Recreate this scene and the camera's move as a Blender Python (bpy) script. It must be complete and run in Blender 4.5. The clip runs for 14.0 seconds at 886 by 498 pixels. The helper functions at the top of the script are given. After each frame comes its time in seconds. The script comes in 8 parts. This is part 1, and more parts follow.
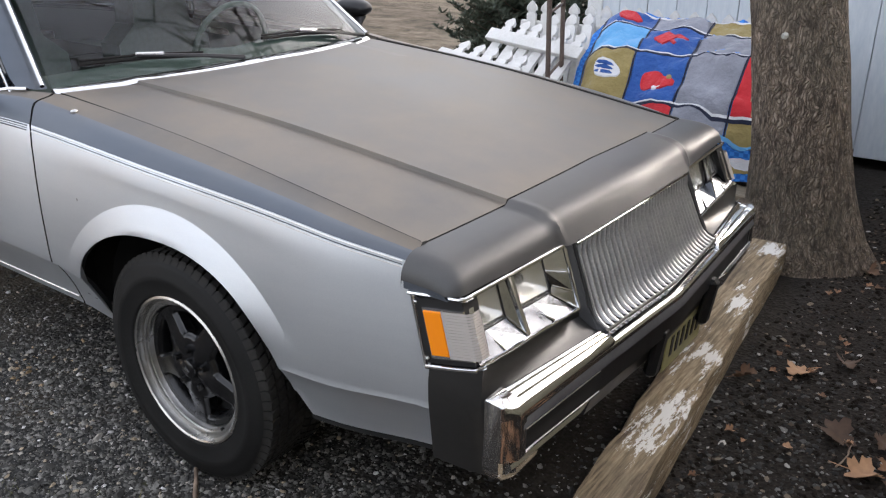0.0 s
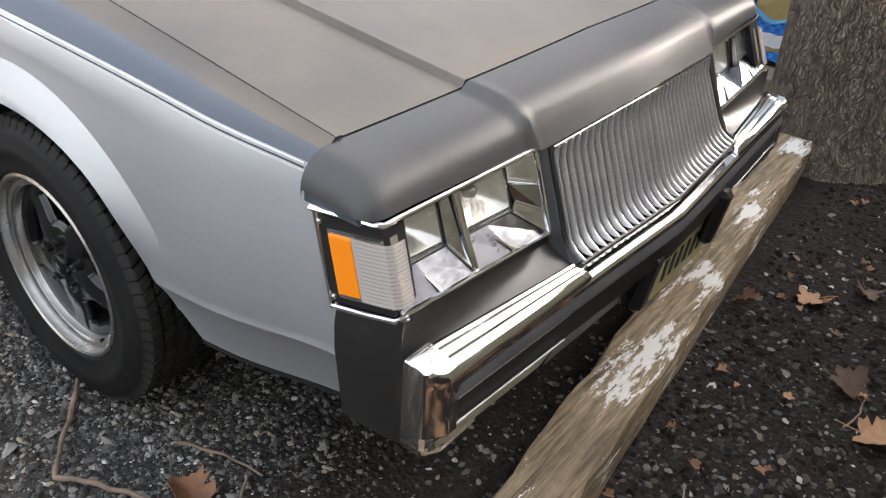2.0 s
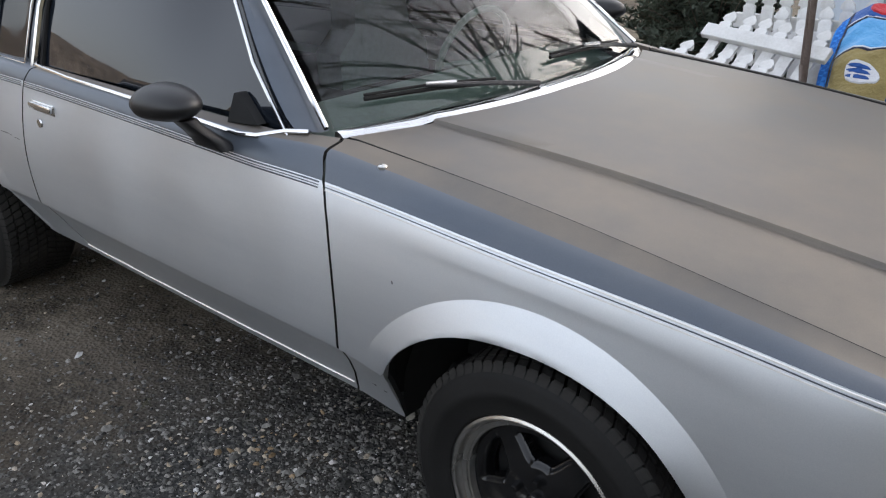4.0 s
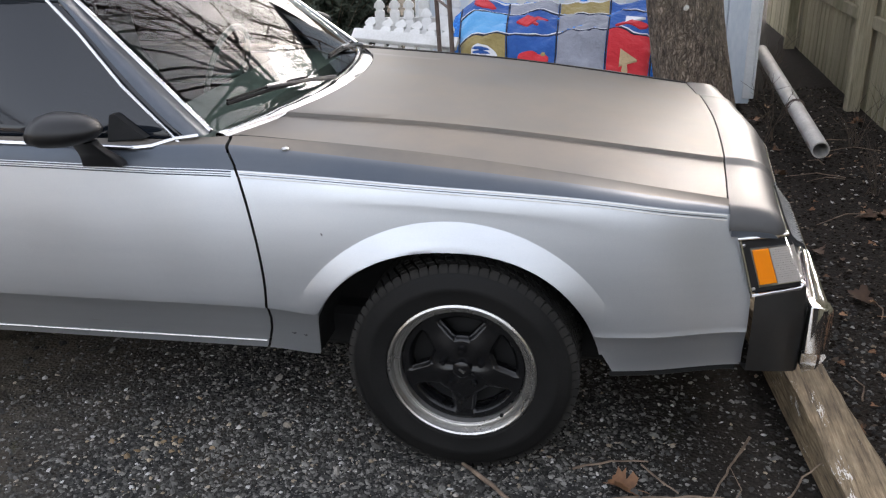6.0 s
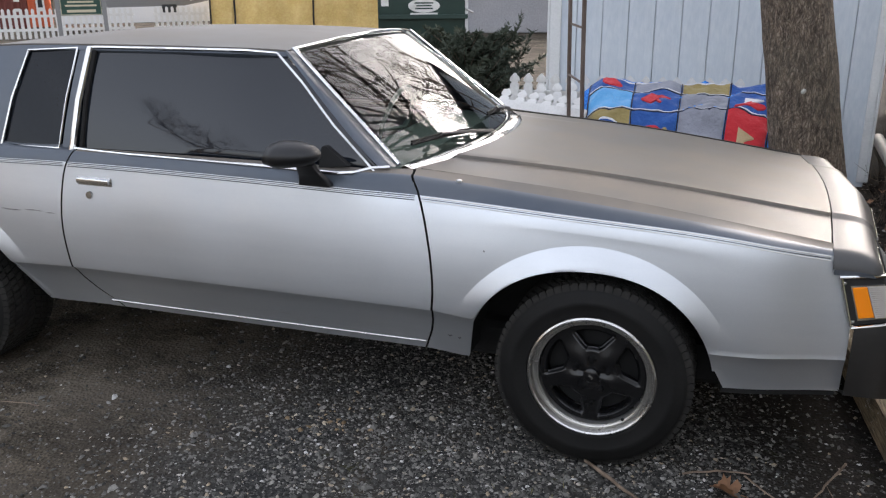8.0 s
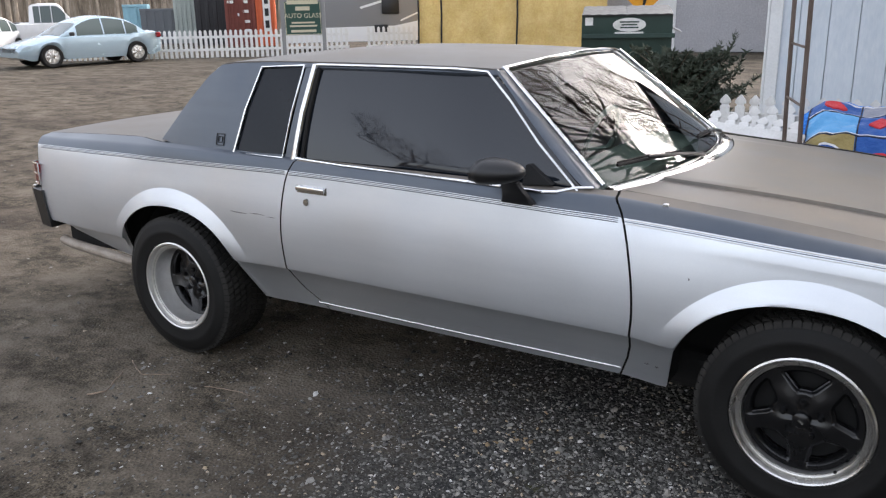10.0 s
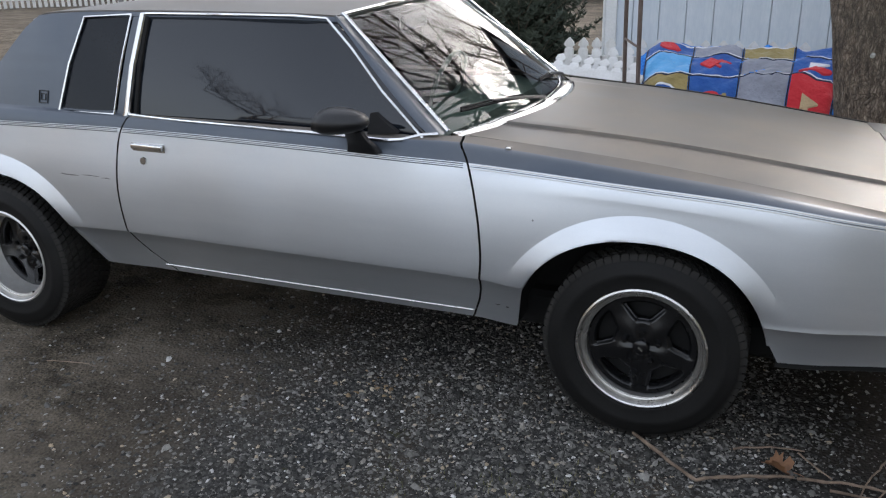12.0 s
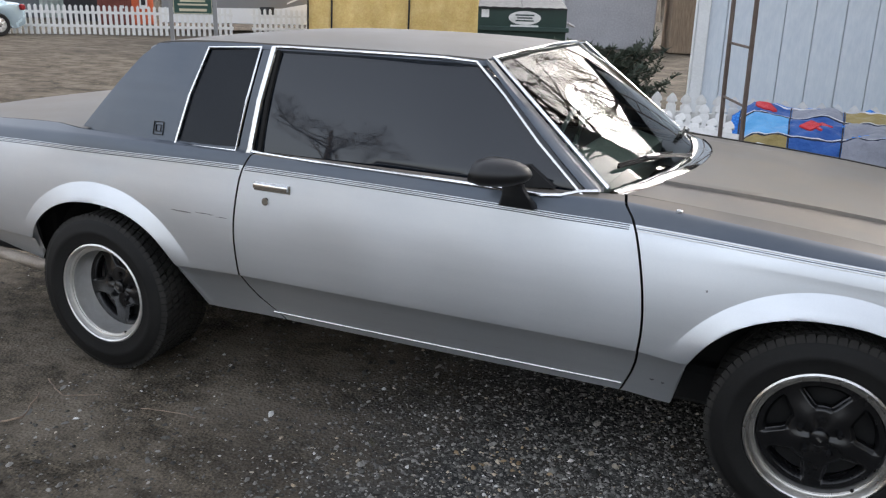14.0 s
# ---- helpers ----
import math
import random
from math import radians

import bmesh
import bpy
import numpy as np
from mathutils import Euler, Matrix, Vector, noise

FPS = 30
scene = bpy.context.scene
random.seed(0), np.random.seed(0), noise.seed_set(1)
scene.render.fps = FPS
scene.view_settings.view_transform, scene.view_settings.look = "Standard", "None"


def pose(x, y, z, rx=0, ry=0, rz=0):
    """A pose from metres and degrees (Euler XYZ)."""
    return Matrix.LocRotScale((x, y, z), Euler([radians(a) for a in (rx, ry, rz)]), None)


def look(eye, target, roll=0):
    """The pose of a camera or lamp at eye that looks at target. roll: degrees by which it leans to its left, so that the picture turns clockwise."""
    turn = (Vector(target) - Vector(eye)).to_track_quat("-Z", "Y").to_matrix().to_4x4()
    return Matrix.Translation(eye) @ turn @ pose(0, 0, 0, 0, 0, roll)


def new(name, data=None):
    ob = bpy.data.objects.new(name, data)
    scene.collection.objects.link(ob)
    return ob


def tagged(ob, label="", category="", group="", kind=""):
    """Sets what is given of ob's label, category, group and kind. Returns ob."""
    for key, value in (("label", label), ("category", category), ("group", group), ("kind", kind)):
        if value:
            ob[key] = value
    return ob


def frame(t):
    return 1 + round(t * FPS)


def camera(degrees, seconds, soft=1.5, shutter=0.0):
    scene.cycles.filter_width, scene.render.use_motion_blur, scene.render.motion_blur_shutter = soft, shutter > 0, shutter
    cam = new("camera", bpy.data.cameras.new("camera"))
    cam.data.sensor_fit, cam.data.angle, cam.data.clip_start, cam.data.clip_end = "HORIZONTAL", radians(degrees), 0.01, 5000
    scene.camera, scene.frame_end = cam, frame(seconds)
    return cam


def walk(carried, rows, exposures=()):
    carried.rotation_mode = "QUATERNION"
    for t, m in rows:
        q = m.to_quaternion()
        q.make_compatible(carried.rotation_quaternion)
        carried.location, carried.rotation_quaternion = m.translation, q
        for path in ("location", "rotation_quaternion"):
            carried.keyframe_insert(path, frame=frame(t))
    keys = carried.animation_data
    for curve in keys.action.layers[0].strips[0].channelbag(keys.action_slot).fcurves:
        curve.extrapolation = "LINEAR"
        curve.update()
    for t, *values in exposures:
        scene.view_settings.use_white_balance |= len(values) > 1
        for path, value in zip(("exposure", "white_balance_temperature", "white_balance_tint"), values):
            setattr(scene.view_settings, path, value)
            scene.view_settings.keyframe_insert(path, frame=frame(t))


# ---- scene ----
cam = camera(56.4, 14.0, soft=1.25)
PATH = [
    (0, (1.716, -1.995, 1.477), (0.615, -0.509, 0.715), 0.1),
    (0.5, (1.707, -1.953, 1.45), (0.656, -0.469, 0.618), 1.1),
    (1, (1.686, -1.875, 1.408), (0.694, -0.433, 0.439), 2.8),
    (1.5, (1.613, -1.723, 1.375), (0.628, -0.335, 0.324), 3.7),
    (2, (1.529, -1.535, 1.369), (0.538, -0.173, 0.29), 4.2),
    (2.5, (1.518, -1.471, 1.378), (0.48, -0.14, 0.306), 2.3),
    (3, (1.391, -1.555, 1.424), (0.181, -0.265, 0.491), 0.1),
    (3.2, (1.292, -1.645, 1.446), (0.023, -0.378, 0.56), -0.5),
    (5.3, (0.234, -2.48, 1.582), (-0.539, -0.814, 0.791), -1.9),
    (5.5, (0.275, -2.575, 1.581), (-0.37, -0.863, 0.774), -1.5),
    (6, (0.385, -2.842, 1.583), (0.011, -1.045, 0.789), -2.3),
    (6.5, (0.357, -3.132, 1.581), (0.205, -1.291, 0.816), -1.7),
    (7, (0.386, -3.287, 1.586), (0.24, -1.421, 0.88), -0.1),
    (7.5, (0.418, -3.363, 1.591), (0.084, -1.505, 0.929), 0.2),
    (8, (0.352, -3.384, 1.597), (-0.261, -1.584, 0.979), -0.5),
    (8.5, (0.318, -3.397, 1.6), (-0.542, -1.696, 0.994), -0.6),
    (9, (0.319, -3.397, 1.595), (-0.664, -1.76, 0.999), -0.7),
    (9.2, (0.313, -3.397, 1.603), (-0.694, -1.775, 1.006), -0.7),
    (11.3, (0.338, -3.38, 1.588), (-0.688, -1.749, 1.052), -1.3),
    (11.5, (0.348, -3.38, 1.588), (-0.651, -1.736, 1.039), -1.5),
    (12, (0.359, -3.355, 1.595), (-0.366, -1.624, 0.902), -1.2),
    (12.5, (0.394, -3.346, 1.586), (-0.089, -1.573, 0.797), -0.1),
    (13, (0.341, -3.35, 1.619), (-0.236, -1.573, 0.905), 0.3),
    (13.5, (0.143, -3.335, 1.577), (-0.59, -1.581, 0.957), 0.9),
    (14, (-0.155, -3.322, 1.575), (-0.919, -1.572, 0.98), 1.6),
]
walk(cam, [(t, look(eye, target, roll)) for t, eye, target, roll in PATH],
     [(0, 2.20, 6510, 15), (1, 2.36, 6610, 14), (2, 2.48, 6610, 14), (2.5, 2.42, 6560, 14), (3.0, 2.10, 6460, 15), (3.3, 2.05, 6460, 14), (5.3, 1.70, 6110, 13), (6, 2.05, 6480, 15),
      (7, 2.14, 6580, 15), (8, 1.86, 6460, 15), (9, 1.97, 6410, 15), (11.3, 1.93, 6410, 15), (12, 1.72, 6260, 13), (12.5, 2.08, 6480, 16), (13.5, 1.80, 6400, 14), (14, 1.87, 6360, 13)])

# ---- world and light: an overcast late winter afternoon ----
SUN_UP, SUN_TURN = radians(22), radians(20)
world = bpy.data.worlds.new("overcast_sky")
scene.world = world
world.use_nodes = True
wn, wl = world.node_tree.nodes, world.node_tree.links
wn.clear()
sky = wn.new("ShaderNodeTexSky")
sky.sky_type, sky.sun_disc = "NISHITA", False
sky.sun_elevation, sky.sun_rotation = SUN_UP, SUN_TURN
sky.air_density, sky.dust_density, sky.ozone_density = 1.4, 5.0, 1.0
grey = wn.new("ShaderNodeHueSaturation")
grey.inputs["Saturation"].default_value = 0.42
back = wn.new("ShaderNodeBackground")
back.inputs["Strength"].default_value = 0.15
wout = wn.new("ShaderNodeOutputWorld")
wl.new(sky.outputs[0], grey.inputs["Color"])
veil = wn.new("ShaderNodeMix")
veil.data_type = "RGBA"
veil.inputs[0].default_value = 0.38
veil.inputs[7].default_value = (2.6, 2.8, 3.1, 1)
wl.new(grey.outputs[0], veil.inputs[6])
wl.new(veil.outputs[2], back.inputs["Color"])
wl.new(back.outputs[0], wout.inputs["Surface"])

sun_data = bpy.data.lights.new("sun", "SUN")
sun_data.energy, sun_data.angle, sun_data.color = 0.6, radians(25), (1.0, 0.95, 0.87)
sun = new("sun", sun_data)
sun.matrix_world = look((0, 0, 0), (-math.sin(SUN_TURN) * math.cos(SUN_UP), -math.cos(SUN_TURN) * math.cos(SUN_UP), -math.sin(SUN_UP)))
scene.view_settings.exposure = 1.65

# ---- mesh helpers ----
def mesh_of(name, bm, material, smooth=35):
    """One mesh from a bmesh; material: one or a list."""
    me = bpy.data.meshes.new(name)
    bm.normal_update()
    bm.to_mesh(me)
    bm.free()
    for m in (material if isinstance(material, (list, tuple)) else [material]):
        me.materials.append(m)
    if smooth:
        me.shade_smooth()
        me.set_sharp_from_angle(angle=radians(smooth))
    return me


def part(name, bm, material, parent, label="", smooth=35):
    ob = new(name, mesh_of(name, bm, material, smooth))
    ob.parent = parent
    return tagged(ob, label)


def thing(name, label, category, group="", place=None, kind=""):
    ob = new(name)
    ob.empty_display_size = 0.1
    if place is not None:
        ob.matrix_world = place
    return tagged(ob, label, category, group, kind)


def solid(name, bm, material, label, category, group="", place=None, kind="", smooth=35):
    """A thing of one mesh."""
    ob = new(name, mesh_of(name, bm, material, smooth))
    if place is not None:
        ob.matrix_world = place
    return tagged(ob, label, category, group, kind)


def box(bm, c, s, m=None, bevel=0.0, mat=0, segments=1):
    """A box round c with sizes s, turned by m about c."""
    geom = bmesh.ops.create_cube(bm, size=1.0)["verts"]
    turn = (m or Matrix.Identity(4))
    full = Matrix.Translation(c) @ turn @ Matrix.Diagonal((*s, 1))
    bmesh.ops.transform(bm, matrix=full, verts=geom)
    faces = {f for v in geom for f in v.link_faces}
    for f in faces:
        f.material_index = mat
    if bevel:
        edges = {e for v in geom for e in v.link_edges}
        bmesh.ops.bevel(bm, geom=list(edges), offset=bevel, segments=segments, affect="EDGES", profile=0.5)
    return bm


def loft(bm, rings, closed=True, caps=True, mat=0):
    """Skin over rings of equally many points."""
    vs = [[bm.verts.new(p) for p in r] for r in rings]
    n = len(vs[0])
    for a, b in zip(vs, vs[1:]):
        for i in range(n if closed else n - 1):
            j = (i + 1) % n
            try:
                f = bm.faces.new((a[i], a[j], b[j], b[i]))
                f.material_index = mat
            except ValueError:
                pass
    if caps and closed:
        for ring, flip in ((vs[0], True), (vs[-1], False)):
            f = bm.faces.new(ring[::-1] if flip else ring)
            f.material_index = mat
    return vs


def tube(bm, pts, radii, seg=8, caps=True, mat=0):
    """A round bar along points; radii: one or a list."""
    pts = [Vector(p) for p in pts]
    if not isinstance(radii, (list, tuple)):
        radii = [radii] * len(pts)
    rings, up = [], None
    for i, p in enumerate(pts):
        d = (pts[min(i + 1, len(pts) - 1)] - pts[max(i - 1, 0)]).normalized()
        if up is None:
            up = Vector((0, 0, 1)) if abs(d.z) < 0.9 else Vector((1, 0, 0))
        side = d.cross(up).normalized()
        up = side.cross(d).normalized()
        rings.append([p + radii[i] * (math.cos(k * math.tau / seg) * side + math.sin(k * math.tau / seg) * up) for k in range(seg)])
    return loft(bm, rings, True, caps, mat)


def lathe(bm, profile, axis="y", seg=48, mat=0, caps=False):
    """Turn (radius, along) points round an axis through the origin."""
    rings = []
    for k in range(seg + 1):
        a = k * math.tau / seg
        c, s = math.cos(a), math.sin(a)
        if axis == "y":
            rings.append([(r * c, h, r * s) for r, h in profile])
        else:
            rings.append([(r * c, r * s, h) for r, h in profile])
    loft(bm, rings, False, False, mat)
    bmesh.ops.remove_doubles(bm, verts=bm.verts, dist=1e-6)
    return bm


def prism(bm, outline, axis, d0, d1, mat=0):
    """A slab: a 2D outline pushed along an axis from d0 to d1."""
    def at(p, d):
        return {"x": (d, p[0], p[1]), "y": (p[0], d, p[1]), "z": (p[0], p[1], d)}[axis]
    return loft(bm, [[at(p, d0) for p in outline], [at(p, d1) for p in outline]], True, True, mat)


def tidy(bm, dist=1e-5):
    bmesh.ops.remove_doubles(bm, verts=bm.verts, dist=dist)
    bmesh.ops.recalc_face_normals(bm, faces=bm.faces)
    return bm


def tab(x, pts):
    """A smooth curve through (x, y) pairs."""
    if pts[0][0] > pts[-1][0]:
        pts = pts[::-1]
    if x <= pts[0][0]:
        return pts[0][1]
    if x >= pts[-1][0]:
        return pts[-1][1]
    for i in range(len(pts) - 1):
        if pts[i][0] <= x <= pts[i + 1][0]:
            break
    def slope(k):
        a, b = pts[max(k - 1, 0)], pts[min(k + 1, len(pts) - 1)]
        return (b[1] - a[1]) / (b[0] - a[0])
    (x0, y0), (x1, y1) = pts[i], pts[i + 1]
    h = x1 - x0
    t = (x - x0) / h
    return ((2 * t**3 - 3 * t**2 + 1) * y0 + (t**3 - 2 * t**2 + t) * h * slope(i)
            + (3 * t**2 - 2 * t**3) * y1 + (t**3 - t**2) * h * slope(i + 1))


def step(x, a, b):
    t = min(1.0, max(0.0, (x - a) / (b - a)))
    return t * t * (3 - 2 * t)


# ---- materials ----
class Mat:
    """A Principled material with noise-driven colour, roughness and bump."""
    def __init__(self, name, rough=0.6, metal=0.0, **inputs):
        self.m = bpy.data.materials.new(name)
        self.m.use_nodes = True
        self.n, self.l = self.m.node_tree.nodes, self.m.node_tree.links
        self.b = self.n["Principled BSDF"]
        self.b.inputs["Roughness"].default_value = rough
        self.b.inputs["Metallic"].default_value = metal
        for k, v in inputs.items():
            self.b.inputs[k.replace("_", " ")].default_value = v
        self.tc = self.n.new("ShaderNodeTexCoord")

    def coord(self, scale=(1, 1, 1)):
        mp = self.n.new("ShaderNodeMapping")
        mp.inputs["Scale"].default_value = scale
        self.l.new(self.tc.outputs["Object"], mp.inputs["Vector"])
        return mp.outputs["Vector"]

    def noise(self, scale, detail=4, rough=0.55, stretch=(1, 1, 1)):
        t = self.n.new("ShaderNodeTexNoise")
        t.inputs["Scale"].default_value, t.inputs["Detail"].default_value, t.inputs["Roughness"].default_value = scale, detail, rough
        self.l.new(self.coord(stretch), t.inputs["Vector"])
        return t.outputs["Fac"]

    def cells(self, scale, feature="F1", out="Distance", stretch=(1, 1, 1)):
        t = self.n.new("ShaderNodeTexVoronoi")
        t.feature = feature
        t.inputs["Scale"].default_value = scale
        self.l.new(self.coord(stretch), t.inputs["Vector"])
        return t.outputs[out]

    def ramp(self, fac, stops, mode="LINEAR"):
        r = self.n.new("ShaderNodeValToRGB")
        r.color_ramp.interpolation = mode
        els = r.color_ramp.elements
        while len(els) < len(stops):
            els.new(0.5)
        for e, (p, c) in zip(els, stops):
            e.position = p
            e.color = (*c, 1) if isinstance(c, tuple) else (c, c, c, 1)
        self.l.new(fac, r.inputs["Fac"])
        return r.outputs["Color"]

    def mix(self, fac, a, b, blend="MIX"):
        x = self.n.new("ShaderNodeMix")
        x.data_type, x.blend_type = "RGBA", blend
        for sock, v in ((x.inputs[0], fac), (x.inputs[6], a), (x.inputs[7], b)):
            if isinstance(v, (int, float)):
                sock.default_value = v if sock.type == "VALUE" else (v, v, v, 1)
            elif isinstance(v, tuple):
                sock.default_value = (*v, 1)
            else:
                self.l.new(v, sock)
        return x.outputs[2]

    def island(self):
        return self.n.new("ShaderNodeNewGeometry").outputs["Random Per Island"]

    def each(self):
        return self.n.new("ShaderNodeObjectInfo").outputs["Random"]

    def color(self, c):
        if isinstance(c, tuple):
            self.b.inputs["Base Color"].default_value = (*c, 1)
        else:
            self.l.new(c, self.b.inputs["Base Color"])
        return self

    def rough(self, fac, lo, hi):
        self.l.new(self.ramp(fac, [(0.3, lo), (0.7, hi)]), self.b.inputs["Roughness"])
        return self

    def bump(self, height, strength=0.3, distance=0.01):
        bp = self.n.new("ShaderNodeBump")
        bp.inputs["Strength"].default_value, bp.inputs["Distance"].default_value = strength, distance
        self.l.new(height, bp.inputs["Height"])
        if self.b.inputs["Normal"].is_linked:
            self.l.new(self.b.inputs["Normal"].links[0].from_socket, bp.inputs["Normal"])
        self.l.new(bp.outputs["Normal"], self.b.inputs["Normal"])
        return self


def two_tone(name, a, b, scale, rough=0.6, metal=0.0, bump=0.2, fine=None, depth=0.005, stretch=(1, 1, 1), **inputs):
    """A surface that wanders between two colours, with fine grain over it."""
    m = Mat(name, rough, metal, **inputs)
    big = m.noise(scale, 5, 0.6, stretch)
    small = m.noise(fine or scale * 14, 4, 0.6, stretch)
    c = m.ramp(big, [(0.3, a), (0.7, b)])
    m.color(m.mix(0.25, c, m.ramp(small, [(0.3, 0.25), (0.7, 0.8)]), "OVERLAY"))
    m.rough(big, max(0.02, rough - 0.08), min(1, rough + 0.08))
    if bump:
        m.bump(small, bump, depth)
    return m.m


def plain(name, c, rough=0.5, metal=0.0, **inputs):
    m = Mat(name, rough, metal, **inputs)
    grain = m.noise(60, 4)
    m.color(m.mix(0.12, c, m.ramp(grain, [(0.35, 0.2), (0.65, 0.9)]), "OVERLAY"))
    m.rough(m.noise(9, 4), max(0.02, rough - 0.05), rough + 0.06)
    return m.m


def car_paint(name, c, rough, metal, dust_sheen=0.3, flake=0.0, coat=0.0, film=(0.30, 0.28, 0.25), gloss=0.5):
    m = Mat(name, rough, metal, Coat_Weight=coat, Coat_Roughness=0.18, Specular_IOR_Level=gloss)
    big = m.noise(2.3, 5, 0.6)
    fine = m.noise(420, 2, 0.5)
    streak = m.noise(3.0, 5, 0.6, (1.0, 1.0, 9.0))
    # pale blotches in the base: dust, and on hood and nose painted cloud reflections
    base = m.mix(m.ramp(big, [(0.35, 0.0), (0.75, dust_sheen)]), c, film)
    base = m.mix(0.10 + flake, base, m.ramp(fine, [(0.3, 0.3), (0.7, 0.75)]), "OVERLAY")
    m.color(m.mix(0.14, base, m.ramp(streak, [(0.3, 0.35), (0.7, 0.65)]), "OVERLAY"))
    m.rough(big, max(0.05, rough - 0.06), rough + 0.08)
    return m.m


SILVER = car_paint("silver_metallic_paint", (0.66, 0.685, 0.72), 0.42, 0.86, 0.06, 0.04, 0.25)
SLATE = car_paint("slate_grey_paint", (0.080, 0.095, 0.118), 0.33, 0.35, 0.12)
# strong warm mottling puts soft sky reflections into the hood colour
PRIMER = car_paint("satin_grey_hood_paint", (0.100, 0.092, 0.083), 0.45, 0.08, 0.7, 0.0, 0.0, (0.22, 0.182, 0.138), 0.32)
ROOFPAINT = car_paint("matte_brown_grey_roof_paint", (0.098, 0.091, 0.084), 0.56, 0.08, 0.5, 0.0, 0.0, (0.17, 0.145, 0.12))
NOSE = car_paint("satin_grey_nose_paint", (0.046, 0.047, 0.050), 0.42, 0.08, 0.6, 0.0, 0.0, (0.105, 0.100, 0.094), 0.40)
SATIN = plain("satin_black_plastic", (0.008, 0.008, 0.009), 0.42)
FILLER = plain("satin_black_filler_plastic", (0.020, 0.019, 0.018), 0.33)
# also colours panel edges black where seams lie in shade
DARK = plain("black_underbody_and_seam_shade", (0.008, 0.008, 0.008), 0.9)
RUBBER = two_tone("black_rubber", (0.006, 0.006, 0.006), (0.013, 0.0125, 0.012), 5, 0.62, 0, 0.10, 130, 0.002, Specular_IOR_Level=0.2)
TREAD = two_tone("dusty_tread_rubber", (0.013, 0.0125, 0.012), (0.032, 0.030, 0.027), 6, 0.8, 0, 0.1, 90, 0.002, Specular_IOR_Level=0.25)
GREYRUBBER = two_tone("grey_rubber_strip", (0.045, 0.046, 0.05), (0.07, 0.07, 0.075), 6, 0.5, 0, 0.05)
CHROME = two_tone("chrome_trim", (0.80, 0.80, 0.80), (0.72, 0.72, 0.72), 9, 0.10, 1.0, 0, 90)
POLISHED = two_tone("polished_aluminium", (0.62, 0.61, 0.59), (0.52, 0.51, 0.495), 3, 0.27, 0.97, 0, 30)
BARREL = two_tone("satin_aluminium_barrel", (0.74, 0.73, 0.71), (0.64, 0.63, 0.61), 3, 0.36, 0.84, 0, 30)
GRILLE = two_tone("grille_bright_plastic", (0.40, 0.40, 0.39), (0.32, 0.32, 0.32), 12, 0.36, 0.6, 0.02)
WHEELBLACK = plain("satin_black_wheel_paint", (0.006, 0.006, 0.0066), 0.24, Specular_IOR_Level=0.5)
# one recess chrome in four tones: lit and dim reflections put into the colour
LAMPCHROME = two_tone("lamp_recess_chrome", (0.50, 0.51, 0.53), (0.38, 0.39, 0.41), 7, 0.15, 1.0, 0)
LAMPLIT = two_tone("lamp_chrome_lit_tone", (0.70, 0.71, 0.73), (0.56, 0.57, 0.59), 7, 0.10, 1.0, 0)
LAMPDIM = two_tone("lamp_chrome_shaded_tone", (0.085, 0.09, 0.10), (0.03, 0.033, 0.04), 16, 0.24, 1.0, 0, stretch=(1, 1, 3))
LAMPGLEAM = two_tone("lamp_chrome_gleam_tone", (0.17, 0.18, 0.195), (0.05, 0.055, 0.065), 22, 0.18, 1.0, 0, stretch=(3, 1, 1))
SILVERED = two_tone("silvered_reflector", (0.80, 0.79, 0.75), (0.62, 0.61, 0.57), 14, 0.22, 0.9, 0.03)
FROST = Mat("frosted_clear_plastic", 0.22, 0.0, Transmission_Weight=0.35)
FROST.color((0.60, 0.55, 0.51))
FROST = FROST.m


def glass(name, tint, rough, alpha_like=0.0):
    m = Mat(name, rough, 0.0, Transmission_Weight=alpha_like, IOR=1.6 if alpha_like else 1.55, Specular_IOR_Level=0.5)
    m.color(tint)
    m.rough(m.noise(6, 4), rough, rough + 0.03)
    return m.m


TINTED = glass("dark_tinted_glass", (0.010, 0.013, 0.018), 0.02)
OPERAGLASS = plain("black_opera_glass", (0.006, 0.008, 0.012), 0.06, Specular_IOR_Level=0.2)
def thin_glass(name, tint, ior):
    """A single clear sheet: tinted see-through with mirror gloss by Fresnel."""
    m = Mat(name)
    m.n.remove(m.b)
    clear, gloss = m.n.new("ShaderNodeBsdfTransparent"), m.n.new("ShaderNodeBsdfGlossy")
    clear.inputs["Color"].default_value = (*tint, 1)
    gloss.inputs["Roughness"].default_value = 0.0
    fr, mx = m.n.new("ShaderNodeFresnel"), m.n.new("ShaderNodeMixShader")
    fr.inputs["IOR"].default_value = ior
    m.l.new(fr.outputs[0], mx.inputs[0])
    m.l.new(clear.outputs[0], mx.inputs[1])
    m.l.new(gloss.outputs[0], mx.inputs[2])
    m.l.new(mx.outputs[0], m.n["Material Output"].inputs["Surface"])
    return m.m


SHIELD = thin_glass("windscreen_glass", (0.62, 0.71, 0.67), 1.58)
LENS = Mat("clear_fluted_lens_glass", 0.04, 0.0, Transmission_Weight=0.95, IOR=1.45)
LENS.color((0.93, 0.93, 0.91))
LENS.bump(LENS.noise(48, 1, 0.4, (0.3, 2.2, 0.1)), 0.18, 0.004)
LENS = LENS.m
AMBER = glass("amber_plastic_lens", (0.95, 0.27, 0.008), 0.16)
REDLENS = glass("red_plastic_lens", (0.22, 0.012, 0.015), 0.15)
SEAT = plain("grey_green_interior_trim", (0.15, 0.178, 0.168), 0.8)
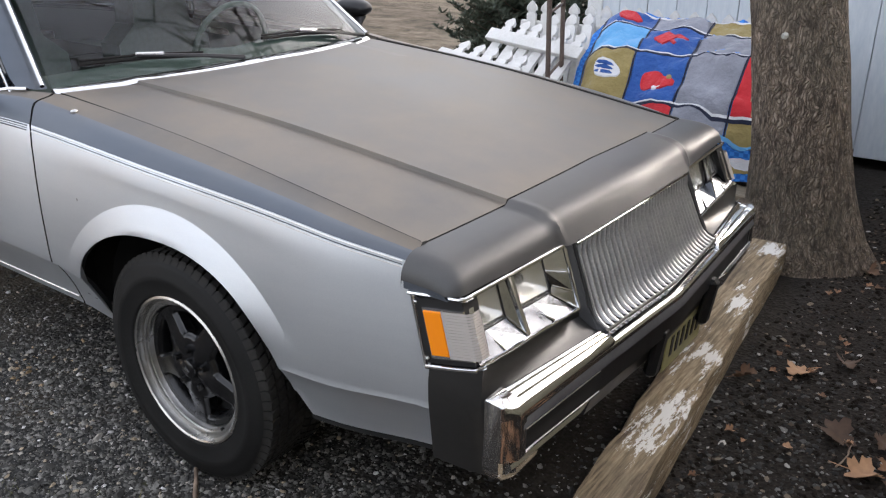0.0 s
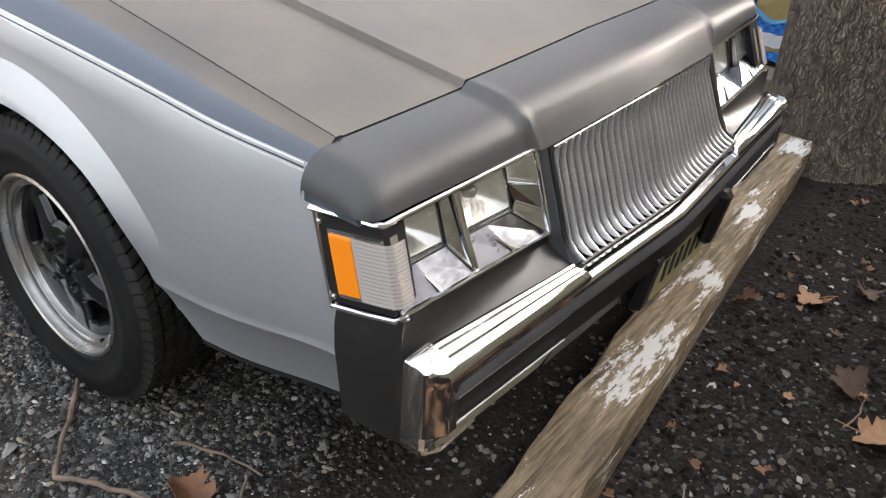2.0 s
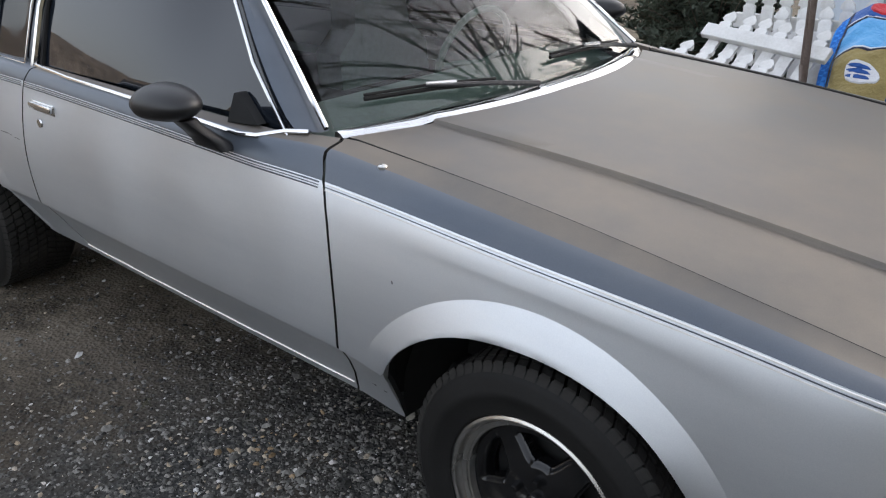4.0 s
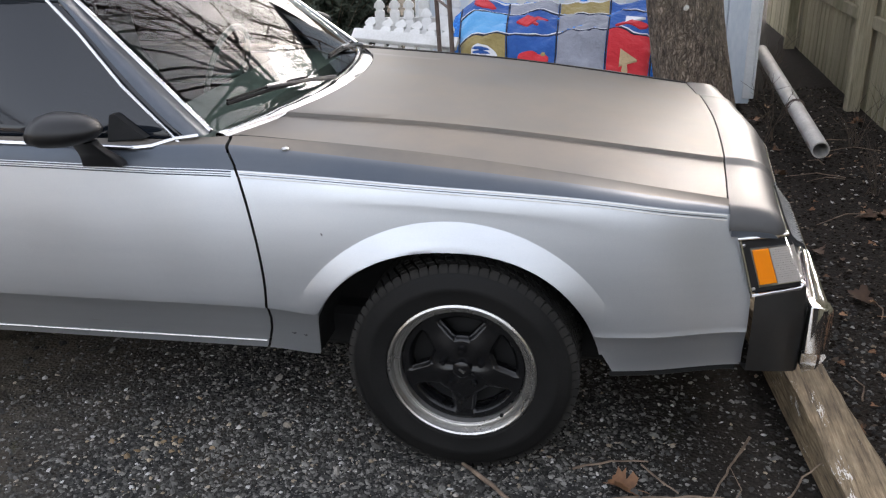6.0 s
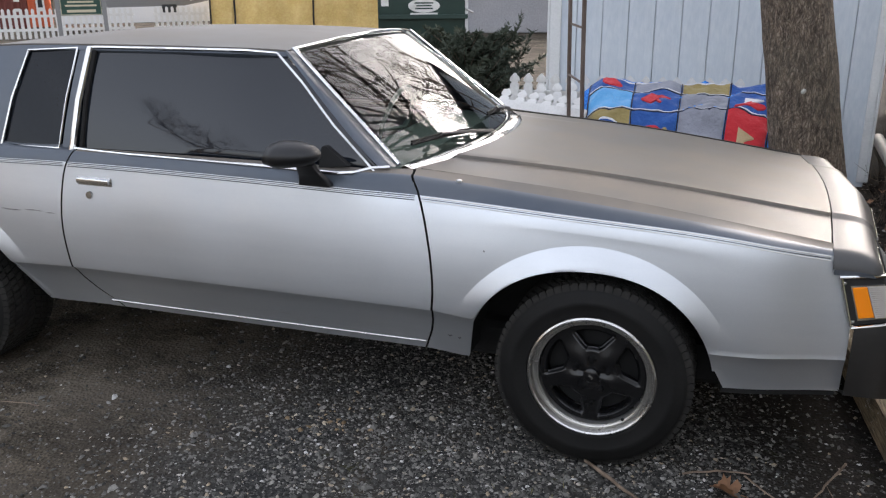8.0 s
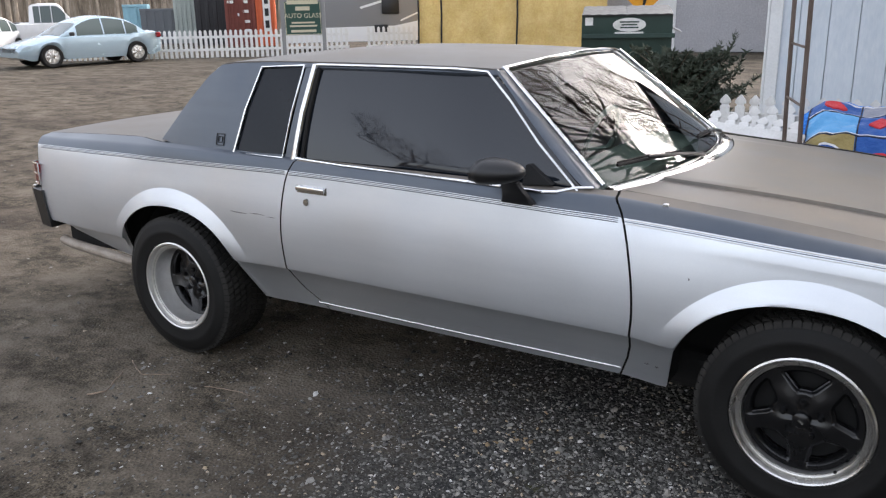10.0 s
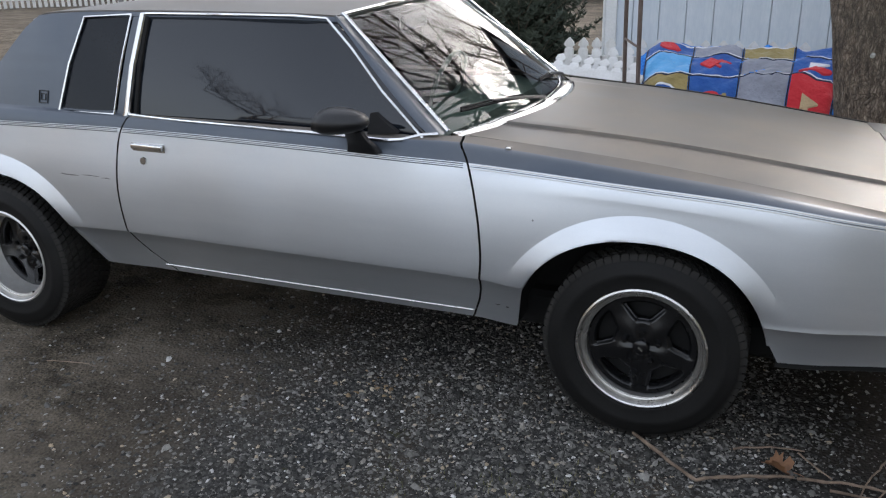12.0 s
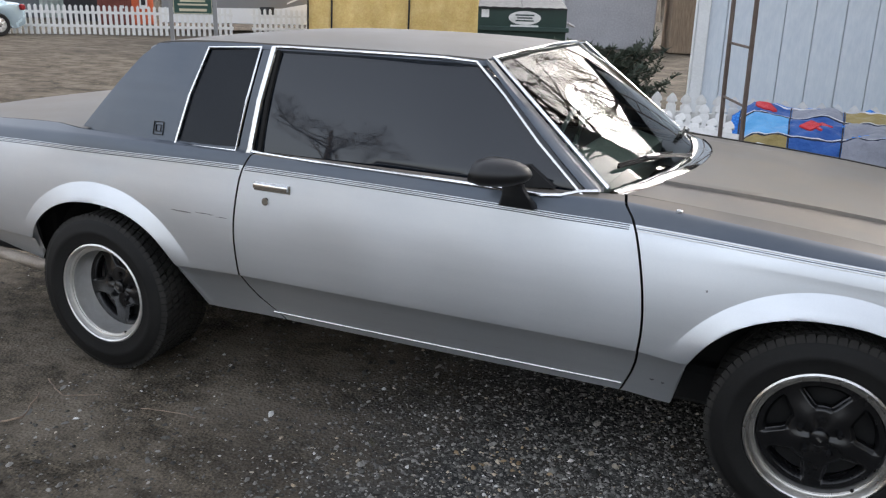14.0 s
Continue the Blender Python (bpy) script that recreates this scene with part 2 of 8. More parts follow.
WHITE = two_tone("white_weathered_paint", (0.62, 0.61, 0.58), (0.78, 0.77, 0.75), 7, 0.6, 0, 0.25, 60, 0.004)


def gravel_ground():
    m = Mat("dark_gravel_and_earth", 0.95, Specular_IOR_Level=0.15)
    xyz = m.n.new("ShaderNodeSeparateXYZ")
    m.l.new(m.tc.outputs["Object"], xyz.inputs[0])
    fine, mid, big = m.noise(95, 5, 0.65), m.noise(16, 5, 0.6), m.noise(0.9, 4, 0.55)
    stone = m.cells(70, out="Color")
    bw = m.n.new("ShaderNodeRGBToBW")
    m.l.new(stone, bw.inputs[0])
    gravel = m.ramp(bw.outputs[0], [(0.15, (0.014, 0.014, 0.014)), (0.6, (0.047, 0.046, 0.042)), (0.93, (0.16, 0.153, 0.14))])
    gravel = m.mix(0.5, gravel, m.ramp(fine, [(0.3, (0.008, 0.008, 0.0085)), (0.75, (0.07, 0.07, 0.069))]))
    gravel = m.mix(m.ramp(m.noise(1.7, 5, 0.62), [(0.46, 0.0), (0.66, 0.8)]), gravel, (0.066, 0.052, 0.037))
    gravel = m.mix(m.ramp(m.noise(6.0, 5, 0.65), [(0.64, 0.0), (0.70, 0.55)]), gravel, (0.055, 0.058, 0.022))
    rut = m.noise(2.2, 6, 0.7, (0.9, 1.2, 1))
    earth = m.ramp(mid, [(0.25, (0.028, 0.024, 0.018)), (0.55, (0.070, 0.058, 0.042)), (0.8, (0.128, 0.110, 0.083))])
    earth = m.mix(0.8, earth, m.ramp(fine, [(0.36, 0.08), (0.64, 0.92)]), "OVERLAY")
    earth = m.mix(0.6, earth, m.ramp(m.noise(4.5, 6, 0.7, (0.7, 1.3, 1)), [(0.38, 0.16), (0.62, 0.84)]), "OVERLAY")
    earth = m.mix(m.ramp(rut, [(0.42, 0.0), (0.62, 0.75)]), earth, (0.165, 0.140, 0.108))
    earth = m.mix(m.ramp(m.noise(0.55, 5, 0.6, (0.7, 1.5, 1)), [(0.48, 0.0), (0.68, 0.6)]), earth, (0.04, 0.03, 0.024))
    soil = m.ramp(fine, [(0.25, (0.006, 0.0048, 0.004)), (0.6, (0.026, 0.021, 0.017)), (0.85, (0.10, 0.082, 0.068))])
    def zone(sock, a, b, wob=0.5):
        add = m.n.new("ShaderNodeMath")
        add.operation = "MULTIPLY_ADD"
        m.l.new(big, add.inputs[0])
        add.inputs[1].default_value = wob
        m.l.new(sock, add.inputs[2])
        mr = m.n.new("ShaderNodeMapRange")
        mr.interpolation_type = "SMOOTHSTEP"
        mr.inputs[1].default_value, mr.inputs[2].default_value = a + wob / 2, b + wob / 2
        m.l.new(add.outputs[0], mr.inputs[0])
        return mr.outputs[0]
    c = m.mix(zone(xyz.outputs[0], -1.0, -2.2, 1.3), gravel, earth)
    c = m.mix(zone(xyz.outputs[1], 1.2, 3.0, 0.8), c, earth)
    c = m.mix(zone(xyz.outputs[0], 0.15, 0.80, 0.5), c, m.mix(0.75, gravel, soil))
    c = m.mix(zone(xyz.outputs[0], 1.08, 1.2, 0.05), c, soil)
    m.color(c)
    m.bump(m.cells(70), 0.5, 0.012)
    m.bump(mid, 0.35, 0.02)
    m.bump(fine, 0.4, 0.006)
    return m.m


GROUND = gravel_ground()
FENCEWOOD = Mat("weathered_grey_fence_boards", 0.85)
_g = FENCEWOOD.noise(9, 6, 0.65, (14, 14, 0.55))
_s = FENCEWOOD.noise(1.3, 5, 0.7, (1, 2.5, 0.5))
_c = FENCEWOOD.ramp(_g, [(0.25, (0.15, 0.126, 0.082)), (0.5, (0.33, 0.288, 0.198)), (0.75, (0.47, 0.42, 0.305))])
_c = FENCEWOOD.mix(FENCEWOOD.ramp(_s, [(0.42, 0.0), (0.66, 0.8)]), _c, (0.13, 0.125, 0.052))
FENCEWOOD.color(FENCEWOOD.mix(0.35, _c, FENCEWOOD.ramp(FENCEWOOD.each(), [(0, 0.22), (1, 0.75)]), "OVERLAY"))
FENCEWOOD.bump(_g, 0.5, 0.004)
FENCEWOOD = FENCEWOOD.m
SIDING = two_tone("pale_blue_grey_siding", (0.56, 0.615, 0.675), (0.63, 0.685, 0.74), 2.2, 0.55, 0, 0.08, 40, 0.002, (1, 1, 0.25))


def bark():
    m = Mat("grey_brown_bark", 0.95)
    drift = m.n.new("ShaderNodeTexNoise")
    drift.inputs["Scale"].default_value, drift.inputs["Detail"].default_value = 9.0, 4
    m.l.new(m.tc.outputs["Object"], drift.inputs["Vector"])
    shove = m.n.new("ShaderNodeMix")
    shove.data_type, shove.blend_type = "RGBA", "LINEAR_LIGHT"
    shove.inputs[0].default_value = 0.05
    m.l.new(m.tc.outputs["Object"], shove.inputs[6])
    m.l.new(drift.outputs["Color"], shove.inputs[7])
    squeeze = m.n.new("ShaderNodeMapping")
    squeeze.inputs["Scale"].default_value = (84, 84, 17)
    m.l.new(shove.outputs[2], squeeze.inputs["Vector"])
    cells = m.n.new("ShaderNodeTexVoronoi")
    cells.feature = "DISTANCE_TO_EDGE"
    cells.inputs["Scale"].default_value = 1.0
    m.l.new(squeeze.outputs[0], cells.inputs["Vector"])
    plates = m.ramp(cells.outputs["Distance"], [(0.0, 0.36), (0.14, 0.68), (0.5, 1.0)])
    fine = m.noise(120, 6, 0.75, (1, 1, 0.45))
    c = m.ramp(plates, [(0.05, (0.050, 0.035, 0.024)), (0.55, (0.165, 0.124, 0.091)), (1.0, (0.30, 0.24, 0.185))])
    c = m.mix(0.75, c, m.ramp(m.noise(42, 6, 0.7, (1, 1, 0.28)), [(0.36, 0.12), (0.64, 0.88)]), "OVERLAY")
    c = m.mix(m.ramp(m.noise(1.8, 4), [(0.5, 0.0), (0.75, 0.35)]), c, (0.12, 0.12, 0.09))
    m.color(m.mix(0.3, c, m.ramp(fine, [(0.3, 0.2), (0.7, 0.8)]), "OVERLAY"))
    m.bump(plates, 1.0, 0.022)
    m.bump(fine, 0.5, 0.005)
    return m.m


BARK = bark()


def timber_mat():
    m = Mat("weathered_timber_with_flaking_white_paint", 0.8)
    grain = m.noise(11, 6, 0.65, (9, 0.5, 9))
    fine = m.noise(60, 5, 0.7, (3, 0.5, 3))
    wood = m.ramp(grain, [(0.30, (0.050, 0.034, 0.018)), (0.5, (0.25, 0.185, 0.11)), (0.75, (0.45, 0.36, 0.24))])
    wood = m.mix(0.3, wood, m.ramp(fine, [(0.3, 0.15), (0.7, 0.85)]), "OVERLAY")
    wood = m.mix(m.ramp(m.noise(2.4, 4), [(0.52, 0.0), (0.72, 0.75)]), wood, (0.045, 0.035, 0.025))
    patch = m.noise(8.0, 9, 0.78, (2.8, 0.55, 2.8))
    for x, y, ry in ((1.035, -0.02, 0.22), (0.89, 1.48, 0.16), (0.99, 0.42, 0.12), (0.955, 0.85, 0.13), (1.15, -1.6, 0.5), (1.040, -1.12, 0.16), (1.075, -1.75, 0.40)):
        mp = m.n.new("ShaderNodeMapping")
        mp.vector_type = "TEXTURE"
        mp.inputs["Location"].default_value = (x, y, 0.12)
        mp.inputs["Scale"].default_value = (0.09, ry, 0.2)
        m.l.new(m.tc.outputs["Object"], mp.inputs["Vector"])
        gr = m.n.new("ShaderNodeTexGradient")
        gr.gradient_type = "SPHERICAL"
        m.l.new(mp.outputs[0], gr.inputs[0])
        ma = m.n.new("ShaderNodeMath")
        ma.operation = "MULTIPLY_ADD"
        m.l.new(gr.outputs["Fac"], ma.inputs[0])
        ma.inputs[1].default_value = 0.20
        m.l.new(patch, ma.inputs[2])
        patch = ma.outputs[0]
    m.color(m.mix(m.ramp(patch, [(0.600, 0.0), (0.615, 1.0)]), wood, (0.72, 0.70, 0.66)))
    m.bump(grain, 0.5, 0.006)
    m.bump(patch, 0.3, 0.003)
    return m.m


TIMBER = timber_mat()
RUST = two_tone("rusty_steel", (0.09, 0.06, 0.045), (0.17, 0.13, 0.11), 9, 0.75, 0.2, 0.3, 90, 0.003)
PIPE = two_tone("grimy_white_plastic_pipe", (0.36, 0.34, 0.31), (0.55, 0.53, 0.50), 6, 0.55, 0, 0.1)
DEADLEAF = Mat("dry_brown_leaf", 0.7)
_r = DEADLEAF.ramp(DEADLEAF.each(), [(0.0, (0.06, 0.032, 0.017)), (0.5, (0.19, 0.092, 0.042)), (1.0, (0.34, 0.19, 0.10))])
DEADLEAF.color(DEADLEAF.mix(0.4, _r, DEADLEAF.ramp(DEADLEAF.noise(45, 5), [(0.3, 0.2), (0.7, 0.8)]), "OVERLAY"))
DEADLEAF.bump(DEADLEAF.noise(70, 4), 0.4, 0.002)
DEADLEAF = DEADLEAF.m
DARKTWIG = two_tone("dark_weed_stem", (0.035, 0.026, 0.019), (0.11, 0.08, 0.058), 14, 0.85, 0, 0.3, 120, 0.002)
TWIG = two_tone("bare_twig_bark", (0.085, 0.058, 0.040), (0.29, 0.215, 0.155), 14, 0.85, 0, 0.3, 120, 0.002)

# ---- the setting ----
def ground_z(x, y):
    near = math.exp(-((x + 0.8) ** 2 + (y + 0.5) ** 2) / 60)
    z = 0.010 * noise.noise((x * 1.7, y * 1.7, 0)) * near + 0.03 * noise.noise((x * 0.4, y * 0.4, 3)) * step(abs(x + 1) + abs(y), 3, 8)
    return z + 0.05 * step(x, 1.25, 2.1) * step(y, -4, 1.0) - 0.012


bm = bmesh.new()
xs = [-600, -200, -90, -60] + [-45 + 1.5 * i for i in range(24)] + [-9 + 0.6 * i for i in range(9)] + [-3.6 + 0.12 * i for i in range(52)] + [2.8 + 0.6 * i for i in range(10)] + [10, 14, 20, 40, 90, 200, 600]
ysr = [-600, -200, -60, -30, -18] + [-12 + 1.0 * i for i in range(8)] + [-4.2 + 0.12 * i for i in range(70)] + [4.4 + 0.8 * i for i in range(20)] + [21, 24, 28, 35, 50, 90, 200, 600]
loft(bm, [[(x, y, ground_z(x, y)) for y in ysr] for x in xs], False, False)
bmesh.ops.recalc_face_normals(bm, faces=bm.faces)
ground = solid("ground", bm, GROUND, "dark gravel yard turning to brown packed earth", "ground", kind="structure")


def bare_limbs(bm, start, way, length, radius, depth, rng, seg=6, spread=0.6, twist=0.35):
    """A limb that wanders, tapers and forks into thinner ones."""
    n = 5
    pts, radii = [Vector(start)], [radius]
    d = Vector(way).normalized()
    for i in range(n):
        d = (d + Vector((rng.uniform(-1, 1), rng.uniform(-1, 1), rng.uniform(-0.5, 0.8))) * twist * 0.4).normalized()
        pts.append(pts[-1] + d * length / n)
        radii.append(radius * (1 - 0.55 * (i + 1) / n))
    tube(bm, pts, radii, max(3, seg), False)
    if depth > 0:
        for k in range(rng.choice((3, 4, 4, 5))):
            i = rng.randint(2, n)
            side = Vector((rng.uniform(-1, 1), rng.uniform(-1, 1), rng.uniform(-0.2, 0.9))).normalized()
            bare_limbs(bm, pts[i], d * 0.7 + side * spread * 1.4, length * rng.uniform(0.5, 0.72), radii[i] * 0.72, depth - 1, rng, seg - 1, spread, twist)


# ---- the shed ----
SHED_Y, SHED_X0, SHED_X1 = 3.5, -1.05, 1.42
shed = thing("shed", "pale blue-grey shed with vertical siding and white corner boards", "shed")
bm = bmesh.new()
box(bm, ((SHED_X0 + SHED_X1) / 2, SHED_Y + 1.53, 1.12), (SHED_X1 - SHED_X0 - 0.04, 3.0, 2.04))
wall = part("wall", bm, SIDING, shed, "pale sheathing behind the siding")
BW = 0.2045
bm = bmesh.new()
box(bm, (0, 0, 1.11), (BW - 0.005, 0.02, 2.10), None, 0.003)
plank_mesh = mesh_of("siding_board", bm, SIDING)
for k in range(12):
    ob = new("siding_board", plank_mesh)
    ob.parent = wall
    ob.location = (SHED_X0 + 0.01 + BW * (k + 0.5), SHED_Y + 0.01, 0)
for k in range(14):
    for x, a in ((SHED_X1 - 0.01, 1), (SHED_X0 + 0.01, -1)):
        ob = new("siding_board", plank_mesh)
        ob.parent = wall
        ob.matrix_basis = pose(x, SHED_Y + 0.03 + BW * (k + 0.5), 0, 0, 0, 90 * a)
TRIM = two_tone("white_trim_paint", (0.66, 0.67, 0.67), (0.76, 0.77, 0.77), 5, 0.5, 0, 0.1)
for x in (SHED_X0, SHED_X1):
    bm = bmesh.new()
    box(bm, (x + (0.045 if x < 0 else -0.03), SHED_Y - 0.012, 1.14), (0.09 if x < 0 else 0.06, 0.02, 2.08), None, 0.004)
    box(bm, (x - (0.012 if x < 0 else -0.012), SHED_Y + 0.03, 1.14), (0.02, 0.10, 2.08), None, 0.004)
    part("corner_board", bm, TRIM, shed, "white corner board")
bm = bmesh.new()
prism(bm, [(-1.25, 2.08), (0.185, 2.58), (1.62, 2.08), (1.62, 2.15), (0.185, 2.66), (-1.25, 2.15)], "y", SHED_Y - 0.12, SHED_Y + 3.3)
part("roof", tidy(bm), plain("grey_shingle", (0.10, 0.10, 0.10), 0.9), shed, "grey shingle roof")

# ---- the tall board fence ----
FX = 2.165
fence = thing("board_fence", "tall weathered grey wooden board fence", "fence")
rng = random.Random(4)
for k in range(86):
    y = -4.2 + 0.139 * k
    bm = bmesh.new()
    h = 1.83 + rng.uniform(-0.01, 0.01)
    box(bm, (0, 0, h / 2 - 0.02), (0.019, 0.132, h), None, 0.003)
    ob = part("board", bm, FENCEWOOD, fence)
    ob.matrix_basis = pose(FX + 0.03 + rng.uniform(-0.003, 0.003), y, ground_z(FX, y) * 0.5, rng.uniform(-0.4, 0.4), 0, rng.uniform(-1.5, 1.5))
for k in range(5):
    y = 5.84 - 2.4 * k
    bm = bmesh.new()
    box(bm, (FX - 0.055, y, 0.95), (0.092, 0.092, 2.0), None, 0.006)
    part("post", bm, FENCEWOOD, fence, "square fence post")
    for z in (0.655, 1.55) if k < 4 else ():
        bm = bmesh.new()
        box(bm, (FX - 0.002, y - 1.2, z), (0.038, 2.306, 0.085), None, 0.005)
        part("rail", bm, FENCEWOOD, fence, "horizontal fence rail")

# ---- the tree by the shed ----
def trunk_rings(rng):
    rings = []
    line = [(-0.12, 0.355, 0.960, 1.89), (0.0, 0.285, 0.940, 1.885), (0.1, 0.25, 0.923, 1.88), (0.25, 0.228, 0.897, 1.875), (0.45, 0.212, 0.863, 1.873), (0.7, 0.203, 0.820, 1.872), (1.0, 0.196, 0.768, 1.873), (1.4, 0.192, 0.697, 1.88), (1.9, 0.188, 0.605, 1.895), (2.6, 0.18, 0.475, 1.92), (3.4, 0.17, 0.325, 1.95)]
    fine = []
    for (a, b) in zip(line, line[1:]):
        for q in range(6):
            t = q / 6
            fine.append(tuple(a[i] + (b[i] - a[i]) * t for i in range(4)))
    fine.append(line[-1])
    for z, r, x, y in fine:
        ring = []
        for k in range(72):
            a = k * math.tau / 72
            root = 0.10 * math.exp(-max(z, 0) / 0.16) * (0.5 + 0.5 * math.cos(5 * a + 0.8)) * (0.6 + 0.4 * math.sin(2 * a))
            plates = 0.012 * abs(noise.noise((math.cos(a) * 5.5, math.sin(a) * 5.5, z * 2.2))) + 0.006 * noise.noise((math.cos(a) * 15, math.sin(a) * 15, z * 6))
            rr = r + root * 0.8 + plates - 0.004
            ring.append((x + rr * math.cos(a), y + rr * math.sin(a), z))
        rings.append(ring)
    return rings


tree = thing("tree", "leafless shade tree with rough grey-brown bark", "tree")
bm = bmesh.new()
loft(bm, trunk_rings(random.Random(2)), True, True)
part("trunk", bm, BARK, tree, "straight trunk with furrowed bark", 60)
rng = random.Random(11)
for k in range(21):
    a = k * math.tau * 0.382 + 0.5
    bm = bmesh.new()
    bare_limbs(bm, (0.40 - 0.008 * k, 1.94, 2.75 + 0.035 * k), (math.cos(a) - 0.35, math.sin(a), 0.55), 2.7, 0.023, 4, rng, 6)
    part("limb", bm, BARK, tree, "bare forking limb", 60)
bm = bmesh.new()
box(bm, (0.765, 1.676, 0.99), (0.028, 0.02, 0.03), pose(0, 0, 0, 20, 10, 30), 0.008)
part("knot", bm, two_tone("pale_lichen", (0.42, 0.41, 0.36), (0.55, 0.54, 0.49), 30, 0.9), tree, "pale lichen knot")

# ---- timbers on the ground ----
def timber(name, a, b, w, h, rng, label, split=0.0):
    ax = Vector((b[0] - a[0], b[1] - a[1], 0))
    n = 34
    side = Vector((ax.y, -ax.x, 0)).normalized()
    rings = []
    sec = [(-0.5, 0.02), (-0.5, 0.5), (-0.5, 0.93), (-0.44, 1.0), (-0.2, 1.0), (0.1, 0.995), (0.35, 1.0), (0.45, 0.985), (0.5, 0.92), (0.5, 0.5), (0.5, 0.02)]
    for i in range(n + 1):
        t = i / n
        c = Vector((a[0], a[1], 0)) + ax * t
        ring = []
        for u, v in sec:
            j = 0.006 * noise.noise((u * 9 + a[0] * 3, t * 14, v * 9)) + (0.012 * noise.noise((u * 20, t * 40, v * 20)) if abs(u) > 0.44 and v > 0.9 else 0)
            p = c + side * (u * w + j) + Vector((0, 0, v * h + j * 0.7))
            ring.append(p)
        rings.append(ring)
    bm = bmesh.new()
    loft(bm, rings, True, True)
    return solid(name, tidy(bm), TIMBER, label, "timber", "parking timbers", smooth=40)


rng = random.Random(5)
timber("landscape_timber", (0.865, 1.57), (1.108, -1.045), 0.142, 0.128, rng, "weathered timber with flaking white paint before the bumper")
timber("landscape_timber", (1.118, -1.062), (1.205, -2.9), 0.15, 0.118, rng, "weathered timber with more flaking white paint on gravel")

# ---- white picket fence pieces by the shed ----
def picket_panel(count, gap, label, place, h=0.915):
    root = thing("picket_fence", label, "fence", "picket fence panels", place)
    b = bmesh.new()
    w = 0.034
    rings = []
    for z, f in ((0, 1), (h - 0.085, 1), (h - 0.08, 0.72), (h - 0.068, 0.72), (h - 0.06, 1.12), (h - 0.035, 1.0), (h - 0.004, 0.25), (h, 0.08)):
        rings.append([(-w * f, -0.010 * max(f, 0.5), z), (w * f, -0.010 * max(f, 0.5), z), (w * f, 0.010 * max(f, 0.5), z), (-w * f, 0.010 * max(f, 0.5), z)])
    loft(b, rings, True, True)
    me = mesh_of("picket", tidy(b), WHITE, 30)
    for k in range(count):
        ob = new("picket", me)
        ob.parent = root
        ob.location = (gap * (k - (count - 1) / 2), -0.012, 0)
        ob.rotation_euler = (0, radians(random.uniform(-1, 1)), 0)
    for z in (0.22, 0.74):
        b = bmesh.new()
        box(b, (0, 0.018, z), (gap * count + 0.06, 0.036, 0.085), None, 0.004)
        part("rail", b, WHITE, root, "white rail")
    return root


picket_panel(16, 0.111, "white picket fence panel standing upright by the shed", pose(-0.38, 2.95, 0.0))
picket_panel(6, 0.112, "white picket panel leaning on another", pose(-1.04, 1.98, 0.20, 48, -4, 172))
picket_panel(5, 0.125, "short white picket panel tilted on the pile", pose(-1.14, 1.36, 0.24, 57, -3, 166))
picket_panel(3, 0.112, "white picket panel leaning against the shed side", pose(-0.76, 2.50, 0.02, -24, -5, 5))

# ---- rusty ladder ----
ladder = thing("ladder", "tall narrow rusty steel ladder standing upright", "ladder")
LA, LB = Vector((-0.69, 2.42, 0)), Vector((-0.52, 1.96, 0))
for base, lean in ((LA, 0.028), (LB, 0.024)):
    bm = bmesh.new()
    tube(bm, [base + Vector((0.03, 0, 0)), base + Vector((0.0, 0, 1.0)), base + Vector((-lean, 0, 2.6))], 0.014, 8)
    part("rail", bm, RUST, ladder, "rusty ladder rail")
for z in (0.29, 0.63, 0.97, 1.31, 1.65, 1.99, 2.33):
    bm = bmesh.new()
    tube(bm, [LA + Vector((0.0, 0, z)), LB + Vector((0.0, 0, z - 0.005))], 0.008, 8)
    part("rung", bm, RUST, ladder, "thin rusty rung")

# ---- the coupe: front axle at x 0, nose towards +x, its midline on y 0 ----
WIDTH = [(0.80, 0.765), (0.72, 0.777), (0.5, 0.83), (0.0, 0.866), (-0.55, 0.878), (-1.2, 0.893), (-1.92, 0.902), (-2.75, 0.90), (-3.3, 0.875), (-3.8, 0.825), (-3.95, 0.80)]
TOP = [(0.80, 0.795), (0.72, 0.806), (0.3, 0.868), (-0.1, 0.911), (-0.59, 0.957), (-0.75, 0.968), (-2.0, 0.985), (-2.5, 0.987), (-3.0, 0.982), (-3.9, 0.945)]
PIN = [(0.80, 0.783), (0.70, 0.797), (0.337, 0.845), (-0.096, 0.876), (-0.59, 0.907), (-1.33, 0.935), (-2.0, 0.946), (-2.7, 0.938), (-3.2, 0.928), (-3.95, 0.905)]
INNER = [(0.80, 0.705), (0.70, 0.709), (-0.60, 0.716), (-0.70, 0.745), (-0.85, 0.80), (-2.0, 0.832), (-2.85, 0.828), (-3.1, 0.77), (-3.95, 0.68)]
INNER_Z = [(0.80, 0.808), (0.716, 0.819), (0.0, 0.917), (-0.60, 0.968), (-0.75, 0.974), (-0.9, 0.980), (-2.0, 0.992), (-2.85, 0.998), (-3.1, 1.0), (-3.95, 0.955)]
BOTTOM = [(0.8, 0.335), (0.41, 0.325), (-0.44, 0.302), (-0.6, 0.315), (-2.0, 0.326), (-2.3, 0.322), (-3.2, 0.36), (-3.8, 0.43)]
CHAR_LINE = [(0.80, 0.462), (0.40, 0.459), (-0.44, 0.499), (-0.55, 0.509), (-1.2, 0.517), (-2.05, 0.521), (-2.3, 0.515), (-3.9, 0.50)]
ARCHES = ((-0.015, 0.305, 0.413, 0.40), (-2.755, 0.305, 0.445, 0.415))


